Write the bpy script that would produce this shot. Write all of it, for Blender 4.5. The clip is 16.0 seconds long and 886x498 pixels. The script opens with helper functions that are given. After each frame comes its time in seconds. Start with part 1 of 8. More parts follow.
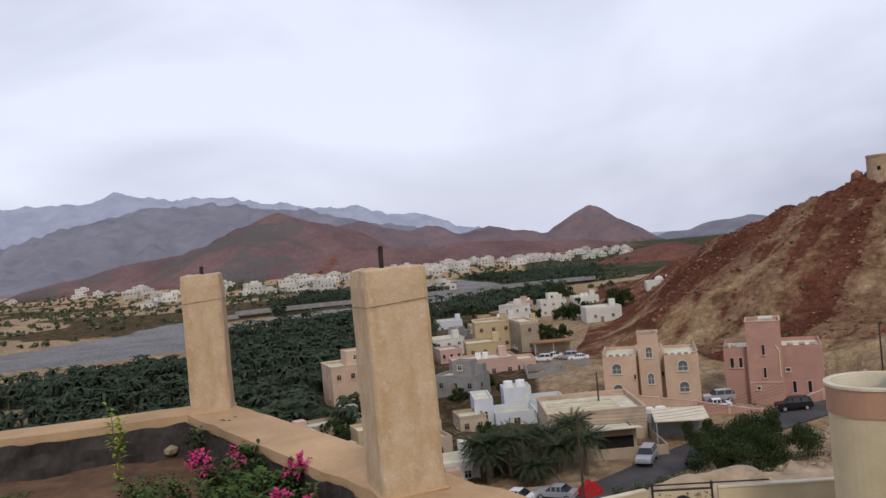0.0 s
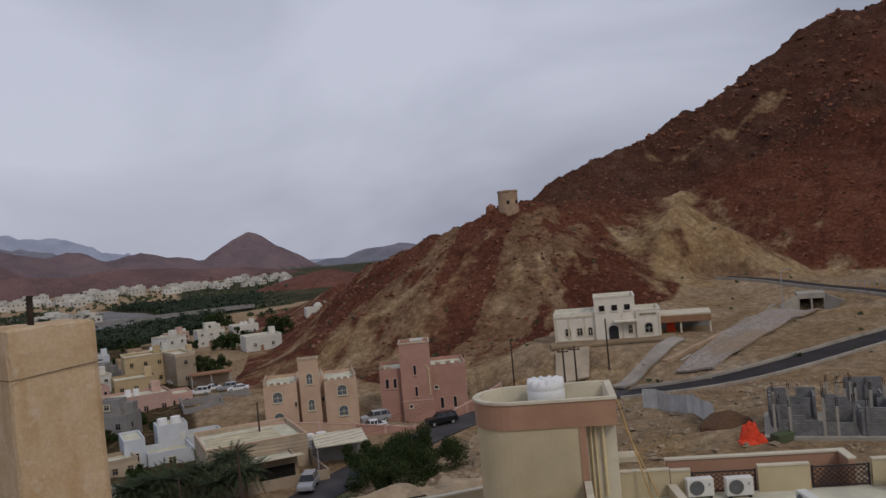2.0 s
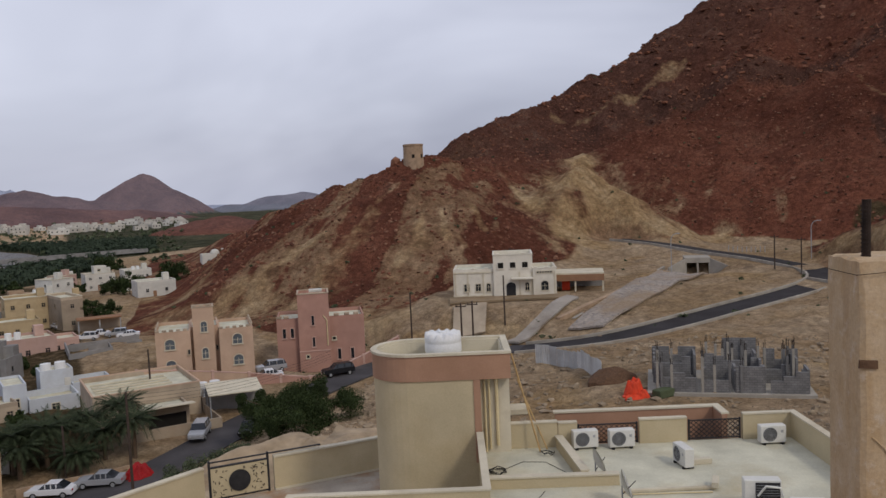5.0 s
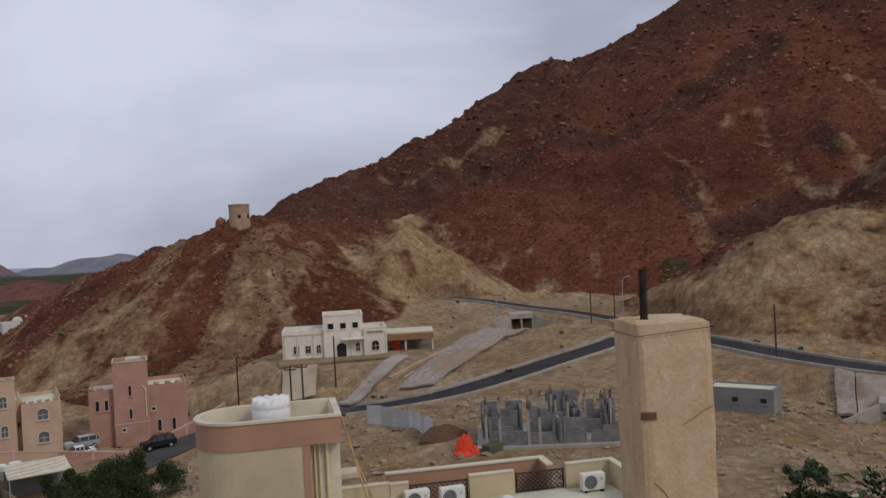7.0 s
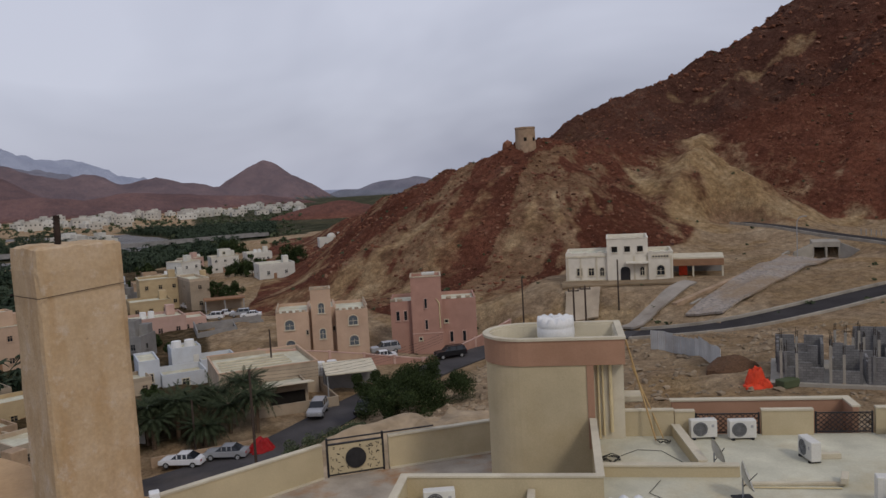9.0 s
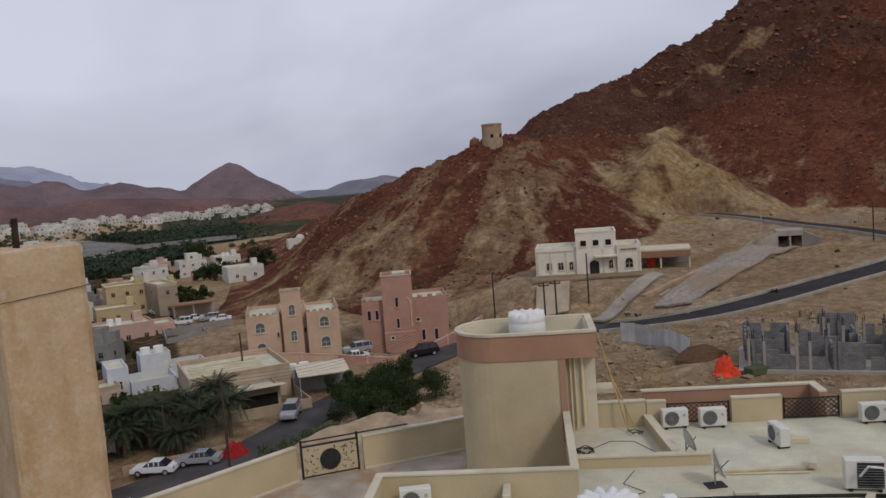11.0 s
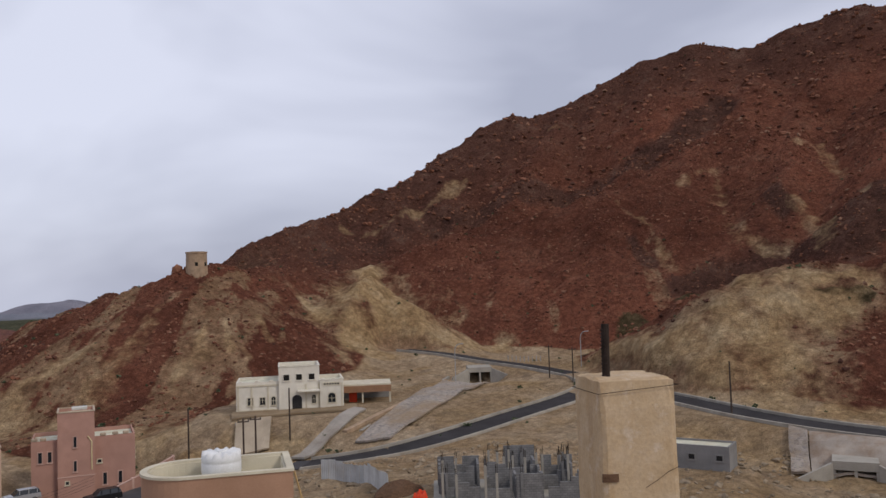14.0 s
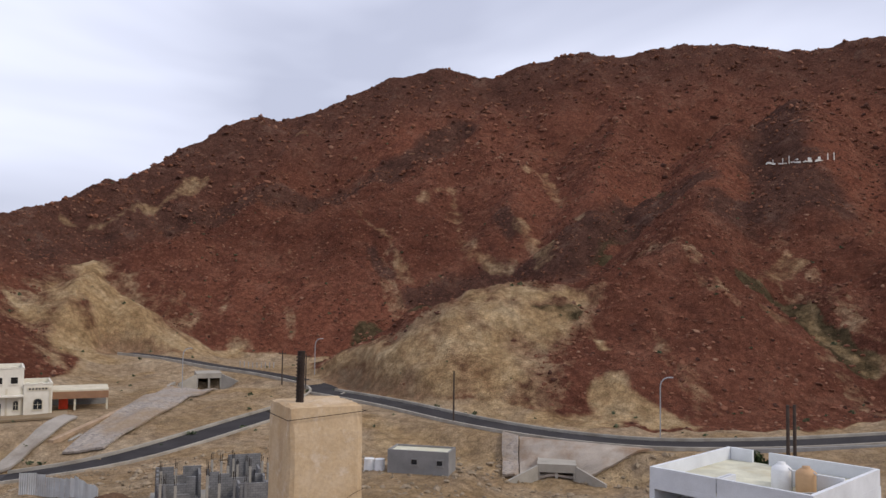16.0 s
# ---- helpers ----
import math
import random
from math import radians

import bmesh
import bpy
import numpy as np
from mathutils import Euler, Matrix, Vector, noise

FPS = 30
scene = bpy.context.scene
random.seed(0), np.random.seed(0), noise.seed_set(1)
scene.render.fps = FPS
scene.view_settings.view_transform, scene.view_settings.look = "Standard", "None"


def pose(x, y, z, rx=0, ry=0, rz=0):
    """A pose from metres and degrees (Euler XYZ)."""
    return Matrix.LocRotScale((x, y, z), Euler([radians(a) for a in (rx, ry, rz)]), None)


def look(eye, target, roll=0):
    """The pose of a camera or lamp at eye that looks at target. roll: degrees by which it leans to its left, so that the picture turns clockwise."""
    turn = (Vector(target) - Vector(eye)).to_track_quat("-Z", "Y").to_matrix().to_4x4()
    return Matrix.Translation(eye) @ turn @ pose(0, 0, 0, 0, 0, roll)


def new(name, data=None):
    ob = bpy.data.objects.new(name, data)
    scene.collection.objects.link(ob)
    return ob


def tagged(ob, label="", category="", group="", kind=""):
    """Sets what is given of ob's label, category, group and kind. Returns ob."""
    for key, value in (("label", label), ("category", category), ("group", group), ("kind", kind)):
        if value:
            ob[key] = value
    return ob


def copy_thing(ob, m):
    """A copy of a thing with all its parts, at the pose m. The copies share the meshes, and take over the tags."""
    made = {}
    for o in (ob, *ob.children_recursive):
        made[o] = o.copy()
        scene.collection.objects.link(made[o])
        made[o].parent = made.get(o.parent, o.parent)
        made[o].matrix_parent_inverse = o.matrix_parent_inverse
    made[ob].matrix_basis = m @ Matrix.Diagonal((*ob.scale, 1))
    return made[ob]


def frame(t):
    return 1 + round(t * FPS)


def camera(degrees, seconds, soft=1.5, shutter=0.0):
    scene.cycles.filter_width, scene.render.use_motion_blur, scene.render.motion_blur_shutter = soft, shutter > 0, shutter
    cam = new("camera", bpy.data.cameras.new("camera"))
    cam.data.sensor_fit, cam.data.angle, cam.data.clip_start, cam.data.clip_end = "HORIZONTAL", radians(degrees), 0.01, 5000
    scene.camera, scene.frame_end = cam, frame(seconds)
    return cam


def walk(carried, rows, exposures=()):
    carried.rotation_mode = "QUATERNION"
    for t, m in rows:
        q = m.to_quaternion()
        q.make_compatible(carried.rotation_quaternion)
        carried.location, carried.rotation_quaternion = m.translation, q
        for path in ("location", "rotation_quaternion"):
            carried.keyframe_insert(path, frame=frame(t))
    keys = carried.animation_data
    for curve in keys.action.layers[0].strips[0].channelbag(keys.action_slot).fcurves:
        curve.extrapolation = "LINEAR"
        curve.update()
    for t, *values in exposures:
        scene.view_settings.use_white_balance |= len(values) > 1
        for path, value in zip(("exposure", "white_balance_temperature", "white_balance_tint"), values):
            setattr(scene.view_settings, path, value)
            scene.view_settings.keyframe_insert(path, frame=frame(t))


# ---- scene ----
cam = camera(56.9, 16.0)
PATH = [
    (0, (0.002, -0.073, 1.581), (0.043, 1.926, 1.57), -5.2),
    (0.5, (-0.065, 0.07, 1.567), (-0.002, 2.068, 1.521), -5.0),
    (1, (-0.05, 0.225, 1.609), (0.002, 2.224, 1.605), -6.9),
    (1.5, (-0.061, 0.336, 1.607), (0.378, 2.287, 1.586), -4.5),
    (2, (-0.072, 0.422, 1.648), (0.767, 2.238, 1.628), -5.2),
    (2.5, (-0.067, 0.468, 1.638), (0.803, 2.268, 1.596), -2.5),
    (3, (-0.13, 0.467, 1.618), (0.544, 2.344, 1.472), -0.3),
    (3.5, (-0.152, 0.457, 1.615), (0.452, 2.353, 1.411), 1.7),
    (4, (-0.132, 0.453, 1.623), (0.567, 2.313, 1.392), -0.4),
    (4.5, (-0.111, 0.433, 1.638), (0.73, 2.234, 1.414), -1.4),
    (5, (-0.097, 0.414, 1.64), (0.942, 2.116, 1.49), -2.6),
    (7.5, (-0.141, 0.278, 1.687), (1.242, 1.723, 1.668), -2.8),
    (8, (-0.138, 0.367, 1.67), (0.936, 2.053, 1.631), -2.1),
    (8.5, (-0.093, 0.432, 1.651), (0.758, 2.239, 1.549), -2.9),
    (9, (-0.1, 0.444, 1.647), (0.695, 2.271, 1.471), -3.2),
    (11.5, (-0.084, 0.456, 1.618), (0.829, 2.225, 1.421), -5.4),
    (12, (-0.067, 0.458, 1.58), (0.967, 2.155, 1.353), -4.8),
    (12.5, (-0.044, 0.432, 1.601), (1.184, 1.995, 1.374), -1.6),
    (13, (-0.06, 0.391, 1.658), (1.298, 1.858, 1.575), 0.6),
    (13.5, (-0.07, 0.384, 1.673), (1.342, 1.8, 1.715), 1.0),
    (14, (-0.061, 0.354, 1.677), (1.386, 1.731, 1.776), -1.9),
    (14.5, (-0.039, 0.301, 1.697), (1.543, 1.524, 1.741), -1.6),
    (15, (-0.025, 0.253, 1.708), (1.696, 1.271, 1.725), 0.2),
    (15.5, (-0.023, 0.211, 1.731), (1.768, 1.099, 1.77), 0.7),
    (16, (-0.045, 0.214, 1.744), (1.756, 1.076, 1.853), 0.7),
]
walk(cam, [(t, look(eye, target, roll)) for t, eye, target, roll in PATH], [(0, 0.08), (0.5, -0.2), (1, -0.42), (2, -0.58), (3, -0.68), (3.5, -0.48), (4, -0.33), (5, -0.27), (7.5, -0.34), (9, -0.48), (11.5, -0.32), (12.5, -0.2), (13.5, -0.13), (14.5, -0.12), (15, -0.02), (15.5, 0.16), (16, 0.28)])

# ---- world: overcast sky with soft cloud banks ----
world = bpy.data.worlds.new("world")
scene.world = world
world.use_nodes = True
wn, wl = world.node_tree.nodes, world.node_tree.links
wn.clear()
sky = wn.new("ShaderNodeTexSky")
sky.sky_type, sky.sun_disc = "NISHITA", False
sky.sun_elevation, sky.sun_rotation = radians(42), radians(172)
sky.air_density, sky.dust_density = 1.2, 2.5
wco = wn.new("ShaderNodeTexCoord")
wmap = wn.new("ShaderNodeMapping")
wmap.inputs["Scale"].default_value = (1.0, 1.0, 2.4)
wl.new(wco.outputs["Generated"], wmap.inputs["Vector"])
wno = wn.new("ShaderNodeTexNoise")
wno.inputs["Scale"].default_value, wno.inputs["Detail"].default_value, wno.inputs["Roughness"].default_value = 1.7, 4.0, 0.48
wno.inputs["Distortion"].default_value = 0.5
wl.new(wmap.outputs[0], wno.inputs["Vector"])
wr = wn.new("ShaderNodeValToRGB")
wr.color_ramp.elements[0].position, wr.color_ramp.elements[0].color = 0.34, (4.9, 5.15, 6.5, 1)
wr.color_ramp.elements[1].position, wr.color_ramp.elements[1].color = 0.64, (8.3, 8.6, 10.2, 1)
wl.new(wno.outputs["Fac"], wr.inputs[0])
wmix = wn.new("ShaderNodeMixRGB")
wmix.inputs[0].default_value = 0.9
wl.new(sky.outputs[0], wmix.inputs[1])
wl.new(wr.outputs[0], wmix.inputs[2])
wbg = wn.new("ShaderNodeBackground")
wbg.inputs["Strength"].default_value = 0.1
wl.new(wmix.outputs[0], wbg.inputs["Color"])
wout = wn.new("ShaderNodeOutputWorld")
wl.new(wbg.outputs[0], wout.inputs[0])

sun = new("sun", bpy.data.lights.new("sun", "SUN"))
sun.data.energy, sun.data.angle, sun.data.color = 1.3, radians(11), (1.0, 0.91, 0.79)
sun.matrix_world = look((42, -297, 270), (0, 0, 0))


# ---- materials ----
def shader(name, rough=0.8, metal=0.0):
    m = bpy.data.materials.new(name)
    m.use_nodes = True
    b = m.node_tree.nodes["Principled BSDF"]
    b.inputs["Roughness"].default_value, b.inputs["Metallic"].default_value = rough, metal
    b.inputs["Specular IOR Level"].default_value = 0.12
    return m, m.node_tree.nodes, m.node_tree.links, b


def noise_node(n, l, co, scale, detail=4.0, rough=0.55):
    t = n.new("ShaderNodeTexNoise")
    t.inputs["Scale"].default_value, t.inputs["Detail"].default_value, t.inputs["Roughness"].default_value = scale, detail, rough
    l.new(co, t.inputs["Vector"])
    return t.outputs["Fac"]


def ramp(n, l, fac, stops):
    r = n.new("ShaderNodeValToRGB")
    while len(r.color_ramp.elements) < len(stops):
        r.color_ramp.elements.new(0.5)
    for e, (p, c) in zip(r.color_ramp.elements, stops):
        e.position, e.color = p, (*c, 1) if len(c) == 3 else c
    l.new(fac, r.inputs[0])
    return r.outputs[0]


def mix(n, l, fac, a, b, kind="MIX"):
    m = n.new("ShaderNodeMixRGB")
    m.blend_type = kind
    for s, v in zip(m.inputs, (fac, a, b)):
        if isinstance(v, (int, float)):
            s.default_value = v
        elif isinstance(v, tuple):
            s.default_value = (*v, 1)
        else:
            l.new(v, s)
    return m.outputs[0]


def bump(n, l, b, height, strength, distance):
    u = n.new("ShaderNodeBump")
    u.inputs["Strength"].default_value, u.inputs["Distance"].default_value = strength, distance
    l.new(height, u.inputs["Height"])
    l.new(u.outputs[0], b.inputs["Normal"])


def worn(name, colour, rough=0.85, scale=1.5, vary=0.25, grain=40, stain=(0.25, 0.2, 0.15), stains=0.25, relief=0.3, metal=0.0, each=0.0):
    """Paint, plaster, stone or metal with broad tone shifts, stains and fine grain."""
    m, n, l, b = shader(name, rough, metal)
    co = n.new("ShaderNodeTexCoord").outputs["Object"]
    big, fine = noise_node(n, l, co, scale, 5), noise_node(n, l, co, grain, 3, 0.6)
    dark, light = tuple(c * (1 - vary) for c in colour), tuple(min(1, c * (1 + vary * 0.6)) for c in colour)
    c = ramp(n, l, big, [(0.3, dark), (0.7, light)])
    s = ramp(n, l, noise_node(n, l, co, scale * 0.55, 7, 0.65), [(0.5, (0, 0, 0)), (0.68, (stains,) * 3)])
    c = mix(n, l, s, c, tuple(a * k * 2 for a, k in zip(colour, stain)))
    c = mix(n, l, 0.22, c, ramp(n, l, fine, [(0.3, (0.45,) * 3), (0.7, (1.0,) * 3)]), "MULTIPLY")
    if each:
        o = n.new("ShaderNodeObjectInfo")
        c = mix(n, l, each, c, ramp(n, l, o.outputs["Random"], [(0.0, (0.45,) * 3), (1.0, (1.3,) * 3)]), "MULTIPLY")
    l.new(c, b.inputs["Base Color"])
    bump(n, l, b, fine, relief, 0.01)
    return m


def plaster_material():
    """Hand-floated yellow plaster: pinkish and whitish patches, ochre runs, dark pits."""
    m, n, l, b = shader("yellow_plaster", 0.9)
    co = n.new("ShaderNodeTexCoord").outputs["Object"]
    run = n.new("ShaderNodeMapping")
    run.inputs["Scale"].default_value = (1.0, 1.0, 0.28)
    l.new(co, run.inputs["Vector"])
    c = ramp(n, l, noise_node(n, l, co, 8.0, 8, 0.7), [(0.3, (0.44, 0.312, 0.18)), (0.5, (0.52, 0.382, 0.238)), (0.7, (0.57, 0.440, 0.305))])
    c = mix(n, l, ramp(n, l, noise_node(n, l, run.outputs[0], 13.0, 6, 0.65), [(0.50, (0, 0, 0)), (0.68, (0.6,) * 3)]), c, (0.42, 0.262, 0.118))
    c = mix(n, l, ramp(n, l, noise_node(n, l, co, 17.0, 8, 0.75), [(0.55, (0, 0, 0)), (0.64, (0.5,) * 3)]), c, (0.60, 0.50, 0.40))
    c = mix(n, l, ramp(n, l, noise_node(n, l, run.outputs[0], 6.0, 6, 0.65), [(0.55, (0, 0, 0)), (0.72, (0.4,) * 3)]), c, (0.30, 0.21, 0.14))
    pits = noise_node(n, l, co, 42.0, 5, 0.7)
    c = mix(n, l, ramp(n, l, pits, [(0.68, (0, 0, 0)), (0.73, (0.7,) * 3)]), c, (0.16, 0.11, 0.075))
    fine = noise_node(n, l, co, 90.0, 4, 0.65)
    c = mix(n, l, 0.3, c, ramp(n, l, fine, [(0.3, (0.5,) * 3), (0.7, (1.1,) * 3)]), "MULTIPLY")
    l.new(c, b.inputs["Base Color"])
    bump(n, l, b, mix(n, l, 0.55, fine, noise_node(n, l, co, 14.0, 6, 0.6)), 0.6, 0.006)
    return m


PLASTER = plaster_material()
COPING = worn("sanded_coping", (0.48, 0.322, 0.18), scale=2.2, vary=0.26, grain=45, stains=0.4, relief=0.5)
CREAM = worn("cream_render", (0.54, 0.455, 0.295), scale=0.5, vary=0.14, grain=30, stain=(0.34, 0.30, 0.24), stains=0.35)
CREAM_TRIM = worn("pale_cream_trim", (0.62, 0.56, 0.43), scale=0.8, vary=0.16, grain=30, stains=0.4)
TERRACOTTA = worn("terracotta_paint", (0.40, 0.235, 0.155), scale=0.7, vary=0.12, grain=30)
ROOF_SCREED = worn("pale_roof_screed", (0.60, 0.58, 0.455), scale=0.6, vary=0.24, grain=14, stain=(0.38, 0.33, 0.26), stains=0.7)
YARD = worn("grey_concrete_yard", (0.41, 0.355, 0.285), scale=0.7, vary=0.3, grain=10, stain=(0.40, 0.22, 0.095), stains=1.0)
WHITE = worn("white_paint", (0.64, 0.62, 0.565), scale=0.5, vary=0.14, grain=20, stain=(0.3, 0.28, 0.25), stains=0.4, each=0.15)
PINK = worn("pink_render", (0.44, 0.255, 0.20), scale=0.3, vary=0.16, grain=12, stains=0.3)
PEACH = worn("peach_render", (0.55, 0.39, 0.28), scale=0.3, vary=0.16, grain=12, stains=0.3)
SAND = worn("sand_render", (0.45, 0.365, 0.27), scale=0.3, vary=0.22, grain=12, stains=0.45, each=0.4)
OCHRE = worn("ochre_render", (0.48, 0.37, 0.22), scale=0.3, vary=0.2, grain=12, stains=0.4, each=0.25)
CREAMWHITE = worn("cream_white_paint", (0.73, 0.685, 0.585), scale=0.5, vary=0.12, grain=20, stain=(0.33, 0.30, 0.26), stains=0.35)
WHITEWASH = worn("whitewashed_render", (0.70, 0.715, 0.735), scale=0.5, vary=0.12, grain=20, stain=(0.33, 0.32, 0.31), stains=0.3)
BLUEWHITE = worn("blue_white_paint", (0.55, 0.58, 0.62), scale=0.3, vary=0.14, grain=12, stains=0.35)
ROSE = worn("rose_render", (0.55, 0.37, 0.31), scale=0.3, vary=0.16, grain=12, stains=0.35, each=0.2)
FARWALL = worn("far_house_render", (0.55, 0.52, 0.46), scale=0.1, vary=0.2, grain=3, each=0.35)
BLOCK = worn("grey_concrete_block", (0.19, 0.185, 0.18), scale=1.4, vary=0.25, grain=16, each=0.35)
GREYWALL = worn("grey_cement_wall", (0.27, 0.26, 0.25), scale=0.4, vary=0.25, grain=8, stains=0.4)
MUD = worn("mud_stone_masonry", (0.40, 0.285, 0.19), scale=0.7, vary=0.3, grain=4, relief=0.9)
PLASTIC = worn("white_plastic", (0.78, 0.78, 0.77), rough=0.45, scale=1.2, vary=0.06, grain=20, relief=0.05)
TANPLASTIC = worn("tan_plastic", (0.52, 0.33, 0.18), rough=0.5, scale=1.2, vary=0.1, grain=20, relief=0.05)
ACWHITE = worn("ac_enamel", (0.68, 0.67, 0.62), rough=0.45, scale=2, vary=0.1, grain=30, relief=0.05, stains=0.2)
DARK = worn("dark_metal", (0.035, 0.034, 0.036), rough=0.55, scale=3, vary=0.3, grain=50, relief=0.1)
RUSTY = worn("rusty_steel", (0.045, 0.032, 0.026), rough=0.8, scale=20, vary=0.5, grain=120)
FANGREY = worn("fan_grey", (0.11, 0.108, 0.105), rough=0.6, scale=3, vary=0.3, grain=50, relief=0.1)
PIPE = worn("cream_pipe", (0.66, 0.55, 0.33), rough=0.5, scale=2, vary=0.1, grain=30, relief=0.05)
CABLE = worn("black_cable", (0.03, 0.03, 0.03), rough=0.6, scale=5, vary=0.2, grain=30, relief=0.05)
POLEWOOD = worn("weathered_pole_wood", (0.075, 0.055, 0.045), scale=3, vary=0.3, grain=30)
GALV = worn("galvanised_steel", (0.42, 0.43, 0.44), rough=0.5, scale=1, vary=0.15, grain=20, metal=0.4, relief=0.1)
CORRUGATED = worn("corrugated_sheet", (0.70, 0.71, 0.71), rough=0.55, scale=0.6, vary=0.15, grain=10, relief=0.1, each=0.2)
ASPHALT = worn("asphalt", (0.045, 0.041, 0.042), rough=0.95, scale=0.25, vary=0.3, grain=14, relief=0.4)
STREET = worn("old_asphalt", (0.075, 0.07, 0.072), rough=0.9, scale=0.2, vary=0.35, grain=10, stain=(0.8, 0.7, 0.55), stains=0.5)
KERB = worn("kerb_concrete", (0.38, 0.345, 0.29), scale=0.5, vary=0.25, grain=14, stains=0.4)
DRIVE = worn("grey_concrete_drive", (0.33, 0.295, 0.255), scale=0.25, vary=0.22, grain=4, stains=0.5)
BANK = worn("cement_faced_bank", (0.37, 0.315, 0.26), scale=0.3, vary=0.3, grain=5, stain=(0.30, 0.2, 0.12), stains=0.8, relief=0.8)
STEPS = worn("pale_concrete_apron", (0.41, 0.335, 0.245), scale=0.3, vary=0.2, grain=6, stains=0.4)
TRACK = worn("compacted_track", (0.29, 0.215, 0.135), scale=0.2, vary=0.35, grain=3, stains=0.6)
def pitching_material():
    """Rough grey stones set in mortar, each with its own tone."""
    m, n, l, b = shader("grey_stone_pitching", 0.95)
    co = n.new("ShaderNodeTexCoord").outputs["Object"]
    v, e = n.new("ShaderNodeTexVoronoi"), n.new("ShaderNodeTexVoronoi")
    e.feature = "DISTANCE_TO_EDGE"
    for t in (v, e):
        t.inputs["Scale"].default_value = 2.2
        l.new(co, t.inputs["Vector"])
    c = ramp(n, l, v.outputs["Color"], [(0.1, (0.19, 0.165, 0.15)), (0.5, (0.27, 0.235, 0.21)), (0.9, (0.36, 0.31, 0.27))])
    c = mix(n, l, ramp(n, l, e.outputs["Distance"], [(0.03, (1, 1, 1)), (0.10, (0, 0, 0))]), c, (0.32, 0.28, 0.23))
    c = mix(n, l, ramp(n, l, noise_node(n, l, co, 0.12, 7, 0.7), [(0.45, (0, 0, 0)), (0.62, (0.75,) * 3)]), c, (0.26, 0.185, 0.115))
    l.new(c, b.inputs["Base Color"])
    bump(n, l, b, e.outputs["Distance"], 0.6, 0.15)
    return m


STONEPITCH = pitching_material()
CONCRETE = worn("raw_concrete", (0.38, 0.35, 0.30), scale=0.5, vary=0.2, grain=10)
BROWNBAND = worn("brown_fascia", (0.30, 0.17, 0.10), scale=0.6, vary=0.15, grain=12)
ORANGE = worn("orange_tarpaulin", (0.75, 0.075, 0.03), rough=0.5, scale=1.2, vary=0.25, grain=10, relief=0.3)
RED = worn("red_sheet", (0.33, 0.016, 0.018), rough=0.5, scale=1.2, vary=0.25, grain=10)
SOIL = worn("planter_soil", (0.13, 0.075, 0.045), scale=6, vary=0.4, grain=30, relief=1.0)
LINING = worn("black_planter_lining", (0.10, 0.085, 0.075), scale=5, vary=0.5, grain=20, relief=0.8)
BARK = worn("palm_bark", (0.16, 0.11, 0.075), scale=3, vary=0.35, grain=12, relief=0.9)
PETAL = worn("pink_petal", (0.50, 0.045, 0.17), rough=0.6, scale=12, vary=0.35, grain=60, relief=0.1)
CARWHITE = worn("car_white_paint", (0.72, 0.72, 0.73), rough=0.25, scale=1, vary=0.04, grain=20, relief=0.0)
CARSILVER = worn("car_silver_paint", (0.42, 0.43, 0.45), rough=0.25, scale=1, vary=0.05, grain=20, relief=0.0, metal=0.3)
CARBLACK = worn("car_black_paint", (0.02, 0.02, 0.022), rough=0.25, scale=1, vary=0.05, grain=20, relief=0.0)
TYRE = worn("tyre_rubber", (0.025, 0.025, 0.025), rough=0.9, scale=4, vary=0.2, grain=30)
ROCK = worn("pale_spoil_stone", (0.36, 0.28, 0.19), scale=0.8, vary=0.35, grain=3, relief=1.0, each=0.3)
def scree_material():
    """Loose red rock, every stone its own tone."""
    m, n, l, b = shader("red_brown_boulder", 0.95)
    g = n.new("ShaderNodeNewGeometry").outputs["Random Per Island"]
    co = n.new("ShaderNodeTexCoord").outputs["Object"]
    c = ramp(n, l, g, [(0.0, (0.07, 0.034, 0.025)), (0.5, (0.20, 0.085, 0.05)), (0.85, (0.235, 0.105, 0.066)), (1.0, (0.28, 0.16, 0.105))])
    c = mix(n, l, 0.5, c, ramp(n, l, noise_node(n, l, co, 2.0, 4, 0.6), [(0.3, (0.55,) * 3), (0.7, (1.2,) * 3)]), "MULTIPLY")
    l.new(c, b.inputs["Base Color"])
    return m


BOULDER = scree_material()
WOOD = worn("raw_timber", (0.50, 0.34, 0.16), scale=2, vary=0.25, grain=25)
LETTERS = worn("white_hill_letters", (0.78, 0.77, 0.72), scale=0.4, vary=0.1, grain=3)


def leafy(name, dark, light, scale=0.6):
    m, n, l, b = shader(name, 0.75)
    b.inputs["Specular IOR Level"].default_value = 0.05
    co = n.new("ShaderNodeTexCoord").outputs["Object"]
    g = n.new("ShaderNodeNewGeometry")
    k = mix(n, l, 0.5, noise_node(n, l, co, scale, 4), g.outputs["Random Per Island"])
    l.new(ramp(n, l, k, [(0.25, dark), (0.75, light)]), b.inputs["Base Color"])
    return m


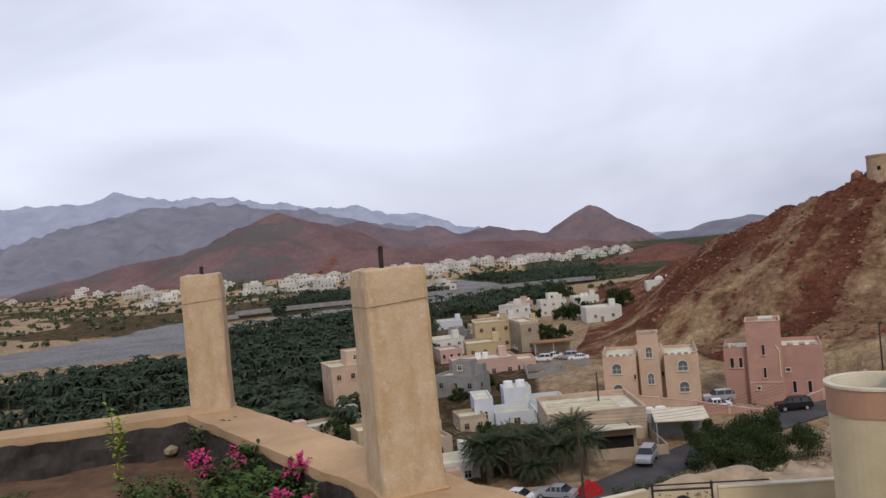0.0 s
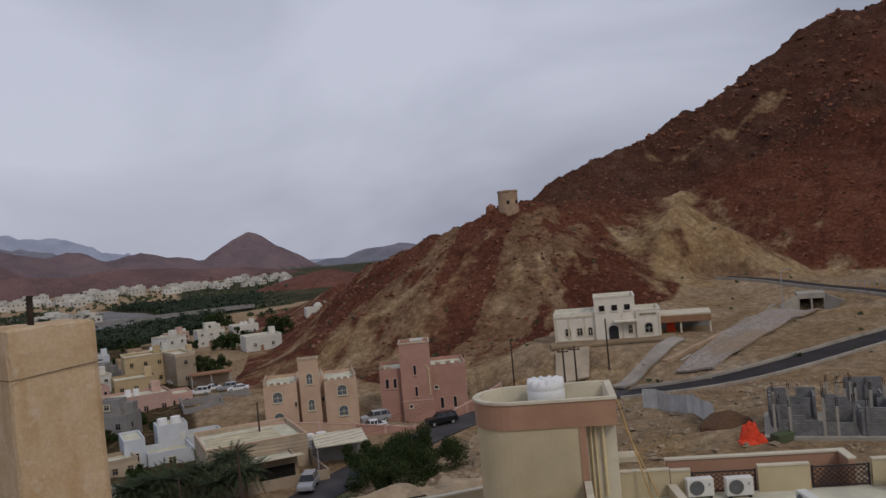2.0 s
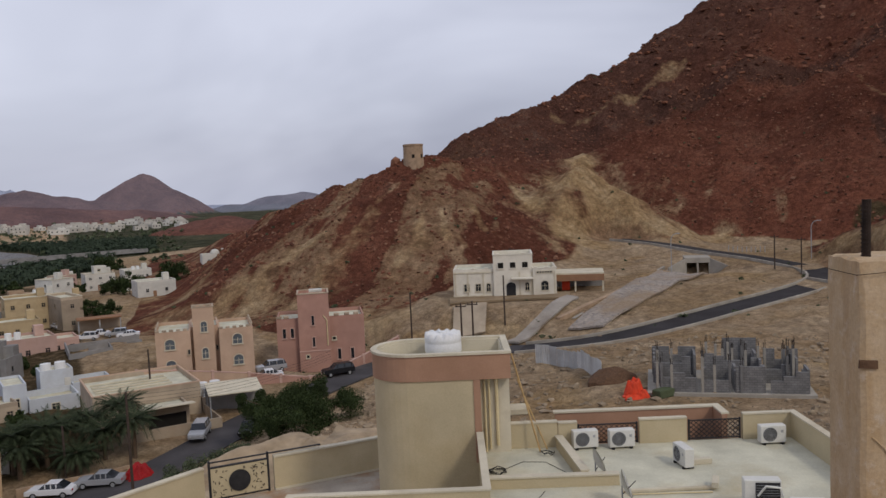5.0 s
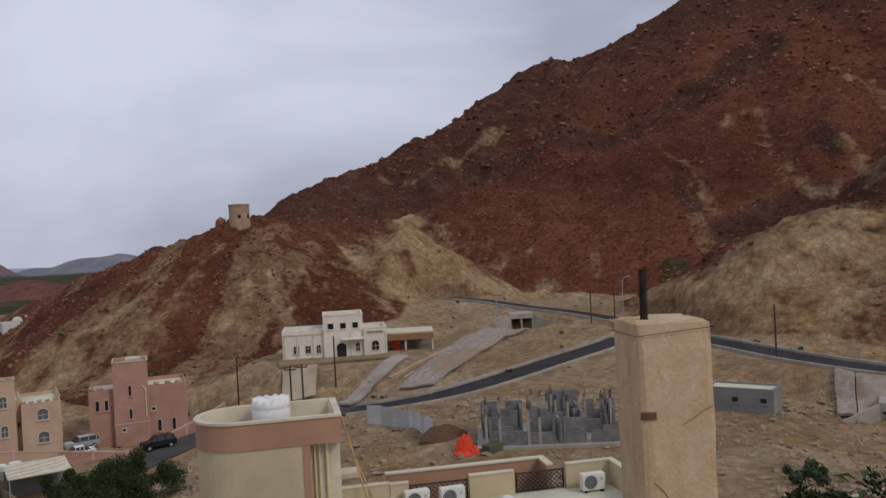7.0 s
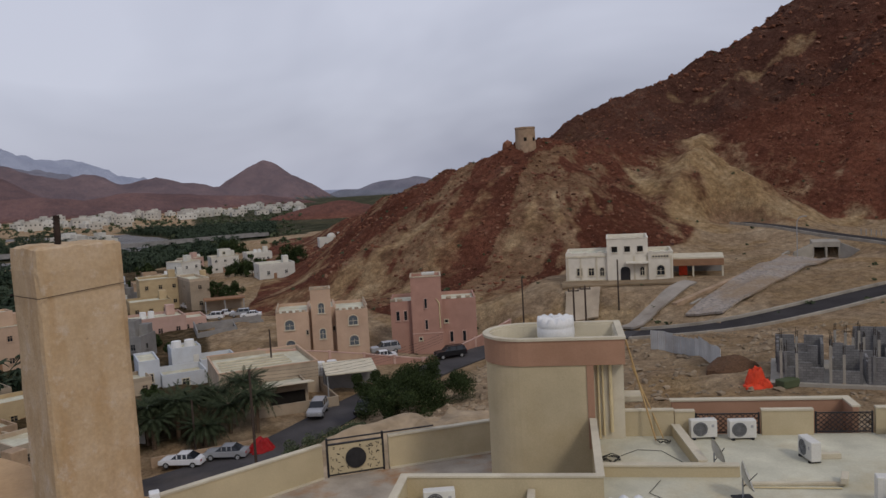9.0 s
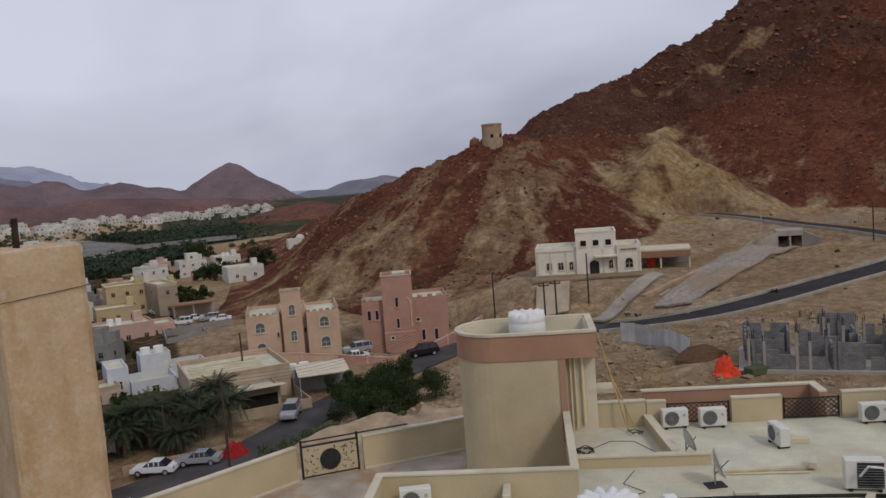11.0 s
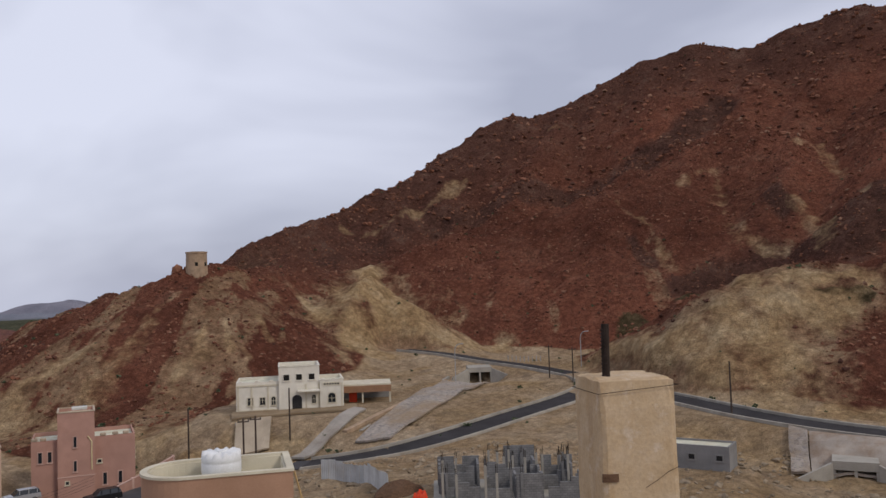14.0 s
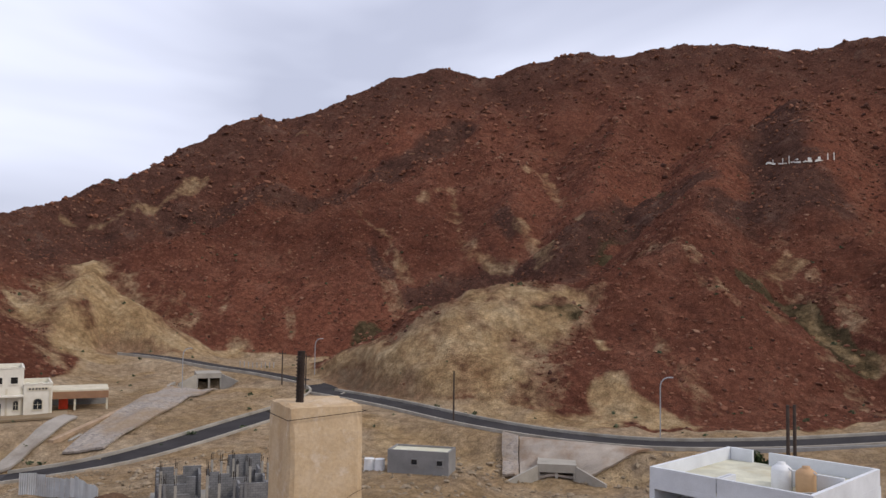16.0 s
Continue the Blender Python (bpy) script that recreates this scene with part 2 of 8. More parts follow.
PALMLEAF = leafy("palm_frond", (0.016, 0.024, 0.012), (0.062, 0.077, 0.042))
GROVELEAF = leafy("grove_frond", (0.015, 0.024, 0.015), (0.052, 0.069, 0.043), 0.05)
TREELEAF = leafy("acacia_leaf", (0.016, 0.026, 0.010), (0.058, 0.078, 0.030), 0.5)
SHRUBLEAF = leafy("grey_green_shrub", (0.04, 0.055, 0.03), (0.12, 0.14, 0.08), 0.7)
PLANTLEAF = leafy("planter_leaf", (0.022, 0.040, 0.013), (0.085, 0.125, 0.038), 9)
YOUNGLEAF = leafy("young_leaf", (0.14, 0.20, 0.03), (0.34, 0.40, 0.07), 9)

GLASS, gn, gl, gb = shader("dark_window_glass", 0.12)
gb.inputs["Base Color"].default_value, gb.inputs["Specular IOR Level"].default_value = (0.018, 0.021, 0.026, 1), 0.5
# paler base colour stands in for sky reflected in the panes
PALEGLASS, pgn, pgl, pgb = shader("pale_reflection_glass", 0.2)
pgb.inputs["Base Color"].default_value, pgb.inputs["Specular IOR Level"].default_value = (0.105, 0.12, 0.135, 1), 0.5
# near-black colour paints the shade inside openings onto solid slabs and panes
VOID = worn("unlit_opening", (0.02, 0.018, 0.016), scale=1, vary=0.3, grain=6)


def land_material():
    """Rock slopes, talus, pale cut rock, gravel, dry fields and the green valley floor, by the masks of the terrain."""
    m, n, l, b = shader("desert_land", 0.95)
    b.inputs["Specular IOR Level"].default_value = 0.02
    co = n.new("ShaderNodeTexCoord").outputs["Object"]

    def mask(name):
        a = n.new("ShaderNodeAttribute")
        a.attribute_name = name
        return a.outputs["Fac"]

    def sharp(value, noise_fac, amount=0.5, lo=0.42, hi=0.58):
        k = n.new("ShaderNodeMath")
        k.operation = "MULTIPLY_ADD"
        l.new(noise_fac, k.inputs[0])
        k.inputs[1].default_value = amount
        j = n.new("ShaderNodeMath")
        j.operation = "SUBTRACT"
        l.new(value, j.inputs[0])
        j.inputs[1].default_value = amount / 2
        l.new(j.outputs[0], k.inputs[2])
        return ramp(n, l, k.outputs[0], [(lo, (0, 0, 0)), (hi, (1, 1, 1))])

    huge, big = noise_node(n, l, co, 0.012, 6, 0.6), noise_node(n, l, co, 0.05, 7, 0.62)
    mid, fine = noise_node(n, l, co, 0.35, 6, 0.65), noise_node(n, l, co, 2.6, 4, 0.75)
    v = n.new("ShaderNodeTexVoronoi")
    v.inputs["Scale"].default_value = 0.75
    l.new(co, v.inputs["Vector"])
    stones = v.outputs["Distance"]
    patch = noise_node(n, l, co, 0.11, 8, 0.7)
    dirt = ramp(n, l, patch, [(0.32, (0.38, 0.265, 0.165)), (0.5, (0.49, 0.36, 0.23)), (0.66, (0.58, 0.45, 0.305))])
    dirt = mix(n, l, 0.4, dirt, ramp(n, l, mid, [(0.3, (0.6, 0.57, 0.54)), (0.7, (1.15, 1.15, 1.15))]), "MULTIPLY")
    dirt = mix(n, l, ramp(n, l, big, [(0.46, (0, 0, 0)), (0.60, (0.6,) * 3)]), dirt, (0.36, 0.235, 0.115))
    dirt = mix(n, l, ramp(n, l, noise_node(n, l, co, 0.17, 8, 0.75), [(0.53, (0, 0, 0)), (0.66, (0.65,) * 3)]), dirt, (0.225, 0.165, 0.115))
    red = ramp(n, l, patch, [(0.3, (0.118, 0.049, 0.034)), (0.48, (0.170, 0.067, 0.042)), (0.58, (0.192, 0.081, 0.052)), (0.72, (0.235, 0.118, 0.078))])
    red = mix(n, l, 0.4, red, ramp(n, l, mid, [(0.3, (0.5, 0.47, 0.46)), (0.5, (0.97, 0.95, 0.94)), (0.72, (1.35, 1.3, 1.27))]), "MULTIPLY")
    red = mix(n, l, 0.75, red, ramp(n, l, huge, [(0.36, (0.62, 0.58, 0.58)), (0.5, (1.0, 1.0, 1.0)), (0.64, (1.28, 1.22, 1.18))]), "MULTIPLY")
    tan = ramp(n, l, patch, [(0.3, (0.20, 0.115, 0.066)), (0.5, (0.32, 0.195, 0.115)), (0.7, (0.43, 0.30, 0.185))])
    tan = mix(n, l, 0.6, tan, ramp(n, l, mid, [(0.3, (0.4, 0.38, 0.36)), (0.7, (1.2,) * 3)]), "MULTIPLY")
    pale = ramp(n, l, patch, [(0.3, (0.31, 0.185, 0.095)), (0.48, (0.50, 0.342, 0.182)), (0.7, (0.63, 0.48, 0.295))])
    pale = mix(n, l, 0.7, pale, ramp(n, l, mid, [(0.3, (0.45, 0.41, 0.37)), (0.7, (1.1,) * 3)]), "MULTIPLY")
    grey = ramp(n, l, patch, [(0.3, (0.062, 0.032, 0.025)), (0.55, (0.112, 0.055, 0.039)), (0.72, (0.175, 0.105, 0.078))])
    gravel = ramp(n, l, big, [(0.3, (0.22, 0.215, 0.215)), (0.7, (0.33, 0.325, 0.325))])
    green = ramp(n, l, big, [(0.35, (0.035, 0.04, 0.022)), (0.7, (0.11, 0.10, 0.06))])
    scrub = ramp(n, l, mid, [(0.35, (0.06, 0.045, 0.024)), (0.7, (0.13, 0.092, 0.050))])
    ragged = mix(n, l, 0.5, patch, mid)
    c = mix(n, l, sharp(mask("rock"), mid, 0.7), dirt, red)
    c = mix(n, l, sharp(mask("streak"), ragged, 1.1, 0.45, 0.62), c, tan)
    c = mix(n, l, sharp(mask("dry"), ragged, 0.9, 0.45, 0.6), c, scrub)
    c = mix(n, l, sharp(mask("crest"), ragged, 0.9, 0.30, 0.80), c, grey)
    c = mix(n, l, sharp(mask("pale"), ragged, 1.4, 0.30, 0.82), c, pale)
    c = mix(n, l, sharp(mask("gravel"), mid, 0.4), c, gravel)
    c = mix(n, l, sharp(mask("green"), mid, 0.4), c, green)
    # aerial haze painted in: far ground turns blue-grey, the last range palest
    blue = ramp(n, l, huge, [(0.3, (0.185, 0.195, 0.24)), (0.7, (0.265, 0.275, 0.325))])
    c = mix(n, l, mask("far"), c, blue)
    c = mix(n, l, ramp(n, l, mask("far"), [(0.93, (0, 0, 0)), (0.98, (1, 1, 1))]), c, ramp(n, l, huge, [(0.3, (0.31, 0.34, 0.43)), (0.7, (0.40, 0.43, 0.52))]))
    c = mix(n, l, 0.52, c, ramp(n, l, fine, [(0.32, (0.38,) * 3), (0.68, (1.5,) * 3)]), "MULTIPLY")
    c = mix(n, l, 0.42, c, ramp(n, l, stones, [(0.12, (1.3,) * 3), (0.4, (0.95,) * 3), (0.75, (0.45,) * 3)]), "MULTIPLY")
    l.new(c, b.inputs["Base Color"])
    h = mix(n, l, 0.5, mid, fine)
    bump(n, l, b, h, 1.0, 1.5)
    return m


LAND = land_material()


# ---- building helpers ----
def at(bearing, away, z=0.0):
    """A place by its bearing in degrees clockwise from the first view, its distance and its height."""
    a = radians(bearing)
    return Vector((away * math.sin(a), away * math.cos(a), z))


def mesh_of(bm, name, material, smooth=False):
    me = bpy.data.meshes.new(name)
    bm.to_mesh(me)
    bm.free()
    me.materials.append(material)
    if smooth:
        me.polygons.foreach_set("use_smooth", [True] * len(me.polygons))
    return me


def part(name, bm, material, parent=None, label="", smooth=False):
    ob = new(name, mesh_of(bm, name, material, smooth))
    ob.parent = parent
    if label:
        ob["label"] = label
    return ob


def thing(name, m, label, category, group="", kind=""):
    ob = new(name)
    ob.empty_display_size = 0.2
    ob.matrix_world = m
    return tagged(ob, label, category, group, kind)


def add_box(bm, lo, hi, bevel=0.0, m=None):
    """A box between two corners; bevelled edges where bevel is above 0."""
    r = bmesh.ops.create_cube(bm, size=1.0)
    size, mid_point = [b - a for a, b in zip(lo, hi)], [(a + b) / 2 for a, b in zip(lo, hi)]
    bmesh.ops.scale(bm, vec=size, verts=r["verts"])
    bmesh.ops.translate(bm, vec=mid_point, verts=r["verts"])
    vs = r["verts"]
    if bevel:
        es = list({e for v in vs for e in v.link_edges})
        out = bmesh.ops.bevel(bm, geom=es, offset=bevel, segments=1, affect="EDGES", profile=0.5)
        vs = list({v for f in out["faces"] for v in f.verts} | {v for v in vs if v.is_valid})
    if m is not None:
        bmesh.ops.transform(bm, matrix=m, verts=[v for v in vs if v.is_valid])
    return bm


def box(lo, hi, bevel=0.0):
    return add_box(bmesh.new(), lo, hi, bevel)


def add_tube(bm, a, b, r0, r1=None, n=10):
    a, b = Vector(a), Vector(b)
    r1 = r0 if r1 is None else r1
    turn = (b - a).to_track_quat("Z", "Y").to_matrix()
    rings = []
    for p, r in ((a, r0), (b, r1)):
        rings.append([bm.verts.new(p + turn @ Vector((r * math.cos(2 * math.pi * k / n), r * math.sin(2 * math.pi * k / n), 0))) for k in range(n)])
    for k in range(n):
        bm.faces.new((rings[0][k], rings[0][(k + 1) % n], rings[1][(k + 1) % n], rings[1][k]))
    bm.faces.new(rings[1])
    bm.faces.new(rings[0][::-1])
    return bm


def tube(a, b, r0, r1=None, n=10):
    return add_tube(bmesh.new(), a, b, r0, r1, n)


def add_pipe(bm, pts, r, n=6):
    for a, b in zip(pts, pts[1:]):
        add_tube(bm, a, b, r, r, n)
    return bm


def prism(outline, z0, z1):
    """An upright solid over a closed outline, counter-clockwise."""
    bm = bmesh.new()
    lo, hi = [bm.verts.new((x, y, z0)) for x, y in outline], [bm.verts.new((x, y, z1)) for x, y in outline]
    for k in range(len(outline)):
        j = (k + 1) % len(outline)
        bm.faces.new((lo[k], lo[j], hi[j], hi[k]))
    bm.faces.new(hi)
    bm.faces.new(lo[::-1])
    return bm


def run_wall(bm, pts, thick, z0, z1):
    """A wall along a line of plan points, its corners mitred."""
    pts = [Vector((p[0], p[1])) for p in pts]
    left, right = [], []
    for k, p in enumerate(pts):
        d0 = (p - pts[k - 1]).normalized() if k else (pts[1] - p).normalized()
        d1 = (pts[k + 1] - p).normalized() if k + 1 < len(pts) else d0
        nrm = Vector((-(d0 + d1).y, (d0 + d1).x)).normalized()
        w = thick / 2 / max(0.4, nrm.dot(Vector((-d0.y, d0.x))))
        left.append(p + nrm * w)
        right.append(p - nrm * w)
    f = lambda v: v if callable(v) else (lambda k: v)
    ring = []
    for k in range(len(pts)):
        ring.append([bm.verts.new((q.x, q.y, f(z)(k))) for q, z in ((left[k], z0), (right[k], z0), (right[k], z1), (left[k], z1))])
    for a, b in zip(ring, ring[1:]):
        for k in range(4):
            j = (k + 1) % 4
            bm.faces.new((a[k], b[k], b[j], a[j]))
    bm.faces.new(ring[0])
    bm.faces.new(ring[-1][::-1])
    bmesh.ops.recalc_face_normals(bm, faces=bm.faces)
    return bm


# ---- the land: one sheet to the horizon ----
def value_noise(x, y, seed):
    xi, yi = np.floor(x).astype(np.int64), np.floor(y).astype(np.int64)
    fx, fy = x - xi, y - yi
    fx, fy = fx * fx * (3 - 2 * fx), fy * fy * (3 - 2 * fy)

    def h(a, b):
        k = (a * 374761393 + b * 668265263 + seed * 974634777) & 0xFFFFFFFF
        k = ((k ^ (k >> 13)) * 1274126177) & 0xFFFFFFFF
        return ((k ^ (k >> 16)) & 0xFFFF) / 65535.0

    a, b, c, d = h(xi, yi), h(xi + 1, yi), h(xi, yi + 1), h(xi + 1, yi + 1)
    return (a + (b - a) * fx) * (1 - fy) + (c + (d - c) * fx) * fy


def fbm(x, y, scale, octaves, seed, ridged=False):
    out, amp, total = np.zeros_like(x), 1.0, 0.0
    x, y = x / scale, y / scale
    for k in range(octaves):
        v = value_noise(x + 17.3 * k, y - 9.1 * k, seed + k)
        out += amp * ((1 - np.abs(2 * v - 1)) if ridged else v)
        total += amp
        amp *= 0.52
        x, y = x * 2.03 + 0.4 * y, y * 2.03 - 0.4 * x
    return out / total


def smooth(a, b, v):
    t = np.clip((v - a) / (b - a), 0, 1)
    return t * t * (3 - 2 * t)


# spot heights of the low ground: bearing, distance, height
NEAR_SPOTS = [(0, 15, -11), (40, 12, -11.5), (80, 15, -12), (-30, 15, -12), (130, 25, -11), (180, 30, -9), (-90, 30, -12),
              (10, 32, -10.2), (25, 34, -10.6), (36, 34, -11), (2, 40, -14), (12, 46, -15), (22, 44, -12.6), (10, 60, -21), (0, 52, -23), (-15, 60, -25), (-28, 70, -26)]
STREET_SPOTS = [(4, 84, -26.6), (11, 86, -25.9), (17, 97, -25), (21.6, 110, -25), (26.7, 122, -24), (6, 118, -26.2), (14.6, 121, -23.3), (21.5, 124, -25), (9, 190, -27),
                (4, 210, -26.5), (9, 280, -26.6), (12, 232, -24), (16, 285, -21), (25, 75, -21), (28, 95, -23)]
VALLEY_SPOTS = [(-6, 150, -27.5), (-15, 150, -28), (-10, 250, -28), (0, 350, -28), (-20, 400, -28), (5, 500, -28), (-28, 250, -28), (-10, 700, -28), (10, 800, -28), (-30, 800, -28),
                (15, 900, -28), (17, 1300, -28), (14, 1700, -28), (20, 2500, -28), (-15, 1300, -28), (2, 1300, -28), (12, 640, -28), (-90, 400, -28), (-140, 400, -20), (0, 3000, -28), (-60, 2500, -28)]
SITE_SPOTS = [(31.9, 140, -17.6), (39, 142, -17.4), (43, 150, -16.6), (46, 75, -17.2), (55, 76, -17.0), (50, 85, -17.2), (44, 80, -17.6), (37.5, 92, -18.6), (42, 82, -18),
              (45, 50, -14.6), (36, 62, -17), (60, 58, -16), (30, 75, -20), (60, 88, -17.8), (65, 88, -17.2), (70, 99, -22.6), (73, 101, -22.8), (76, 98, -22), (66.5, 102, -21), (71, 92, -21.6), (76, 80, -18.6), (79, 60, -16), (92, 60, -15), (86, 90, -19.5),
              (48, 176, -17.6), (42, 165, -17), (110, 80, -14), (150, 120, -10)]
# roads: bearing, distance, height of the carriageway
STREET_LINE = [(-4, 80, -27.2), (4, 84, -26.6), (9, 84.5, -26.1), (11.5, 87, -25.6), (14.5, 93, -25.2), (18, 101, -25), (21.6, 110, -24.8), (26.7, 121, -24), (31.5, 121, -22.6), (36.4, 116, -21.8)]
LOWER_LINE = [(36.4, 116, -21.8), (42.1, 113, -20.4), (46.9, 120, -19.3), (50.7, 130, -18.5), (54.4, 143, -17.9), (56.2, 152, -17.4), (56.9, 159, -17.1), (56.2, 166, -16.8), (54.2, 172, -16.2)]
UPPER_LINE = [(54.2, 172, -16.2), (52.4, 178, -15.6), (48.8, 190, -15), (46.3, 198, -13.8), (43.4, 206, -13.1)]
RIGHT_LINE = [(56.2, 157, -17.1), (58.6, 149, -17.2), (61.4, 140, -17.3), (66.5, 124, -17.6), (72.4, 116, -18), (78.8, 113, -18.1), (86.9, 118, -17.7), (92.3, 125, -17.1), (100, 138, -16)]
# ridge lines of the red mountain: bearing, distance, height
MAIN_RIDGE = [(29, 262, 6.0), (31.2, 268, 13.3), (36, 288, 25.6), (39, 306, 31.4), (42.3, 322, 42.7), (44.3, 333, 47.3), (46, 341, 54.5), (47.6, 348, 63.4), (49.6, 357, 71.7), (51.6, 364, 78.4), (53.1, 366, 76.8), (55.8, 371, 85.4), (58.9, 376, 95.4), (62, 380, 104.9), (64.1, 382, 108.6), (66.9, 387, 104.7), (69.7, 391, 111.6), (72.9, 395, 118.8), (78.7, 401, 122.2), (84.2, 405, 122.6), (87.6, 407, 118.9), (90.6, 409, 120.3), (92.9, 410, 118.2), (105, 420, 109.6), (125, 430, 83.6)]
TOWER_SPUR = [(42, 330, 30), (36, 270, 14.5), (32.5, 228, 8.6), (29.6, 212, 8.6), (27.6, 214, 6.5), (25, 232, 3.4), (22.5, 258, -1.1), (18.6, 310, -8.7), (15.5, 380, -19)]
SHOULDER = [(35.4, 240, 0.3), (38.5, 255, 6.9), (45.3, 268, 16.6), (50.4, 275, 22.3), (58.1, 285, 34.6), (62.9, 300, 47), (66.8, 325, 64.2), (68, 360, 88)]
MOUND = [(41.1, 226, 7.6), (42.8, 224, 1), (44.8, 230, -4)]
NEAR_NOSE = [(55.1, 196, -14), (57.5, 190, -11), (59.6, 186, -6.7), (63.5, 177, 1.0), (66.6, 173, 4.2), (72.9, 175, 7.4), (76.7, 180, 11), (80.4, 188, 14.3), (82, 230, 27), (83, 280, 47), (84, 310, 64)]
RIGHT_NOSE = [(91, 196, 7.5), (96, 200, 12), (98, 240, 32), (97, 310, 66)]
SIGN_SPUR = [(88, 240, 33), (88.5, 275, 47), (88, 330, 78)]
RIDGES = [(MAIN_RIDGE, 0.98, 4), (TOWER_SPUR, 0.58, 5), (SHOULDER, 0.74, 3), (MOUND, 0.68, 4), (NEAR_NOSE, 0.70, 3), (RIGHT_NOSE, 0.72, 3), (SIGN_SPUR, 0.66, 3)]
SPUR_A = [(55, 358, 76), (52.5, 322, 48), (51, 296, 32)]
SPUR_B = [(71, 384, 100), (70.2, 340, 70), (69.6, 300, 47), (69, 270, 30)]
SPUR_C = [(77.5, 392, 108), (76.4, 340, 75), (75.2, 290, 44), (74.6, 250, 27)]
SPUR_D = [(61.5, 372, 92), (60.4, 335, 62), (59.6, 308, 46)]
RIDGES += [(SPUR_A, 0.82, 2), (SPUR_B, 0.8, 2), (SPUR_C, 0.78, 2), (SPUR_D, 0.82, 2)]
# level building ground: bearing, distance, radius, height
PADS = [(35.5, 146, 12, -17.9), (40.6, 149, 7, -17.7), (14.6, 126, 9, -23.8), (22.5, 131, 9, -25.6), (50.2, 78, 9, -17.3), (17.5, 118, 7, -24.6), (62.8, 90, 5, -17.6), (48.5, 171.5, 4.2, -18.5)]
# distant ranges
RED_HILL = [(-26, 1300, -17), (-23.8, 1300, -5), (-20.1, 1300, 10), (-15.5, 1300, 17), (-12.8, 1300, 33), (-11.3, 1300, 42), (-10.5, 1300, 53), (-9.9, 1300, 66), (-9.3, 1300, 51), (-8.5, 1300, 38), (-7.5, 1300, 27), (-6.1, 1300, 11), (-4, 1300, -19)]
MID_HILLS = [(-7.6, 1500, 33), (-6.7, 1500, 41), (-5.2, 1500, 51), (-3.2, 1500, 38), (-1.3, 1500, 25), (0.3, 1500, 32), (2.2, 1500, 17), (4.6, 1500, 24), (6.6, 1500, 13), (8.3, 1500, 4), (10, 1500, -19)]
PEAK = [(8.3, 1900, -5), (9.9, 1900, 20), (10.7, 1900, 35), (11.25, 1900, 50), (11.5, 1900, 58), (11.75, 1900, 50), (12.2, 1900, 30), (12.8, 1900, 13), (14.3, 1900, -15), (15.7, 1900, -35)]
LOW_RED = [(13.6, 690, -30), (15.3, 680, -17.5), (16.4, 675, -15.4), (17.7, 665, -19), (19.2, 650, -29)]
GAP_HILLS = [(13.5, 2600, -57), (15.7, 2600, -37), (17, 2600, -24), (18, 2600, -27), (19.8, 2600, -4), (21.8, 2600, 3), (22.8, 2600, -12), (26, 2600, -7), (32, 2600, -26)]
FAR_RANGE = [(-60, 4150, 292), (-40, 4150, 328), (-26.2, 4150, 325), (-23.1, 4150, 330), (-20.2, 4150, 366), (-18, 4150, 332), (-13.3, 4150, 312), (-10.4, 4150, 280), (-8.9, 4150, 247), (-6.6, 4150, 242), (-5.1, 4150, 224), (-2.8, 4150, 176), (0, 4150, 145), (2.7, 4150, 82), (6, 4150, -20), (30, 4150, -56), (60, 4150, -56)]
FORE_RANGE = [(-40, 3000, 54), (-27, 3000, 54), (-24.6, 3000, 96), (-23.3, 3000, 131), (-21.2, 3000, 172), (-18.8, 3000, 206), (-15.9, 3000, 208), (-12.7, 3000, 193), (-8.9, 3000, 165), (-5.2, 3000, 116), (-2, 3000, 64), (2, 3000, 12)]
FOOTHILLS = [(-14, 1150, -22), (-9, 1150, -16), (-6, 1150, -7), (-2.5, 1150, -2), (0, 1150, -9), (3, 1160, -2), (5, 1170, -6), (8.5, 1200, -14), (11, 1250, -15), (13.5, 1250, -24), (15, 1250, -34)]
DISTANT = [(FOOTHILLS, 0.30, 15), (RED_HILL, 0.42, 9), (MID_HILLS, 0.40, 30), (PEAK, 0.62, 4), (LOW_RED, 0.35, 12), (GAP_HILLS, 0.35, 30), (FAR_RANGE, 0.42, 40), (FORE_RANGE, 0.30, 40)]
# the dry river bed: bearing, distance
RIVER = [(-60, 340), (-40, 342), (-27, 342), (-22, 358), (-17, 358), (-14, 392), (-9, 398), (-5, 406), (-1, 425), (2, 455), (4, 520), (1, 620), (-10, 800)]
# seams of pale cut rock: bearing, distance, half width
PALE_MOUND = [[(41.0, 254, 5), (41.2, 238, 9), (42, 222, 14), (43, 212, 16)], [(45.5, 211, 8), (48, 214, 6), (50.5, 224, 3)], [(36.2, 221, 1.2), (37.9, 211, 2.2), (39.8, 205, 4)], [(44.0, 200, 6), (39.5, 199, 5)]]
PALE_NOSE = [[(66.6, 167, 3.5), (70.1, 167, 3.5), (73.6, 170, 3)], [(67.4, 161, 5), (70.1, 161, 5), (72.8, 163, 4)], [(65.8, 157, 5), (63.9, 154, 6), (60.3, 156, 5), (56.4, 176, 4)], [(66.6, 154, 6), (67.4, 146, 6), (68.2, 141, 6)], [(64.3, 147, 6), (62.7, 147, 5), (60.3, 145, 4)], [(68.4, 149, 1.2), (70, 145, 1.4)], [(75, 159, 1.2), (75.5, 156, 1.3)], [(75.7, 143, 2.5), (76.3, 138, 3)], [(77.8, 140, 2), (79.6, 134, 3)], [(71.3, 135, 3), (75.2, 134, 3)]]
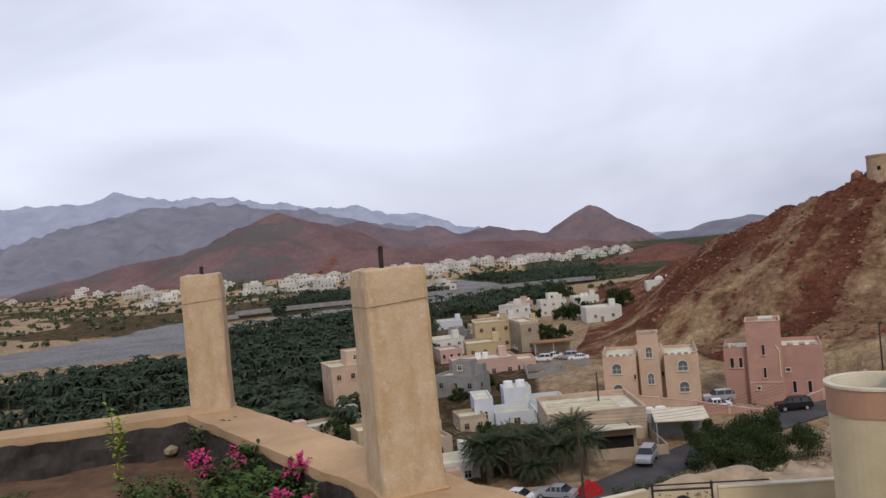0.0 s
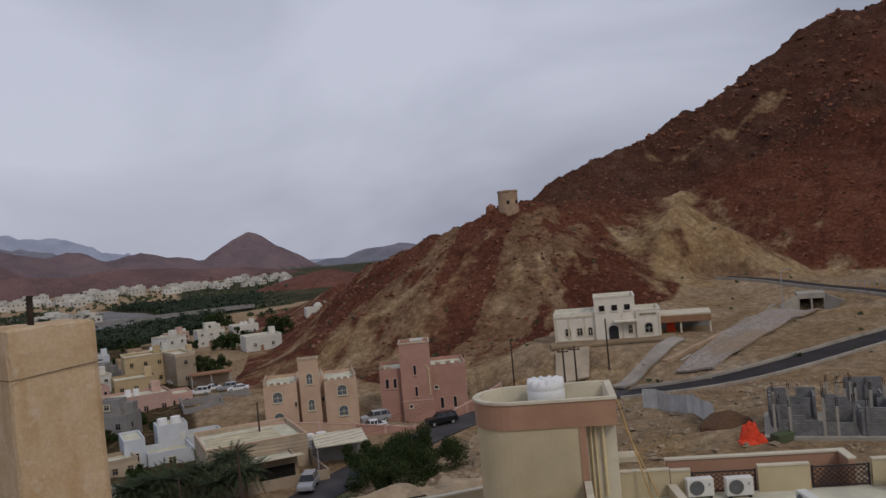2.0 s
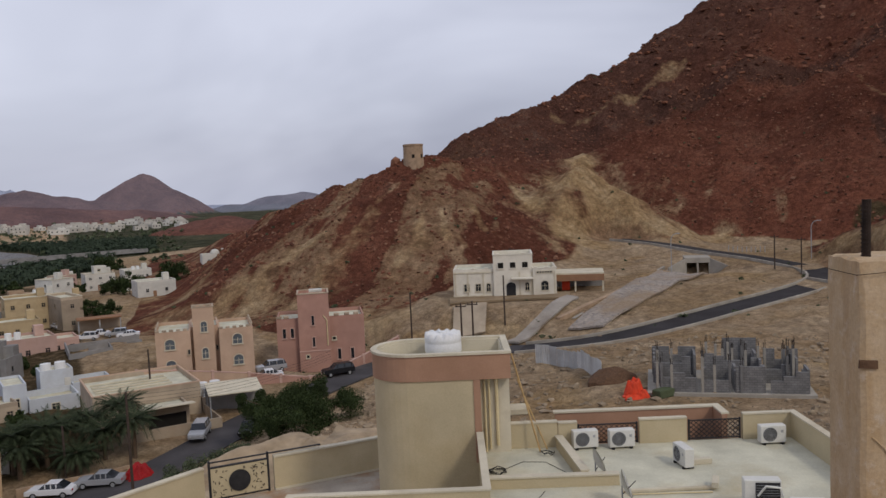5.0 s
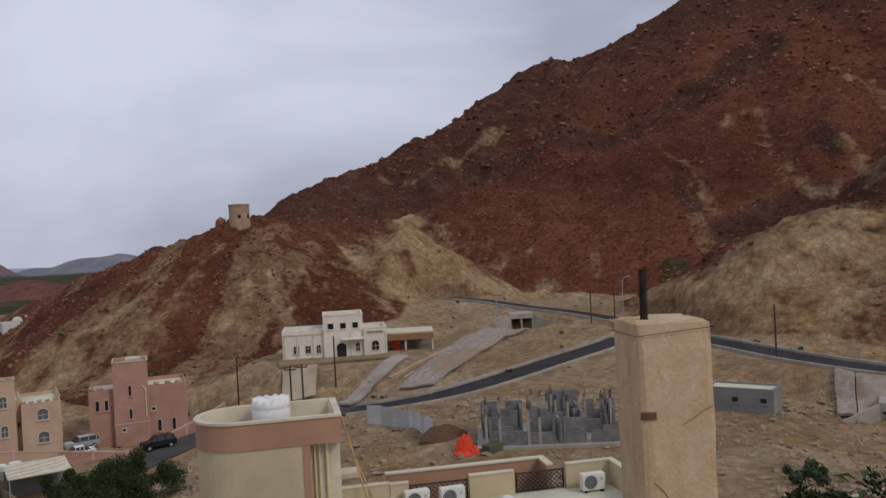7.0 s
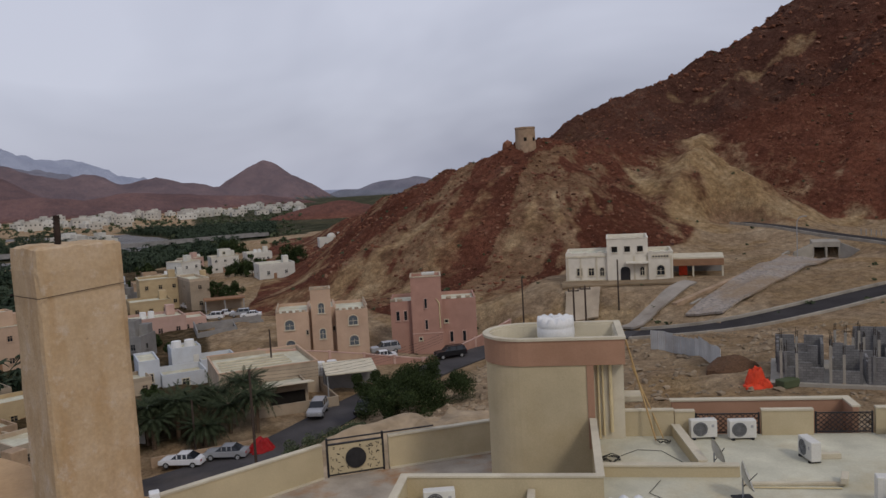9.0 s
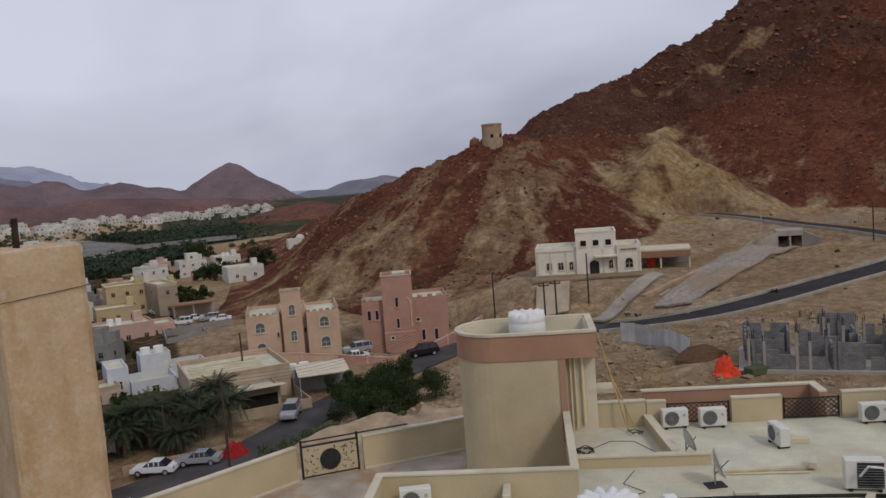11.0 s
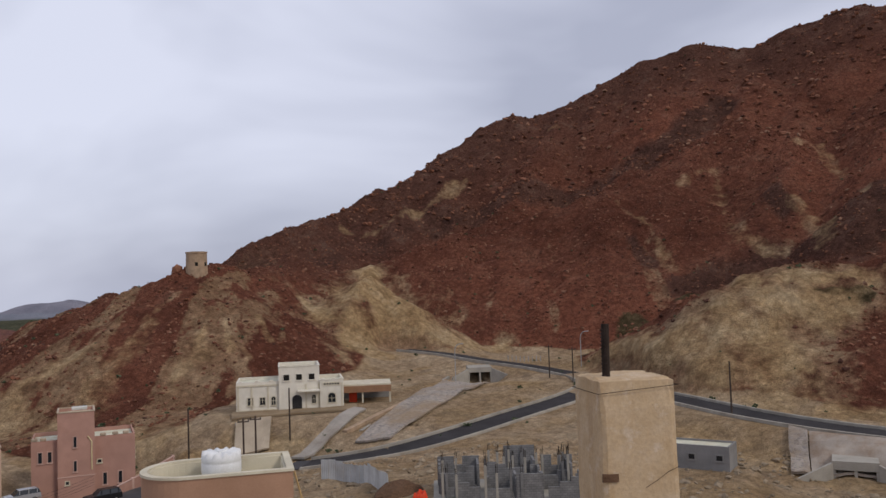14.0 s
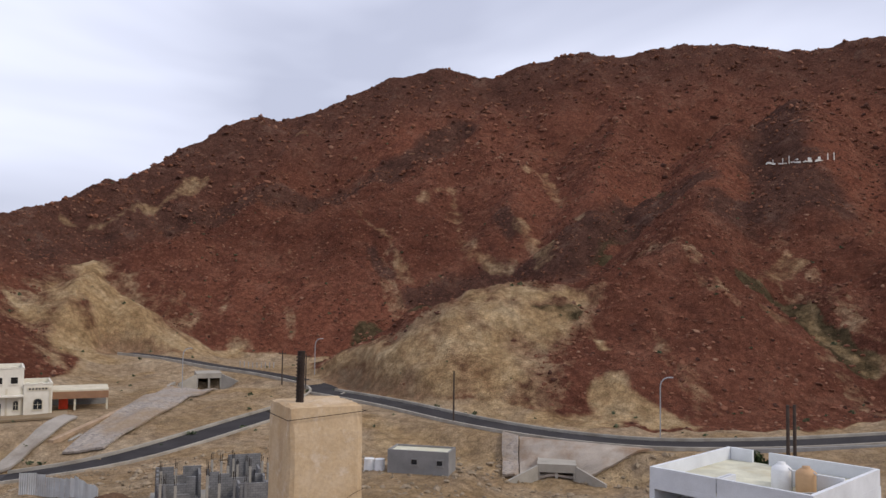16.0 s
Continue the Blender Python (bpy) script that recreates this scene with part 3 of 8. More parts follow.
PALE_TOWER = [[(30.3, 189, 1), (29.7, 182, 1.2), (29.4, 178, 1.2)], [(31.3, 187, 0.9), (31.7, 178, 1.2)], [(33.5, 190, 0.9), (34.2, 183, 1.3)], [(32.6, 178, 1.2), (32.9, 176, 1.4)], [(26.1, 187, 3), (24.5, 180, 3.5), (23.6, 176, 4)], [(23.2, 175, 5), (22.3, 171, 5)], [(28.2, 198, 2), (26.6, 192, 2.5), (25.7, 183, 2.5)], [(29.6, 176, 2.5), (27.9, 172, 3)], [(22.6, 189, 2), (21, 187, 2.5), (19, 186, 3)], [(10, 219, 6), (11.9, 228, 6), (14.6, 208, 6)], [(16.1, 185, 5), (18.1, 183, 5), (19.2, 175, 5)], [(11.1, 195, 5), (18.4, 169, 5), (24, 168, 5)], [(26.7, 148, 4), (28.7, 140, 4)]]
PALE_UPPER = [[(58.6, 275, 1.6), (60.6, 260, 2), (61.9, 243, 2.2)], [(62.6, 283, 3), (65, 291, 3), (65.4, 270, 3.5)], [(65.6, 266, 3.5), (67, 249, 4), (69, 246, 3)], [(69.7, 261, 3), (71.3, 249, 3.5), (71.3, 235, 3)], [(70.1, 306, 2), (71.3, 312, 2.2), (72.7, 279, 2.5)], [(74, 254, 2), (75.2, 260, 2)], [(39.3, 296, 1.6), (42.3, 301, 2.2), (44.4, 309, 2), (46.8, 319, 2.5), (48.5, 325, 2)], [(58.5, 355, 1.6), (59.5, 356, 1.4)], [(53.1, 349, 1.4), (54.8, 348, 1.2)], [(85.4, 190, 2.5), (87.5, 205, 3.5)], [(85.7, 178, 2.5), (86.4, 177, 2.5)], [(88.1, 185, 2.5), (88.7, 180, 2.2)], [(89, 178, 1.6), (90.6, 173, 1.8), (92.2, 170, 1.8)]]
PALE_SITE = [[(42, 117, 2), (47.5, 114, 4), (53, 126, 4)], [(58, 132, 4), (64, 112, 5), (69, 106, 5), (75, 103, 4), (80, 106, 3)], [(31.5, 130, 3), (36, 127, 3)], [(43, 150, 4), (46, 158, 4), (52, 162, 3)], [(38, 74, 3), (44, 68, 3), (50, 67, 2)], [(57, 90, 3), (66, 84, 4), (70, 78, 3)], [(29, 128, 3), (26, 138, 4), (20, 148, 4)]]
# bands of darker rock colour and of thin olive grass: bearing, distance, half width
DARK_LINES = [[(40.9, 290, 3), (45, 306, 4), (49.4, 307, 5), (54.7, 309, 4), (57, 312, 4)], [(57.8, 311, 4), (62.5, 321, 5), (65.5, 340, 5)], [(81, 260, 7), (77, 259, 7), (72.8, 234, 6), (68.2, 245, 4), (62.6, 236, 3)], [(86.3, 327, 8), (88.3, 232, 8), (84.2, 229, 7)], [(68.3, 268, 2.2), (69.1, 259, 2.2)], [(59.4, 257, 1.6), (60.5, 245, 1.8)], [(37, 264, 3), (38.9, 279, 3)]]
GRASS_LINES = [[(56, 191, 4), (59.5, 223, 4), (63.4, 176, 3.5), (68.2, 242, 2.5), (75.9, 232, 2.5)], [(75.1, 237, 4), (78.9, 269, 4)], [(70.9, 164, 2), (73.6, 164, 2)], [(84.6, 189, 3), (87.3, 187, 3), (91.2, 171, 3)]]
PALE_LINES = [(PALE_SITE, 0.75), (PALE_MOUND, 0.95), (PALE_NOSE, 0.85), (PALE_TOWER, 0.52), (PALE_UPPER, 0.44)]


def polyline(x, y, pts):
    """Distance to a line given as bearing, distance, height, and the height of its nearest point."""
    p = np.array([tuple(at(b, d))[:2] + (z,) for b, d, z in pts])
    best, height = np.full(x.shape, 1e9), np.zeros_like(x)
    for a, b in zip(p, p[1:]):
        ab = b[:2] - a[:2]
        t = np.clip(((x - a[0]) * ab[0] + (y - a[1]) * ab[1]) / (ab @ ab), 0, 1)
        d = np.hypot(x - a[0] - t * ab[0], y - a[1] - t * ab[1])
        near = d < best
        best, height = np.where(near, d, best), np.where(near, a[2] + t * (b[2] - a[2]), height)
    return best, height


def ridge_height(x, y, pts, slope, k, loose):
    """Height of the slopes under a ridge line: the highest of its stretches."""
    p = np.array([tuple(at(b, d))[:2] + (z,) for b, d, z in pts])
    out = np.full(x.shape, -500.0)
    for a, b in zip(p, p[1:]):
        ab = b[:2] - a[:2]
        t = np.clip(((x - a[0]) * ab[0] + (y - a[1]) * ab[1]) / (ab @ ab), 0, 1)
        d = np.hypot(x - a[0] - t * ab[0], y - a[1] - t * ab[1]) * loose
        out = np.maximum(out, a[2] + t * (b[2] - a[2]) - slope * (np.sqrt(d * d + k * k) - k))
    return out


def smax(a, b, k):
    h = np.clip(0.5 + 0.5 * (a - b) / k, 0, 1)
    return b + (a - b) * h + k * h * (1 - h)


def land(x, y):
    """Height of the land and its masks."""
    spots = NEAR_SPOTS + STREET_SPOTS + VALLEY_SPOTS + SITE_SPOTS + STREET_LINE[::2] + LOWER_LINE[::2] + UPPER_LINE[::2] + RIGHT_LINE[::2]
    total, weight = np.zeros_like(x), np.zeros_like(x)
    for b, d, z in spots:
        p = at(b, d)
        w = 1 / ((x - p.x) ** 2 + (y - p.y) ** 2 + (4 + 0.05 * d) ** 2) ** 1.7
        total, weight = total + w * z, weight + w
    base = total / weight
    r = np.hypot(x, y)
    base -= 62 * smooth(1250, 4700, r)
    base += (fbm(x, y, 9, 4, 3) - 0.5) * 1.2 * smooth(30, 60, r)
    base += (fbm(x, y, 3.2, 4, 5) - 0.5) * 1.3 * smooth(40, 60, r) * (1 - smooth(150, 190, r))
    hill = np.full(x.shape, -200.0)
    for pts, slope, k in RIDGES:
        hill = smax(hill, ridge_height(x, y, pts, slope, k, 0.86 + 0.28 * fbm(x, y, 38, 3, 11)) - 1.4, 3.0)
    up = np.clip((hill - base) / 14, 0, 1)
    gully = fbm(x, y, 42, 5, 21, True)
    bearing = np.degrees(np.arctan2(x, y))
    u, v = 0.8 * x + 0.6 * y, 0.8 * y - 0.6 * x
    ribs = fbm(u + 14 * fbm(x, y, 40, 2, 90), v * 0.28, 11.0, 4, 91, True)
    chutes = fbm(u * 0.22 + 4 * fbm(x, y, 30, 2, 88), v + 9 * fbm(x, y, 45, 2, 89), 19.0, 5, 87, True)
    hill = hill + up * ((gully - 0.62) * 6.5 + (ribs - 0.62) * 3.0 + (chutes - 0.62) * 4.2 + (fbm(x, y, 9, 4, 31, True) - 0.6) * 2.0 + (fbm(x, y, 2.2, 3, 41) - 0.5) * 1.3)
    h = smax(base, hill, 3.0)
    talus = 11.0 * smooth(9, 12, bearing) * (1 - smooth(28, 33, bearing)) * smooth(134, 146, r)
    talus += 9.0 * smooth(70, 76, bearing) * (1 - smooth(96, 100, bearing)) * smooth(126, 134, r)
    rock = smooth(-0.3, 1.0, (hill - base + talus) / 3.2)
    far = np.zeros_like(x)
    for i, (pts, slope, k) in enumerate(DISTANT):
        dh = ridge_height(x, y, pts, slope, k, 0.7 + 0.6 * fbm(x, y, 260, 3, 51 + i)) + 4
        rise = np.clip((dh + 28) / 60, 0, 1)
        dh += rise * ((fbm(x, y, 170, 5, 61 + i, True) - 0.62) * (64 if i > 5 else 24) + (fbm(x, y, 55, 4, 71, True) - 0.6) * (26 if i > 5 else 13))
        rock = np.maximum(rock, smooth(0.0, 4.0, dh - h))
        # how much haze blue is painted over the rock of each range
        haze = (0.28, 0.32, 0.46, 0.46, 0.10, 0.85, 1.0, 0.9)[i]
        far = np.where(dh > h, haze * smooth(-2, 8, dh - h), far)
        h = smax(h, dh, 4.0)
    on_road = np.zeros_like(x)
    for line, half in ((STREET_LINE, 4.0), (LOWER_LINE, 4.5), (UPPER_LINE, 4.5), (RIGHT_LINE, 4.5)):
        d, z = polyline(x, y, line)
        k = 1 - smooth(half, half + 5, d)
        h = h * (1 - k) + (z - 0.12) * k
        on_road = np.maximum(on_road, k)
    for b, d, rad, z in PADS:
        q = at(b, d)
        k = 1 - smooth(rad, rad * 1.6, np.hypot(x - q.x, y - q.y))
        h = h * (1 - k) + (z - 0.05) * k
        on_road = np.maximum(on_road, k)
    fall = fbm(u * 0.22 + 3 * fbm(x, y, 20, 2, 96), v + 5 * fbm(x, y, 25, 2, 94), 6.0, 5, 95)
    pale = np.zeros_like(x)
    ragged = (fbm(x, y, 7, 5, 93) - 0.5) * 2.6
    for lines, strength in PALE_LINES:
        for line in lines:
            d, w = polyline(x, y, line)
            pale = np.maximum(pale, strength * (0.5 + 1.0 * fall) * (1 - smooth(0.2, 1.9, d / w + ragged)))
    foot = smooth(0.0, 0.35, rock) * (1 - smooth(0.5, 1.0, rock)) * (r < 420)
    pale = np.maximum(pale, foot * (0.05 + 0.75 * fall))
    low_hill = 1 - smooth(6, 46, h)
    streak = rock * (r < 430) * (smooth(0.53, 0.70, fall) * (0.06 + 0.40 * low_hill) + 0.05 * low_hill + 0.42 * smooth(0.40, 0.60, fall) * low_hill * smooth(8, 11, bearing) * (1 - smooth(29, 37, bearing)))
    for line in PALE_NOSE[:5] + PALE_MOUND:
        d, w = polyline(x, y, line)
        streak = np.maximum(streak, rock * 0.62 * (1 - smooth(1.0, 4.2, d / w + ragged)))
    dry = rock * (r < 430) * 0.36 * smooth(0.52, 0.70, fbm(u * 0.5, v, 24.0, 5, 98))
    d, _ = polyline(x, y, MAIN_RIDGE)
    crest = (1 - smooth(6, 78, d)) * 0.74
    for line in DARK_LINES:
        d, w = polyline(x, y, line)
        crest = np.maximum(crest, rock * 0.88 * (1 - smooth(0.6, 2.4, d / w + 0.7 * ragged)))
    for line in GRASS_LINES:
        d, w = polyline(x, y, line)
        dry = np.maximum(dry, rock * 0.8 * (1 - smooth(0.4, 1.9, d / w + 0.7 * ragged)))
    dry = np.maximum(dry, 0.62 * (1 - smooth(-9, -6, bearing)) * smooth(395, 430, r) * (1 - smooth(1250, 1400, r)) * smooth(0.40, 0.58, fbm(x, y, 60, 4, 55)))
    dry = np.maximum(dry, 0.6 * smooth(-13, -11, bearing) * (1 - smooth(6.5, 8.5, bearing)) * smooth(66, 78, r) * (1 - smooth(300, 340, r)) * (1 - on_road))
    d, _ = polyline(x, y, [(b, e, 0) for b, e in RIVER])
    wide = np.interp(bearing, (-60, -27, -22, -17, -14, -5, 2), (42, 42, 60, 70, 22, 15, 18))
    gravel = 1 - smooth(0.85, 1.12, d / wide + (fbm(x, y, 30, 3, 81) - 0.5) * 0.35)
    h = h - 1.2 * gravel
    wob = 3 * (fbm(x, y, 22, 3, 99) - 0.5)
    low = 1 - smooth(-26.5, -24, h)
    green = low * (1 - gravel) * smooth(95, 115, r) * np.maximum(1 - smooth(-1.5, 0.5, bearing + wob), smooth(300, 330, r + 10 * wob)) * (1 - smooth(640, 720, r))
    green *= 1 - smooth(-6, -3, -bearing - 3 + wob) * smooth(-6, 6, r - np.interp(bearing, (-27, -17, -15, -13, -5), (258, 248, 288, 345, 362)) + 2 * wob)
    patches = smooth(0.52, 0.62, fbm(x, y, 70, 4, 77)) * low * (1 - gravel)
    green = np.maximum(green, patches * np.where(bearing > -9, 0.75, 0.5) * smooth(420, 480, r) * (1 - smooth(1250, 1400, r)) * (np.abs(bearing) < 40))
    green = np.maximum(green, 0.85 * low * (1 - gravel) * smooth(5, 8, bearing) * smooth(560, 640, r) * (r < 4600))
    green = np.maximum(green, 0.8 * low * (1 - gravel) * (np.abs(bearing) < 11) * smooth(380, 400, r) * (1 - smooth(520, 560, r)))
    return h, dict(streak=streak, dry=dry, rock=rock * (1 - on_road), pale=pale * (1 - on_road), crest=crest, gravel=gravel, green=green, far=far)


def ground_z(x, y):
    return float(land(np.array([float(x)]), np.array([float(y)]))[0][0])


def build_land():
    bear = np.radians(np.concatenate([np.arange(-36, 100, 0.26), np.arange(100, 324, 4.0)]))
    rng = np.concatenate([[0.02, 3.0, 7.0], np.geomspace(12, 100, 95, endpoint=False), np.geomspace(100, 430, 330, endpoint=False), np.geomspace(430, 4700, 270)])
    a, r = np.meshgrid(bear, rng)
    x, y = (r * np.sin(a)).ravel(), (r * np.cos(a)).ravel()
    h, masks = land(x, y)
    nb, nr = len(bear), len(rng)
    i, j = np.meshgrid(np.arange(nr - 1), np.arange(nb), indexing="ij")
    k = (j + 1) % nb
    quads = np.stack([i * nb + j, (i + 1) * nb + j, (i + 1) * nb + k, i * nb + k], -1).reshape(-1, 4)[:, ::-1]
    me = bpy.data.meshes.new("ground")
    me.vertices.add(len(x))
    me.vertices.foreach_set("co", np.stack([x, y, h], 1).astype(np.float32).ravel())
    me.loops.add(quads.size)
    me.loops.foreach_set("vertex_index", quads.ravel().astype(np.int32))
    me.polygons.add(len(quads))
    me.polygons.foreach_set("loop_start", (np.arange(len(quads)) * 4).astype(np.int32))
    me.polygons.foreach_set("use_smooth", np.ones(len(quads), bool))
    me.update(calc_edges=True)
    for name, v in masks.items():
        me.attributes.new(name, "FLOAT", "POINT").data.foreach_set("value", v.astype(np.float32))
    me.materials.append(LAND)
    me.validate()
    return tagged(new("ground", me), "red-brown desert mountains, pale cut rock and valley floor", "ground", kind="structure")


build_land()


def strip(name, line, inner, outer, lift, material, label, thick=0.15, category="road"):
    """A band along a line, between two offsets to its right, laid on the carriageway's height."""
    pts = [at(b, d, z) for b, d, z in line]
    fine = []
    for a, b in zip(pts, pts[1:]):
        n = max(2, int((b - a).length / 2.5))
        fine += [a.lerp(b, t / n) for t in range(n)]
    fine.append(pts[-1])
    for _ in range(6):
        fine = [fine[0]] + [(fine[k - 1] + fine[k] * 2 + fine[k + 1]) / 4 for k in range(1, len(fine) - 1)] + [fine[-1]]
    bm = bmesh.new()
    rows = []
    for k, p in enumerate(fine):
        d = (fine[min(k + 1, len(fine) - 1)] - fine[max(k - 1, 0)])
        s = Vector((d.y, -d.x, 0)).normalized()
        rows.append([bm.verts.new(p + s * o + Vector((0, 0, z))) for o, z in ((inner, lift), (outer, lift), (outer, lift - thick), (inner, lift - thick))])
    for a, b in zip(rows, rows[1:]):
        for k in range(4):
            j = (k + 1) % 4
            bm.faces.new((a[k], b[k], b[j], a[j]))
    bm.faces.new(rows[0])
    bm.faces.new(rows[-1][::-1])
    bmesh.ops.recalc_face_normals(bm, faces=bm.faces)
    return tagged(part(name, bm, material), label, category, kind="structure")


strip("road", STREET_LINE, -2.8, 2.8, 0.06, STREET, "worn dark asphalt street through the village", 0.5)
strip("road", LOWER_LINE + UPPER_LINE[1:], -2.7, 2.7, 0.05, ASPHALT, "new black asphalt road climbing the slope", 0.5)
strip("road", RIGHT_LINE, -2.7, 2.7, 0.1, ASPHALT, "new black asphalt road along the mountain foot", 0.5)
strip("kerb", LOWER_LINE + UPPER_LINE[1:], -3.1, -2.7, 0.45, KERB, "low pale concrete kerb beside the road", 0.9, "kerb")
strip("kerb", LOWER_LINE[:7], 2.7, 3.1, 0.25, KERB, "low pale concrete kerb beside the road", 0.9, "kerb")
strip("kerb", RIGHT_LINE, 2.7, 3.1, 0.35, KERB, "low pale concrete kerb beside the road", 1.6, "kerb")
strip("kerb", RIGHT_LINE, -3.1, -2.7, 0.5, KERB, "low pale concrete kerb beside the road", 0.9, "kerb")


# ---- the terrace under the camera ----
PARAPET = [(-6.5, 4.15), (-1.52, 5.3), (-0.12, 3.13), (1.1, 1.35)]
LOW_PARAPET = [(1.1, 1.35), (2.31, 1.92), (2.95, 1.35), (2.7, -4.5)]
tagged(part("floor", prism([(2.7, -4.5), (2.95, 1.35), (2.31, 1.92), (1.1, 1.35), (-0.12, 3.13), (-1.52, 5.3), (-6.5, 4.15), (-6.5, -4.5)], -0.25, 0.0), CONCRETE), "plain concrete terrace floor", "floor", kind="structure")
tagged(part("wall_terrace", run_wall(bmesh.new(), PARAPET + LOW_PARAPET[1:], 0.26, -12.5, -0.26), CREAM), "cream outer wall below the terrace", "wall", kind="structure")


def rough_block(bm, amount, cell, seed):
    for v in bm.verts:
        k = v.co / cell + Vector((seed, seed * 2.1, 0))
        v.co += noise.noise_vector(k) * amount
    return bm


def parapet():
    bm = run_wall(bmesh.new(), PARAPET, 0.28, 0.003, 0.60)
    ob = tagged(part("parapet", bm, PLASTER), "low yellow plastered parapet round the terrace", "parapet", kind="structure")
    top = bmesh.new()
    fine = []
    for a, b in zip(PARAPET, PARAPET[1:]):
        a, b = Vector(a), Vector(b)
        n = max(1, int((b - a).length / 0.16))
        fine += [tuple(a.lerp(b, k / n)) for k in range(n)]
    fine.append(PARAPET[-1])
    run_wall(top, fine, 0.33, 0.602, lambda k: 0.655 + 0.012 * noise.noise((k * 0.7, 0, 0)))
    rough_block(top, 0.006, 0.1, 3)
    part("coping", top, COPING, ob, "worn sand-coloured cement coping")
    return ob


parapet()
low = tagged(part("parapet", run_wall(bmesh.new(), LOW_PARAPET, 0.28, 0.003, 0.27), PLASTER), "low yellow plastered parapet round the terrace", "parapet", kind="structure")
part("coping", run_wall(bmesh.new(), LOW_PARAPET, 0.33, 0.272, 0.32), COPING, low)


def pillar(x, y, turn, z0, z1, bar, thick, wire_z, seed):
    """An unfinished square column with a reinforcing bar out of its top."""
    ob = thing("concrete_pillar", pose(x, y, z0, 0, 0, turn), "unfinished yellow plastered square pillar on the parapet", "pillar", "pillars on the parapet")
    bm = bmesh.new()
    s, h = 0.125, z1 - z0
    add_box(bm, (-s, -s, 0), (s, s, h))
    bmesh.ops.subdivide_edges(bm, edges=list(bm.edges), cuts=11, use_grid_fill=True)
    rng = random.Random(seed)
    for v in bm.verts:
        p = v.co.copy()
        v.co += noise.noise_vector(p * 7 + Vector((seed, 0, 0))) * 0.004 + noise.noise_vector(p * 28 + Vector((0, seed, 0))) * 0.0022
        edge = sum(abs(abs(c) - s) < 0.002 for c in (p.x, p.y)) + (abs(p.z - h) < 0.002)
        if edge >= 2:
            bite = 0.006 + 0.010 * max(0, noise.noise(p * 16 + Vector((seed, seed, 0))))
            v.co.x -= math.copysign(bite, p.x)
            v.co.y -= math.copysign(bite, p.y)
            if abs(p.z - h) < 0.002:
                v.co.z -= bite * 0.9
        if abs(p.z - h) < 0.002:
            v.co.z += 0.006 * noise.noise(p * 22 + Vector((seed, 3, 0)))
    part("shaft", bm, PLASTER, ob, smooth=False)
    skirt = bmesh.new()
    add_box(skirt, (-s - 0.012, -s - 0.012, -0.01), (s + 0.012, s + 0.012, 0.012), 0.008)
    part("mortar_skirt", rough_block(skirt, 0.01, 0.06, seed), COPING, ob)
    w = bmesh.new()
    q = s + 0.004
    ring = [(-q, -q, wire_z), (q, -q, wire_z + 0.018), (q, q, wire_z + 0.01), (-q, q, wire_z - 0.005), (-q, -q, wire_z)]
    add_pipe(w, ring, 0.0011, 5)
    part("binding_wire", w, RUSTY, ob, "thin rusty binding wire")
    b = bmesh.new()
    add_tube(b, (bar[0], bar[1], h - 0.03), (bar[0] + 0.003, bar[1], h + bar[2]), thick, thick, 10)
    for k in range(int(bar[2] / 0.012)):
        add_tube(b, (bar[0], bar[1], h + k * 0.012), (bar[0], bar[1], h + k * 0.012 + 0.004), thick * 1.14, thick * 1.14, 10)
    part("reinforcing_bar", b, RUSTY, ob, "dark rusty reinforcing bar")
    return ob


pillar(-1.464, 5.26, 8, 0.65, 1.53, (0.0, 0.0, 0.05), 0.012, 0.70, 1)
pillar(-0.16, 3.13, 20, 0.65, 1.512, (-0.02, 0.0, 0.085), 0.009, 0.72, 5)
scarred = pillar(2.236, 1.765, -38, 0.315, 1.385, (-0.055, 0.0, 0.165), 0.0125, 1.03, 9)
part("chip", rough_block(box((-0.122, -0.1295, 0.765), (-0.075, -0.118, 0.79)), 0.004, 0.02, 3), SOIL, scarred, "brown chipped hollow in the plaster")
part("crack", add_pipe(bmesh.new(), [(0.124, -0.126, 0.80), (0.085, -0.1265, 0.785), (0.05, -0.1265, 0.762), (0.012, -0.126, 0.742)], 0.0007, 5), RUSTY, scarred, "fine dark crack")
part("trowel_scar", rough_block(add_pipe(bmesh.new(), [(-0.09, -0.126, 0.57), (-0.06, -0.127, 0.54), (-0.03, -0.126, 0.49)], 0.004, 6), 0.003, 0.02, 8), PLASTER, scarred)


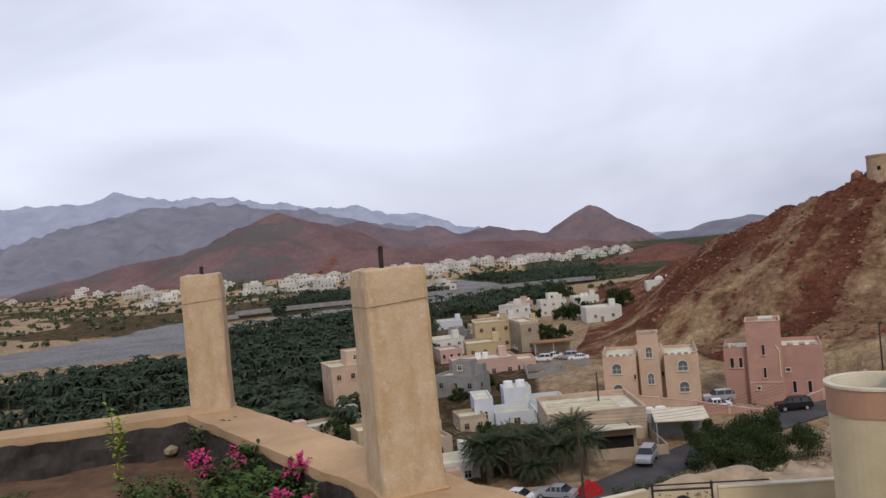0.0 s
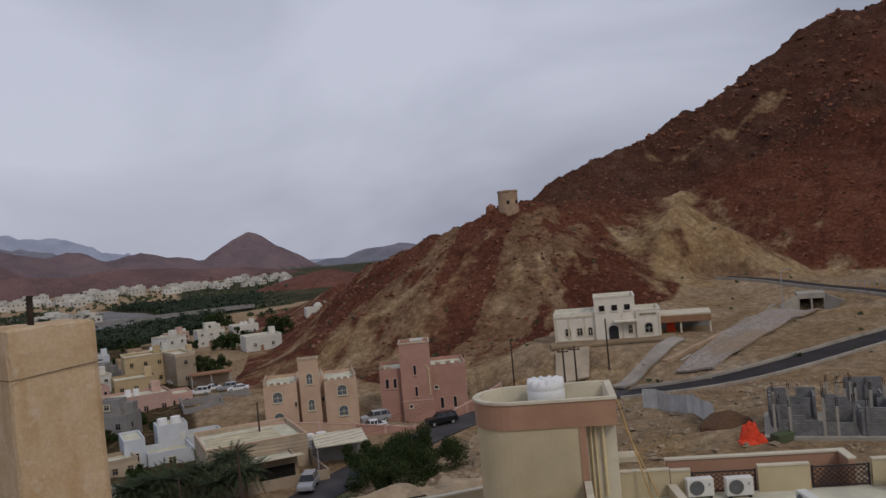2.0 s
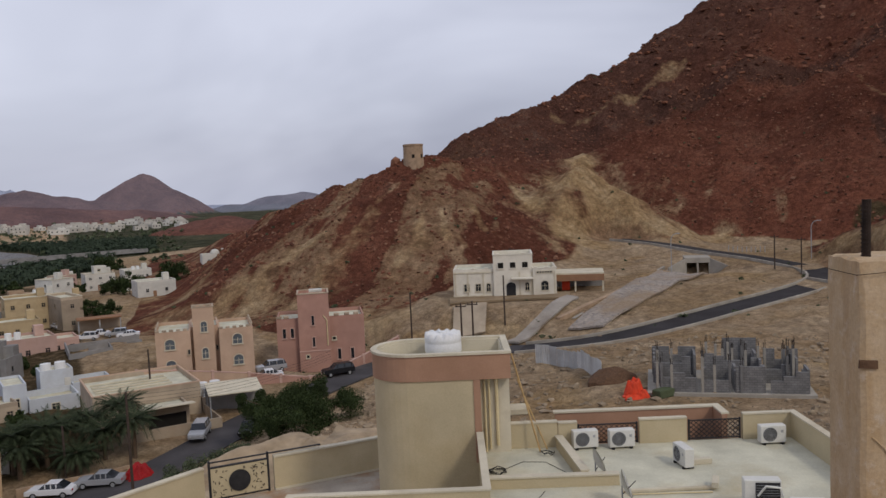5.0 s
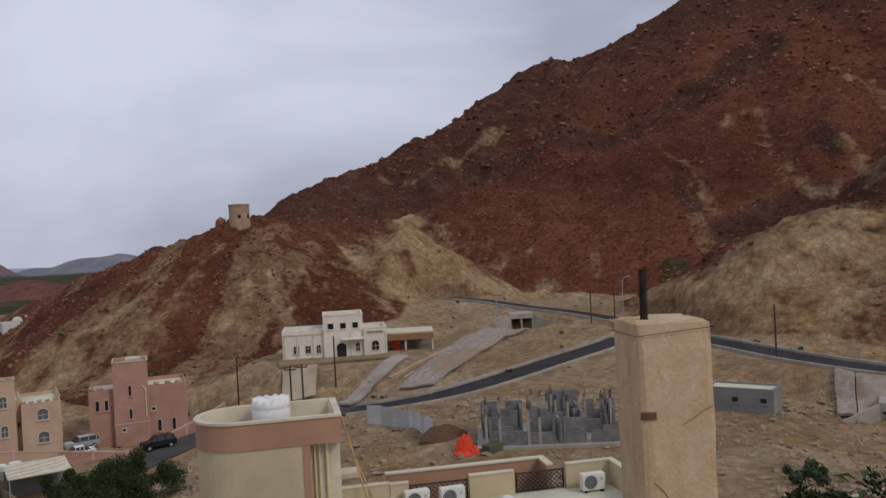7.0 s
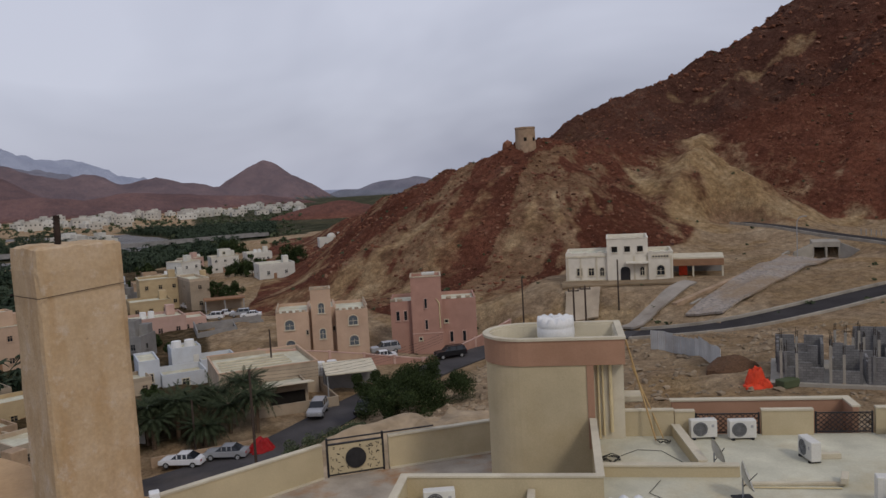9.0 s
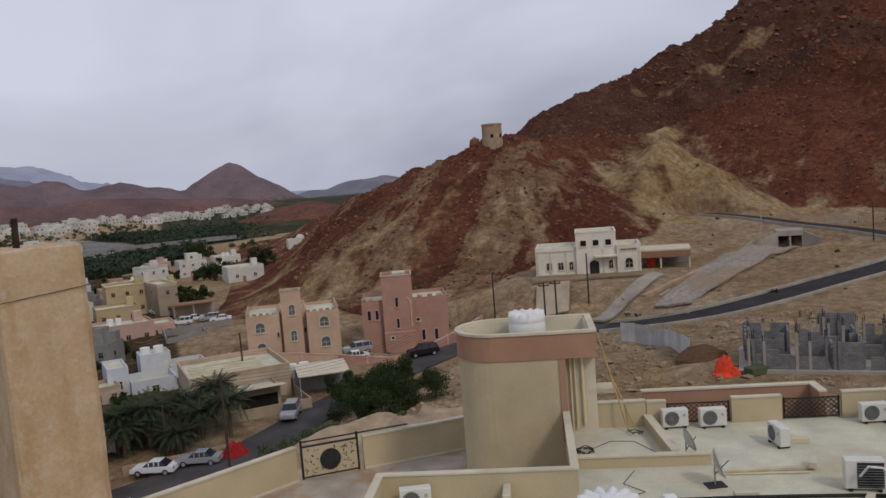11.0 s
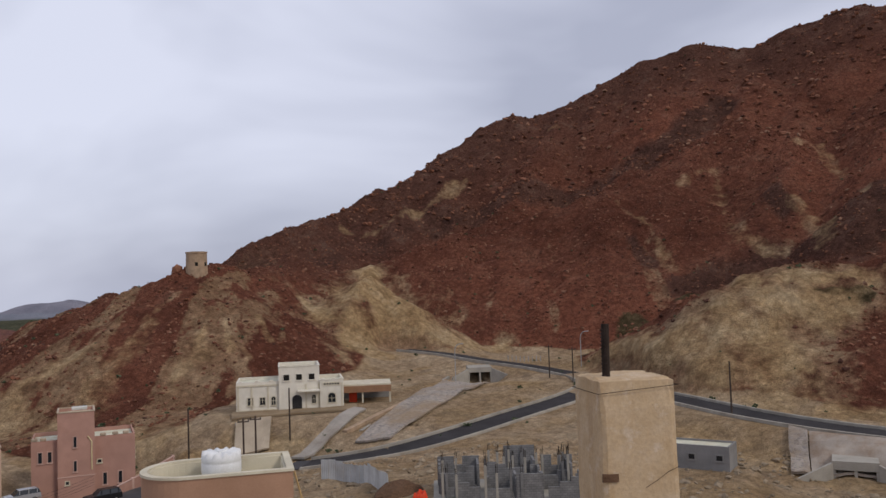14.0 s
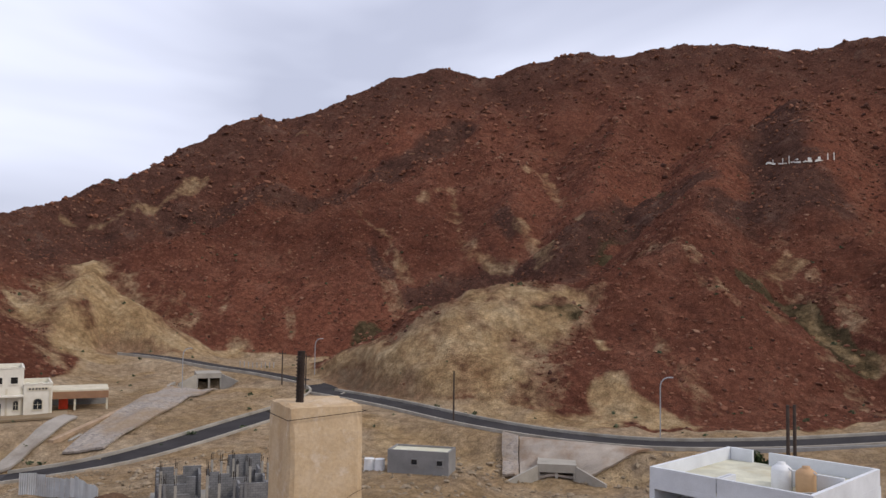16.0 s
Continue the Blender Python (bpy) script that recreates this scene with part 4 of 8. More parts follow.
def planter():
    ob = thing("planter_bed", pose(0, 0, 0), "earth-filled planting bed behind the parapet", "planter")
    out = [(-6.2, 4.0), (-1.62, 5.05), (-0.42, 3.3), (-0.62, 2.9), (-1.3, 2.7), (-6.2, 2.6)]
    bm = prism(out[::-1], 0.01, 0.36)
    part("bed_wall", bm, CONCRETE, ob)
    top = bmesh.new()
    n = 46
    vs = {}
    for i in range(n + 1):
        for j in range(n + 1):
            u, v = i / n, j / n
            a = Vector(out[0]).lerp(Vector(out[5]), v)
            far_side = Vector(out[1]).lerp(Vector(out[2]), v)
            p = a.lerp(far_side, u ** 0.7)
            z = 0.42 + 0.035 * noise.noise((p.x * 3, p.y * 3, 0)) + 0.02 * noise.noise((p.x * 11, p.y * 11, 4)) + 0.012 * noise.noise((p.x * 30, p.y * 30, 9))
            vs[i, j] = top.verts.new((p.x, p.y, z))
    for i in range(n):
        for j in range(n):
            top.faces.new((vs[i, j], vs[i, j + 1], vs[i + 1, j + 1], vs[i + 1, j]))
    bmesh.ops.recalc_face_normals(top, faces=top.faces)
    part("soil", top, SOIL, ob, "dark reddish planting soil")
    lining = bmesh.new()
    line = [(-6.2, 4.03), (-1.6, 5.09), (-0.36, 3.2)]
    fine = []
    for a, b in zip(line, line[1:]):
        a, b = Vector(a), Vector(b)
        k = int((b - a).length / 0.035)
        fine += [a.lerp(b, t / k) for t in range(k)]
    rows = []
    for k, p in enumerate(fine):
        back = Vector((0.25, -1.0)).normalized()
        row = []
        for z, o in ((0.40, 0.10), (0.47, 0.075), (0.54, 0.05), (0.61, 0.02)):
            w = 0.03 * noise.noise((p.x * 9, p.y * 9, z * 12)) + 0.014 * noise.noise((p.x * 30, p.y * 30, z * 20))
            row.append(lining.verts.new((p.x + back.x * (o + w), p.y + back.y * (o + w), z + 0.03 * noise.noise((p.x * 6, p.y * 6, 7)))))
        rows.append(row)
    for a, b in zip(rows, rows[1:]):
        for k in range(3):
            lining.faces.new((a[k], b[k], b[k + 1], a[k + 1]))
    bmesh.ops.solidify(lining, geom=list(lining.faces), thickness=0.004)
    part("lining", lining, LINING, ob, "crumpled dark lining sheet")
    return ob


planter()


def leaf(bm, at_point, direction, length, width, bend=0.2):
    """One folded leaf of four faces."""
    d = Vector(direction).normalized()
    side = d.cross(Vector((0, 0, 1)))
    side = side.normalized() if side.length > 1e-3 else Vector((1, 0, 0))
    up = side.cross(d)
    p = Vector(at_point)
    a, m, t = p, p + d * length * 0.5 + up * bend * length * 0.3, p + d * length - up * bend * length * 0.4
    v = [bm.verts.new(q) for q in (a, m + side * width / 2 + up * width * 0.2, m, m - side * width / 2 + up * width * 0.2, t)]
    bm.faces.new((v[0], v[1], v[2]))
    bm.faces.new((v[0], v[2], v[3]))
    bm.faces.new((v[1], v[4], v[2]))
    bm.faces.new((v[2], v[4], v[3]))


def small_plant(name, x, y, z, spread, height, count, leaf_len, label, flowers=0, seed=1, mat=None, stems=7):
    rng = random.Random(seed)
    ob = thing(name, pose(x, y, z), label, "plant")
    st, lv = bmesh.new(), bmesh.new()
    tips = []
    for k in range(stems):
        a, r = rng.uniform(0, 2 * math.pi), spread * math.sqrt(rng.random())
        tip = Vector((r * math.cos(a), r * math.sin(a), height * rng.uniform(0.55, 1.0)))
        base = Vector((tip.x * 0.01, tip.y * 0.01, -0.03))
        midp = base.lerp(tip, 0.5) + Vector((0, 0, height * 0.12))
        add_tube(st, base, midp, 0.004, 0.003, 5)
        add_tube(st, midp, tip, 0.003, 0.0015, 5)
        tips.append((base, midp, tip))
    for k in range(count):
        b, m, t = rng.choice(tips)
        u = rng.random() ** 0.6
        p = b.lerp(m, u * 2) if u < 0.5 else m.lerp(t, u * 2 - 1)
        p = p + Vector((rng.gauss(0, spread * 0.16), rng.gauss(0, spread * 0.16), rng.gauss(0, height * 0.05)))
        a = rng.uniform(0, 2 * math.pi)
        leaf(lv, p, (math.cos(a), math.sin(a), rng.uniform(-0.2, 0.8)), leaf_len * rng.uniform(0.6, 1.2), leaf_len * 0.45)
    part("stem", st, BARK, ob)
    part("leaves", lv, mat or PLANTLEAF, ob)
    for k in range(flowers):
        b, m, t = rng.choice(tips)
        head = t + Vector((rng.gauss(0, spread * 0.12), rng.gauss(0, spread * 0.12), rng.uniform(-0.02, 0.02)))
        fl = bmesh.new()
        for j in range(15):
            d = Vector((rng.gauss(0, 1), rng.gauss(0, 1), rng.gauss(0.3, 1))).normalized()
            leaf(fl, head + d * 0.018 + noise.noise_vector((j, k, 0)) * 0.022, d, 0.034, 0.024, 0.5)
        part("flower_head", fl, PETAL, ob, "bright pink flower cluster")
    return ob


small_plant("flowering_plant", -1.06, 3.98, 0.42, 0.17, 0.25, 760, 0.05, "low green plant with bright pink flowers", 6, 3)
small_plant("flowering_plant", -0.74, 3.62, 0.42, 0.15, 0.26, 760, 0.05, "low green plant with bright pink flowers", 7, 8)
small_plant("green_shrub", -0.98, 3.60, 0.42, 0.20, 0.26, 620, 0.05, "dense dark green plant between the flowers", 0, 31)
small_plant("green_shrub", -0.80, 3.32, 0.42, 0.16, 0.24, 560, 0.05, "dense dark green plant between the flowers", 0, 33)
small_plant("green_shrub", -1.30, 3.75, 0.42, 0.20, 0.20, 420, 0.05, "low dark green plant on the soil", 0, 35)
small_plant("flowering_plant", -0.64, 3.30, 0.42, 0.12, 0.20, 520, 0.05, "low green plant with bright pink flowers", 4, 14)
small_plant("green_shrub", -1.36, 4.86, 0.42, 0.17, 0.22, 360, 0.055, "small leafy green shrub in the planting bed", 0, 5)
small_plant("green_shrub", -1.10, 4.50, 0.42, 0.22, 0.12, 220, 0.05, "small leafy green shrub in the planting bed", 0, 15)
small_plant("green_shrub", -2.2, 4.15, 0.42, 0.22, 0.10, 160, 0.045, "low creeping green plant on the soil", 0, 6)
small_plant("green_shrub", -1.55, 4.2, 0.42, 0.25, 0.09, 120, 0.04, "low creeping green plant on the soil", 0, 16)
small_plant("seedling", -1.82, 4.50, 0.42, 0.06, 0.46, 110, 0.05, "tall thin seedling with yellow-green leaves", 0, 7, YOUNGLEAF, 3)


def stone_bm(rng, size, squash=0.7):
    bm = bmesh.new()
    bmesh.ops.create_icosphere(bm, subdivisions=1, radius=size)
    o = Vector((rng.uniform(0, 99), rng.uniform(0, 99), 0))
    for v in bm.verts:
        v.co *= 1 + 0.35 * noise.noise(v.co / size + o)
        v.co.z *= squash
    return bm


st = tagged(part("stone", stone_bm(random.Random(4), 0.05), ROCK), "pale round stone on the planting soil", "stone")
st.location = (-1.67, 4.98, 0.47)

# ---- the neighbouring house below ----
NB = Matrix.Translation((14.97, 17.88, -7.0)) @ pose(0, 0, 0, 0, 0, -32)
house_n = thing("neighbour_house", NB, "cream flat-roofed house with terracotta bands and a round stair tower", "house")
part("wall", box((-2.95, -9, -4.2), (7.45, 3.62, -0.12)), CREAM, house_n)
part("wall", box((-8.1, -9, -4.2), (-2.97, -2.0, -0.12)), CREAM, house_n)
part("roof", box((-2.93, -9, -0.118), (7.43, 3.6, 0.0)), ROOF_SCREED, house_n, "pale worn roof screed")
part("roof", box((-8.08, -9, -0.118), (-2.95, -2.02, 0.0)), ROOF_SCREED, house_n, "pale worn roof screed")


def parapet_part(pts, h, thick=0.16, name="parapet", mat=None, base=0.002):
    part(name, run_wall(bmesh.new(), pts, thick, base, h), mat or CREAM, house_n)
    part("coping", run_wall(bmesh.new(), pts, thick + 0.06, h + 0.002, h + 0.05), CREAM_TRIM, house_n, "pale cream coping")


parapet_part([(-8.0, -9), (-8.0, -2.1), (-2.88, -2.1), (-2.88, 2.75)], 0.78)
parapet_part([(-1.85, 3.52), (-0.32, 3.52)], 0.82)
parapet_part([(-0.3, 3.5), (0.32, 3.5)], 0.78)
parapet_part([(2.35, 3.52), (3.9, 3.52)], 0.78)
parapet_part([(5.72, 3.52), (7.36, 3.52), (7.36, -9)], 0.82)
parapet_part([(-0.3, 3.4), (0.02, 0.1)], 0.36, 0.2, "divider_wall")
parapet_part([(-2.78, 0.0), (0.95, -0.05)], 0.30, 0.2, "divider_wall")
part("kerb_strip", box((0.9, -0.78, 0.002), (3.45, -0.66, 0.10), 0.02), CREAM_TRIM, house_n)
part("post", box((-4.75, -3.0, 0.002), (-4.55, -2.2, 0.5), 0.02), CREAM_TRIM, house_n)
# the terrace beyond the back parapet
part("rear_wall", run_wall(bmesh.new(), [(-0.25, 4.66), (5.2, 4.66), (5.2, 3.65)], 0.18, -4.2, 0.80), TERRACOTTA, house_n, "terracotta-painted rear wall")
part("coping", run_wall(bmesh.new(), [(-0.3, 4.66), (5.22, 4.66), (5.22, 3.65)], 0.26, 0.803, 0.86), CREAM_TRIM, house_n, "pale cream coping")
part("ledge", box((-1.8, 3.9, -0.3), (-0.9, 4.9, -0.12), 0.02), CREAM_TRIM, house_n)


def lattice(x0, x1, y):
    bm = bmesh.new()
    h, step = 0.66, 0.17
    for x in (x0, x1):
        add_box(bm, (x - 0.025, y - 0.025, 0.03), (x + 0.025, y + 0.025, h + 0.06))
    for z in (0.06, h):
        add_box(bm, (x0, y - 0.02, z), (x1, y + 0.02, z + 0.035))
    n = int((x1 - x0) / step)
    for k in range(-int(h / step), n + 1):
        for s in (1, -1):
            a, b = x0 + k * step, x0 + k * step + h
            za, zb = (0.08, h) if s > 0 else (h, 0.08)
            lo, hi = max(a, x0), min(b, x1)
            if hi - lo > 0.03:
                f = lambda x: za + (zb - za) * (x - a) / (b - a)
                add_tube(bm, (lo, y, f(lo)), (hi, y, f(hi)), 0.013, 0.013, 4)
    part("lattice_panel", bm, DARK, house_n, "dark metal lattice panel")


lattice(0.36, 2.28, 3.52)
lattice(3.98, 5.64, 3.52)


def stadium(x0, x1, y0, y1, n=20):
    """A plan with a round left end and square right corners."""
    r, cy = (y1 - y0) / 2, (y0 + y1) / 2
    cx = x0 + r
    arc = [(cx + r * math.cos(a), cy + r * math.sin(a)) for a in [math.pi / 2 + math.pi * k / n for k in range(n + 1)]]
    return arc + [(x1, y0), (x1, y1)]


def ring_prism(outer, inner, z0, z1):
    bm = bmesh.new()
    n = len(outer)
    v = [[bm.verts.new((x, y, z)) for x, y in o] for o, z in ((outer, z0), (outer, z1), (inner, z1), (inner, z0))]
    for k in range(n):
        j = (k + 1) % n
        for a, b in ((0, 1), (1, 2), (2, 3), (3, 0)):
            bm.faces.new((v[a][k], v[a][j], v[b][j], v[b][k]))
    bmesh.ops.recalc_face_normals(bm, faces=bm.faces)
    return bm


SX0, SX1, SY0, SY1, STOP = -6.3, -1.86, 2.85, 5.6, 3.36
part("stair_tower", prism(stadium(SX0, -2.85, SY0, SY1), -3.0, STOP - 0.86), CREAM, house_n, "round-ended cream stair tower")
part("tower_pier", box((-2.84, SY0 + 0.35, -3.0), (SX1, SY1, STOP - 0.86)), CREAM_TRIM, house_n)
part("tower_band", ring_prism(stadium(SX0 - 0.04, SX1 + 0.04, SY0 - 0.04, SY1 + 0.04), stadium(SX0 + 0.08, SX1 - 0.08, SY0 + 0.08, SY1 - 0.08), STOP - 0.855, STOP - 0.05), TERRACOTTA, house_n, "terracotta-painted parapet band")
part("tower_lining", ring_prism(stadium(SX0 + 0.083, SX1 - 0.083, SY0 + 0.083, SY1 - 0.083), stadium(SX0 + 0.2, SX1 - 0.2, SY0 + 0.2, SY1 - 0.2), STOP - 0.855, STOP - 0.05), CREAM_TRIM, house_n, "pale cream inner face of the parapet")
part("coping", ring_prism(stadium(SX0 - 0.08, SX1 + 0.08, SY0 - 0.08, SY1 + 0.08), stadium(SX0 + 0.14, SX1 - 0.14, SY0 + 0.14, SY1 - 0.14), STOP - 0.048, STOP + 0.03), CREAM_TRIM, house_n, "pale cream coping")
part("tower_roof", prism(stadium(SX0 + 0.2, SX1 - 0.2, SY0 + 0.2, SY1 - 0.2), STOP - 0.85, STOP - 0.62), ROOF_SCREED, house_n)
part("corner_strip", box((-3.02, SY0 - 0.03, -0.2), (-2.80, SY0 + 0.12, STOP - 0.86)), TERRACOTTA, house_n)
for k, px in enumerate((-2.66, -2.52, -2.28)):
    part("drain_pipe", add_pipe(bmesh.new(), [(px, SY0 + 0.28, 0.05 + 0.1 * k), (px, SY0 + 0.28, STOP - 0.9)], (0.035, 0.035, 0.055)[k], 8), PIPE, house_n)
part("awning", box((-1.84, 4.2, 0.9), (-1.2, 4.9, 1.12), 0.03), CREAM_TRIM, house_n)


def scalloped_tank(m, r, h, label="white ribbed plastic water tank on the roof"):
    ob = thing("water_tank", m, label, "water tank", "roof water tanks")
    bm = bmesh.new()
    n = 48
    prof = [(0.94, 0.0), (1.0, 0.03), (1.0, 0.30), (0.975, 0.33), (0.975, 0.36), (1.0, 0.39), (1.0, 0.66), (0.975, 0.69), (1.0, 0.72), (1.0, 0.80)]
    rings = [[bm.verts.new((r * f * math.cos(2 * math.pi * k / n), r * f * math.sin(2 * math.pi * k / n), h * z)) for k in range(n)] for f, z in prof]
    lob = lambda k: abs(math.sin(math.pi * k * 12 / n))
    for f, z0, z1 in ((0.98, 0.84, 1.0), (0.80, 0.86, 1.02), (0.5, 0.93, 0.98), (0.2, 0.97, 0.99)):
        rings.append([bm.verts.new((r * f * math.cos(2 * math.pi * k / n), r * f * math.sin(2 * math.pi * k / n), h * (z0 + (z1 - z0) * lob(k)))) for k in range(n)])
    for a, b in zip(rings, rings[1:]):
        for k in range(n):
            bm.faces.new((a[k], a[(k + 1) % n], b[(k + 1) % n], b[k]))
    bm.faces.new(rings[-1])
    bm.faces.new(rings[0][::-1])
    part("tank_body", bm, PLASTIC, ob, smooth=True)
    part("lid", tube((0, 0, h * 0.95), (0, 0, h * 1.02), r * 0.26, r * 0.24, 20), PLASTIC, ob)
    return ob


scalloped_tank(NB @ pose(-3.95, 4.5, STOP - 0.62), 0.62, 1.05)
scalloped_tank(NB @ pose(-2.25, -4.5, 0.0), 0.72, 1.0)


def ac_unit(m, w=0.82, h=0.62, d=0.30, dark=False):
    ob = thing("ac_unit", m, "cream outdoor air-conditioning unit with round fan on the roof", "air conditioner", "outdoor air conditioners")
    part("casing", box((-w / 2, -d / 2, 0.06), (w / 2, d / 2, h), 0.02), ACWHITE, ob)
    cx, cz, r = -w * 0.14, 0.06 + (h - 0.06) / 2, (h - 0.06) * 0.40
    g = bmesh.new()
    if dark:
        add_box(g, (-w * 0.2, -d / 2 - 0.012, 0.1), (w * 0.46, -d / 2 - 0.001, h - 0.06))
    else:
        add_tube(g, (cx, -d / 2 - 0.004, cz), (cx, -d / 2 + 0.01, cz), r, r, 24)
    part("fan_recess", g, DARK if dark else FANGREY, ob, "dark fan opening")
    gr = bmesh.new()
    if dark:
        for k in range(9):
            z = 0.13 + k * (h - 0.2) / 9
            add_box(gr, (-w * 0.2, -d / 2 - 0.02, z), (w * 0.46, -d / 2 - 0.013, z + 0.008))
    else:
        for q in (0.35, 0.6, 0.85, 1.02):
            pts = [(cx + r * q * math.cos(a), -d / 2 - 0.012, cz + r * q * math.sin(a)) for a in [2 * math.pi * k / 18 for k in range(19)]]
            add_pipe(gr, pts, 0.004, 4)
        for k in range(6):
            a = math.pi * k / 6
            add_tube(gr, (cx - r * math.cos(a), -d / 2 - 0.012, cz - r * math.sin(a)), (cx + r * math.cos(a), -d / 2 - 0.012, cz + r * math.sin(a)), 0.003, 0.003, 4)
    part("fan_grille", gr, GALV, ob)
    for x in (-w * 0.36, w * 0.36):
        part("foot", box((x - 0.04, -d / 2 - 0.02, 0.0), (x + 0.04, d / 2 + 0.02, 0.062)), DARK, ob)
    part("badge", box((w * 0.28, -d / 2 - 0.006, h * 0.62), (w * 0.38, -d / 2 - 0.001, h * 0.76)), GALV, ob)
    return ob


first_ac = ac_unit(NB @ pose(0.52, 3.2, 0.0, 0, 0, 6))
for x, y, a in ((1.68, 3.12, 4), (6.45, 2.92, 2), (-7.02, -2.55, 12), (4.95, -3.2, -10)):
    copy_thing(first_ac, NB @ pose(x, y, 0.0, 0, 0, a))
copy_thing(first_ac, NB @ pose(3.15, 1.25, 0.0, 0, 0, -80))
ac_unit(NB @ pose(4.2, -2.15, 0.0, 0, 0, -8), 0.92, 0.80, 0.34, True)
blk = tagged(part("block", box((-0.3, -0.09, 0), (0.3, 0.09, 0.16), 0.01), CREAM_TRIM), "pale concrete block on the roof", "block", "blocks on the roof")
blk.matrix_world = NB @ pose(3.65, 1.32, 0.2, 0, 0, 6)
for x, y, a in ((3.5, -0.62, 70), (4.0, -3.0, 60), (1.3, -2.4, 0)):
    copy_thing(blk, NB @ pose(x, y, 0.09 if x == 3.5 else 0.0, 0, 0, a))
blk.matrix_world = NB @ pose(3.72, 1.35, 0.0, 0, 0, 6)


def dish(m, r):
    ob = thing("satellite_dish", m, "grey satellite dish on a short mast on the roof", "satellite dish", "roof dishes")
    bm = bmesh.new()
    tilt = Euler((radians(70), 0, radians(72))).to_matrix()
    rings = []
    for q in (0.05, 0.35, 0.7, 1.0):
        rings.append([bm.verts.new(tilt @ Vector((r * q * math.cos(2 * math.pi * k / 24), r * q * math.sin(2 * math.pi * k / 24), 0.35 * r * q * q)) + Vector((0, 0, 0.55))) for k in range(24)])
    for a, b in zip(rings, rings[1:]):
        for k in range(24):
            bm.faces.new((a[k], a[(k + 1) % 24], b[(k + 1) % 24], b[k]))
    bm.faces.new(rings[0][::-1])
    bmesh.ops.solidify(bm, geom=list(bm.faces), thickness=0.012)
    part("reflector", bm, ACWHITE, ob, smooth=True)
    part("mast", add_pipe(bmesh.new(), [(0, 0, 0), (0, 0, 0.55)], 0.022, 8), GALV, ob)
    part("feed_arm", add_pipe(bmesh.new(), [(0, 0, 0.3), tuple(tilt @ Vector((0, 0, r * 0.9)) + Vector((0, 0, 0.55)))], 0.012, 6), DARK, ob)
    part("base_plate", box((-0.25, -0.2, 0.0), (0.25, 0.2, 0.03)), DARK, ob)
    return ob


dish(NB @ pose(0.35, 0.3, 0.0, 0, 0, 30), 0.36)
dish(NB @ pose(0.72, -1.6, 0.0, 0, 0, 10), 0.42)


def cable(name, pts, r, mat, label, category="cable", sag=0.0, m=None):
    cu = bpy.data.curves.new(name, "CURVE")
    cu.dimensions, cu.bevel_depth, cu.bevel_resolution = "3D", r, 1
    s = cu.splines.new("POLY")
    fine = []
    for a, b in zip(pts, pts[1:]):
        a, b = Vector(a), Vector(b)
        n = 10 if sag else 4
        fine += [a.lerp(b, k / n) - Vector((0, 0, sag * 4 * (k / n) * (1 - k / n))) for k in range(n)]
    fine.append(Vector(pts[-1]))
    s.points.add(len(fine) - 1)
    for q, p in zip(s.points, fine):
        q.co = (*p, 1)
    cu.materials.append(mat)
    ob = new(name, cu)
    if m is not None:
        ob.matrix_world = m
    return tagged(ob, label, category)


def coil(x, y, r, turns, m, seed):
    rng = random.Random(seed)
    pts = [(x + r * rng.uniform(0.5, 1.1) * math.cos(a), y + r * rng.uniform(0.6, 1.1) * math.sin(a), 0.02 + 0.12 * rng.random()) for a in [k * 0.55 for k in range(int(turns * 11))]]
    return cable("cable_coil", pts, 0.012, CABLE, "tangled black cable coil on the roof", "cable", 0, m)


coil(-2.45, 1.2, 0.26, 4, NB, 2)
coil(-0.75, 2.7, 0.22, 2, NB, 3)
cable("cable", [(-2.3, 1.4, 0.02), (-1.6, 2.1, 0.02), (-0.9, 2.0, 0.02), (-0.4, 1.0, 0.02)], 0.008, CABLE, "thin dark cable lying on the roof", m=NB)
cable("cable", [(-1.2, -0.4, 0.02), (-1.6, -1.3, 0.02), (-1.1, -1.9, 0.02), (-2.2, -2.6, 0.02)], 0.008, CABLE, "thin dark cable lying on the roof", m=NB)
cable("pipe_run", [(-0.9, -2.55, 0.05), (0.6, -2.52, 0.05), (2.4, -2.55, 0.05), (3.9, -2.62, 0.05), (5.4, -2.85, 0.05)], 0.045, CABLE, "thick black insulated pipe run across the roof", "pipe", m=NB)
cable("pipe_run", [(1.0, -0.95, 0.04), (3.3, -1.02, 0.04)], 0.02, PIPE, "thin cream pipe on the roof", "pipe", m=NB)
cable("hose", [(4.0, -2.45, 0.45), (4.15, -2.6, 0.75), (4.5, -2.62, 0.7), (4.62, -2.6, 0.3), (4.65, -2.6, 0.02)], 0.03, ACWHITE, "pale insulated hose at the cooling unit", "hose", m=NB)
cable("pole_prop", [(-0.95, 2.95, 0.02), (-1.72, 3.75, 3.1)], 0.03, WOOD, "long timber prop leaning on the stair tower", "prop", m=NB)
cable("pole_prop", [(-0.7, 3.2, 0.02), (-1.55, 3.95, 2.2)], 0.022, WOOD, "long timber prop leaning on the stair tower", "prop", m=NB)
box_ob = tagged(part("junction_box", box((-0.16, -0.12, 0), (0.16, 0.12, 0.26), 0.02), PLASTIC), "small white box on the roof", "box")
box_ob.matrix_world = NB @ pose(-0.62, -2.75, 0.0, 0, 0, 8)

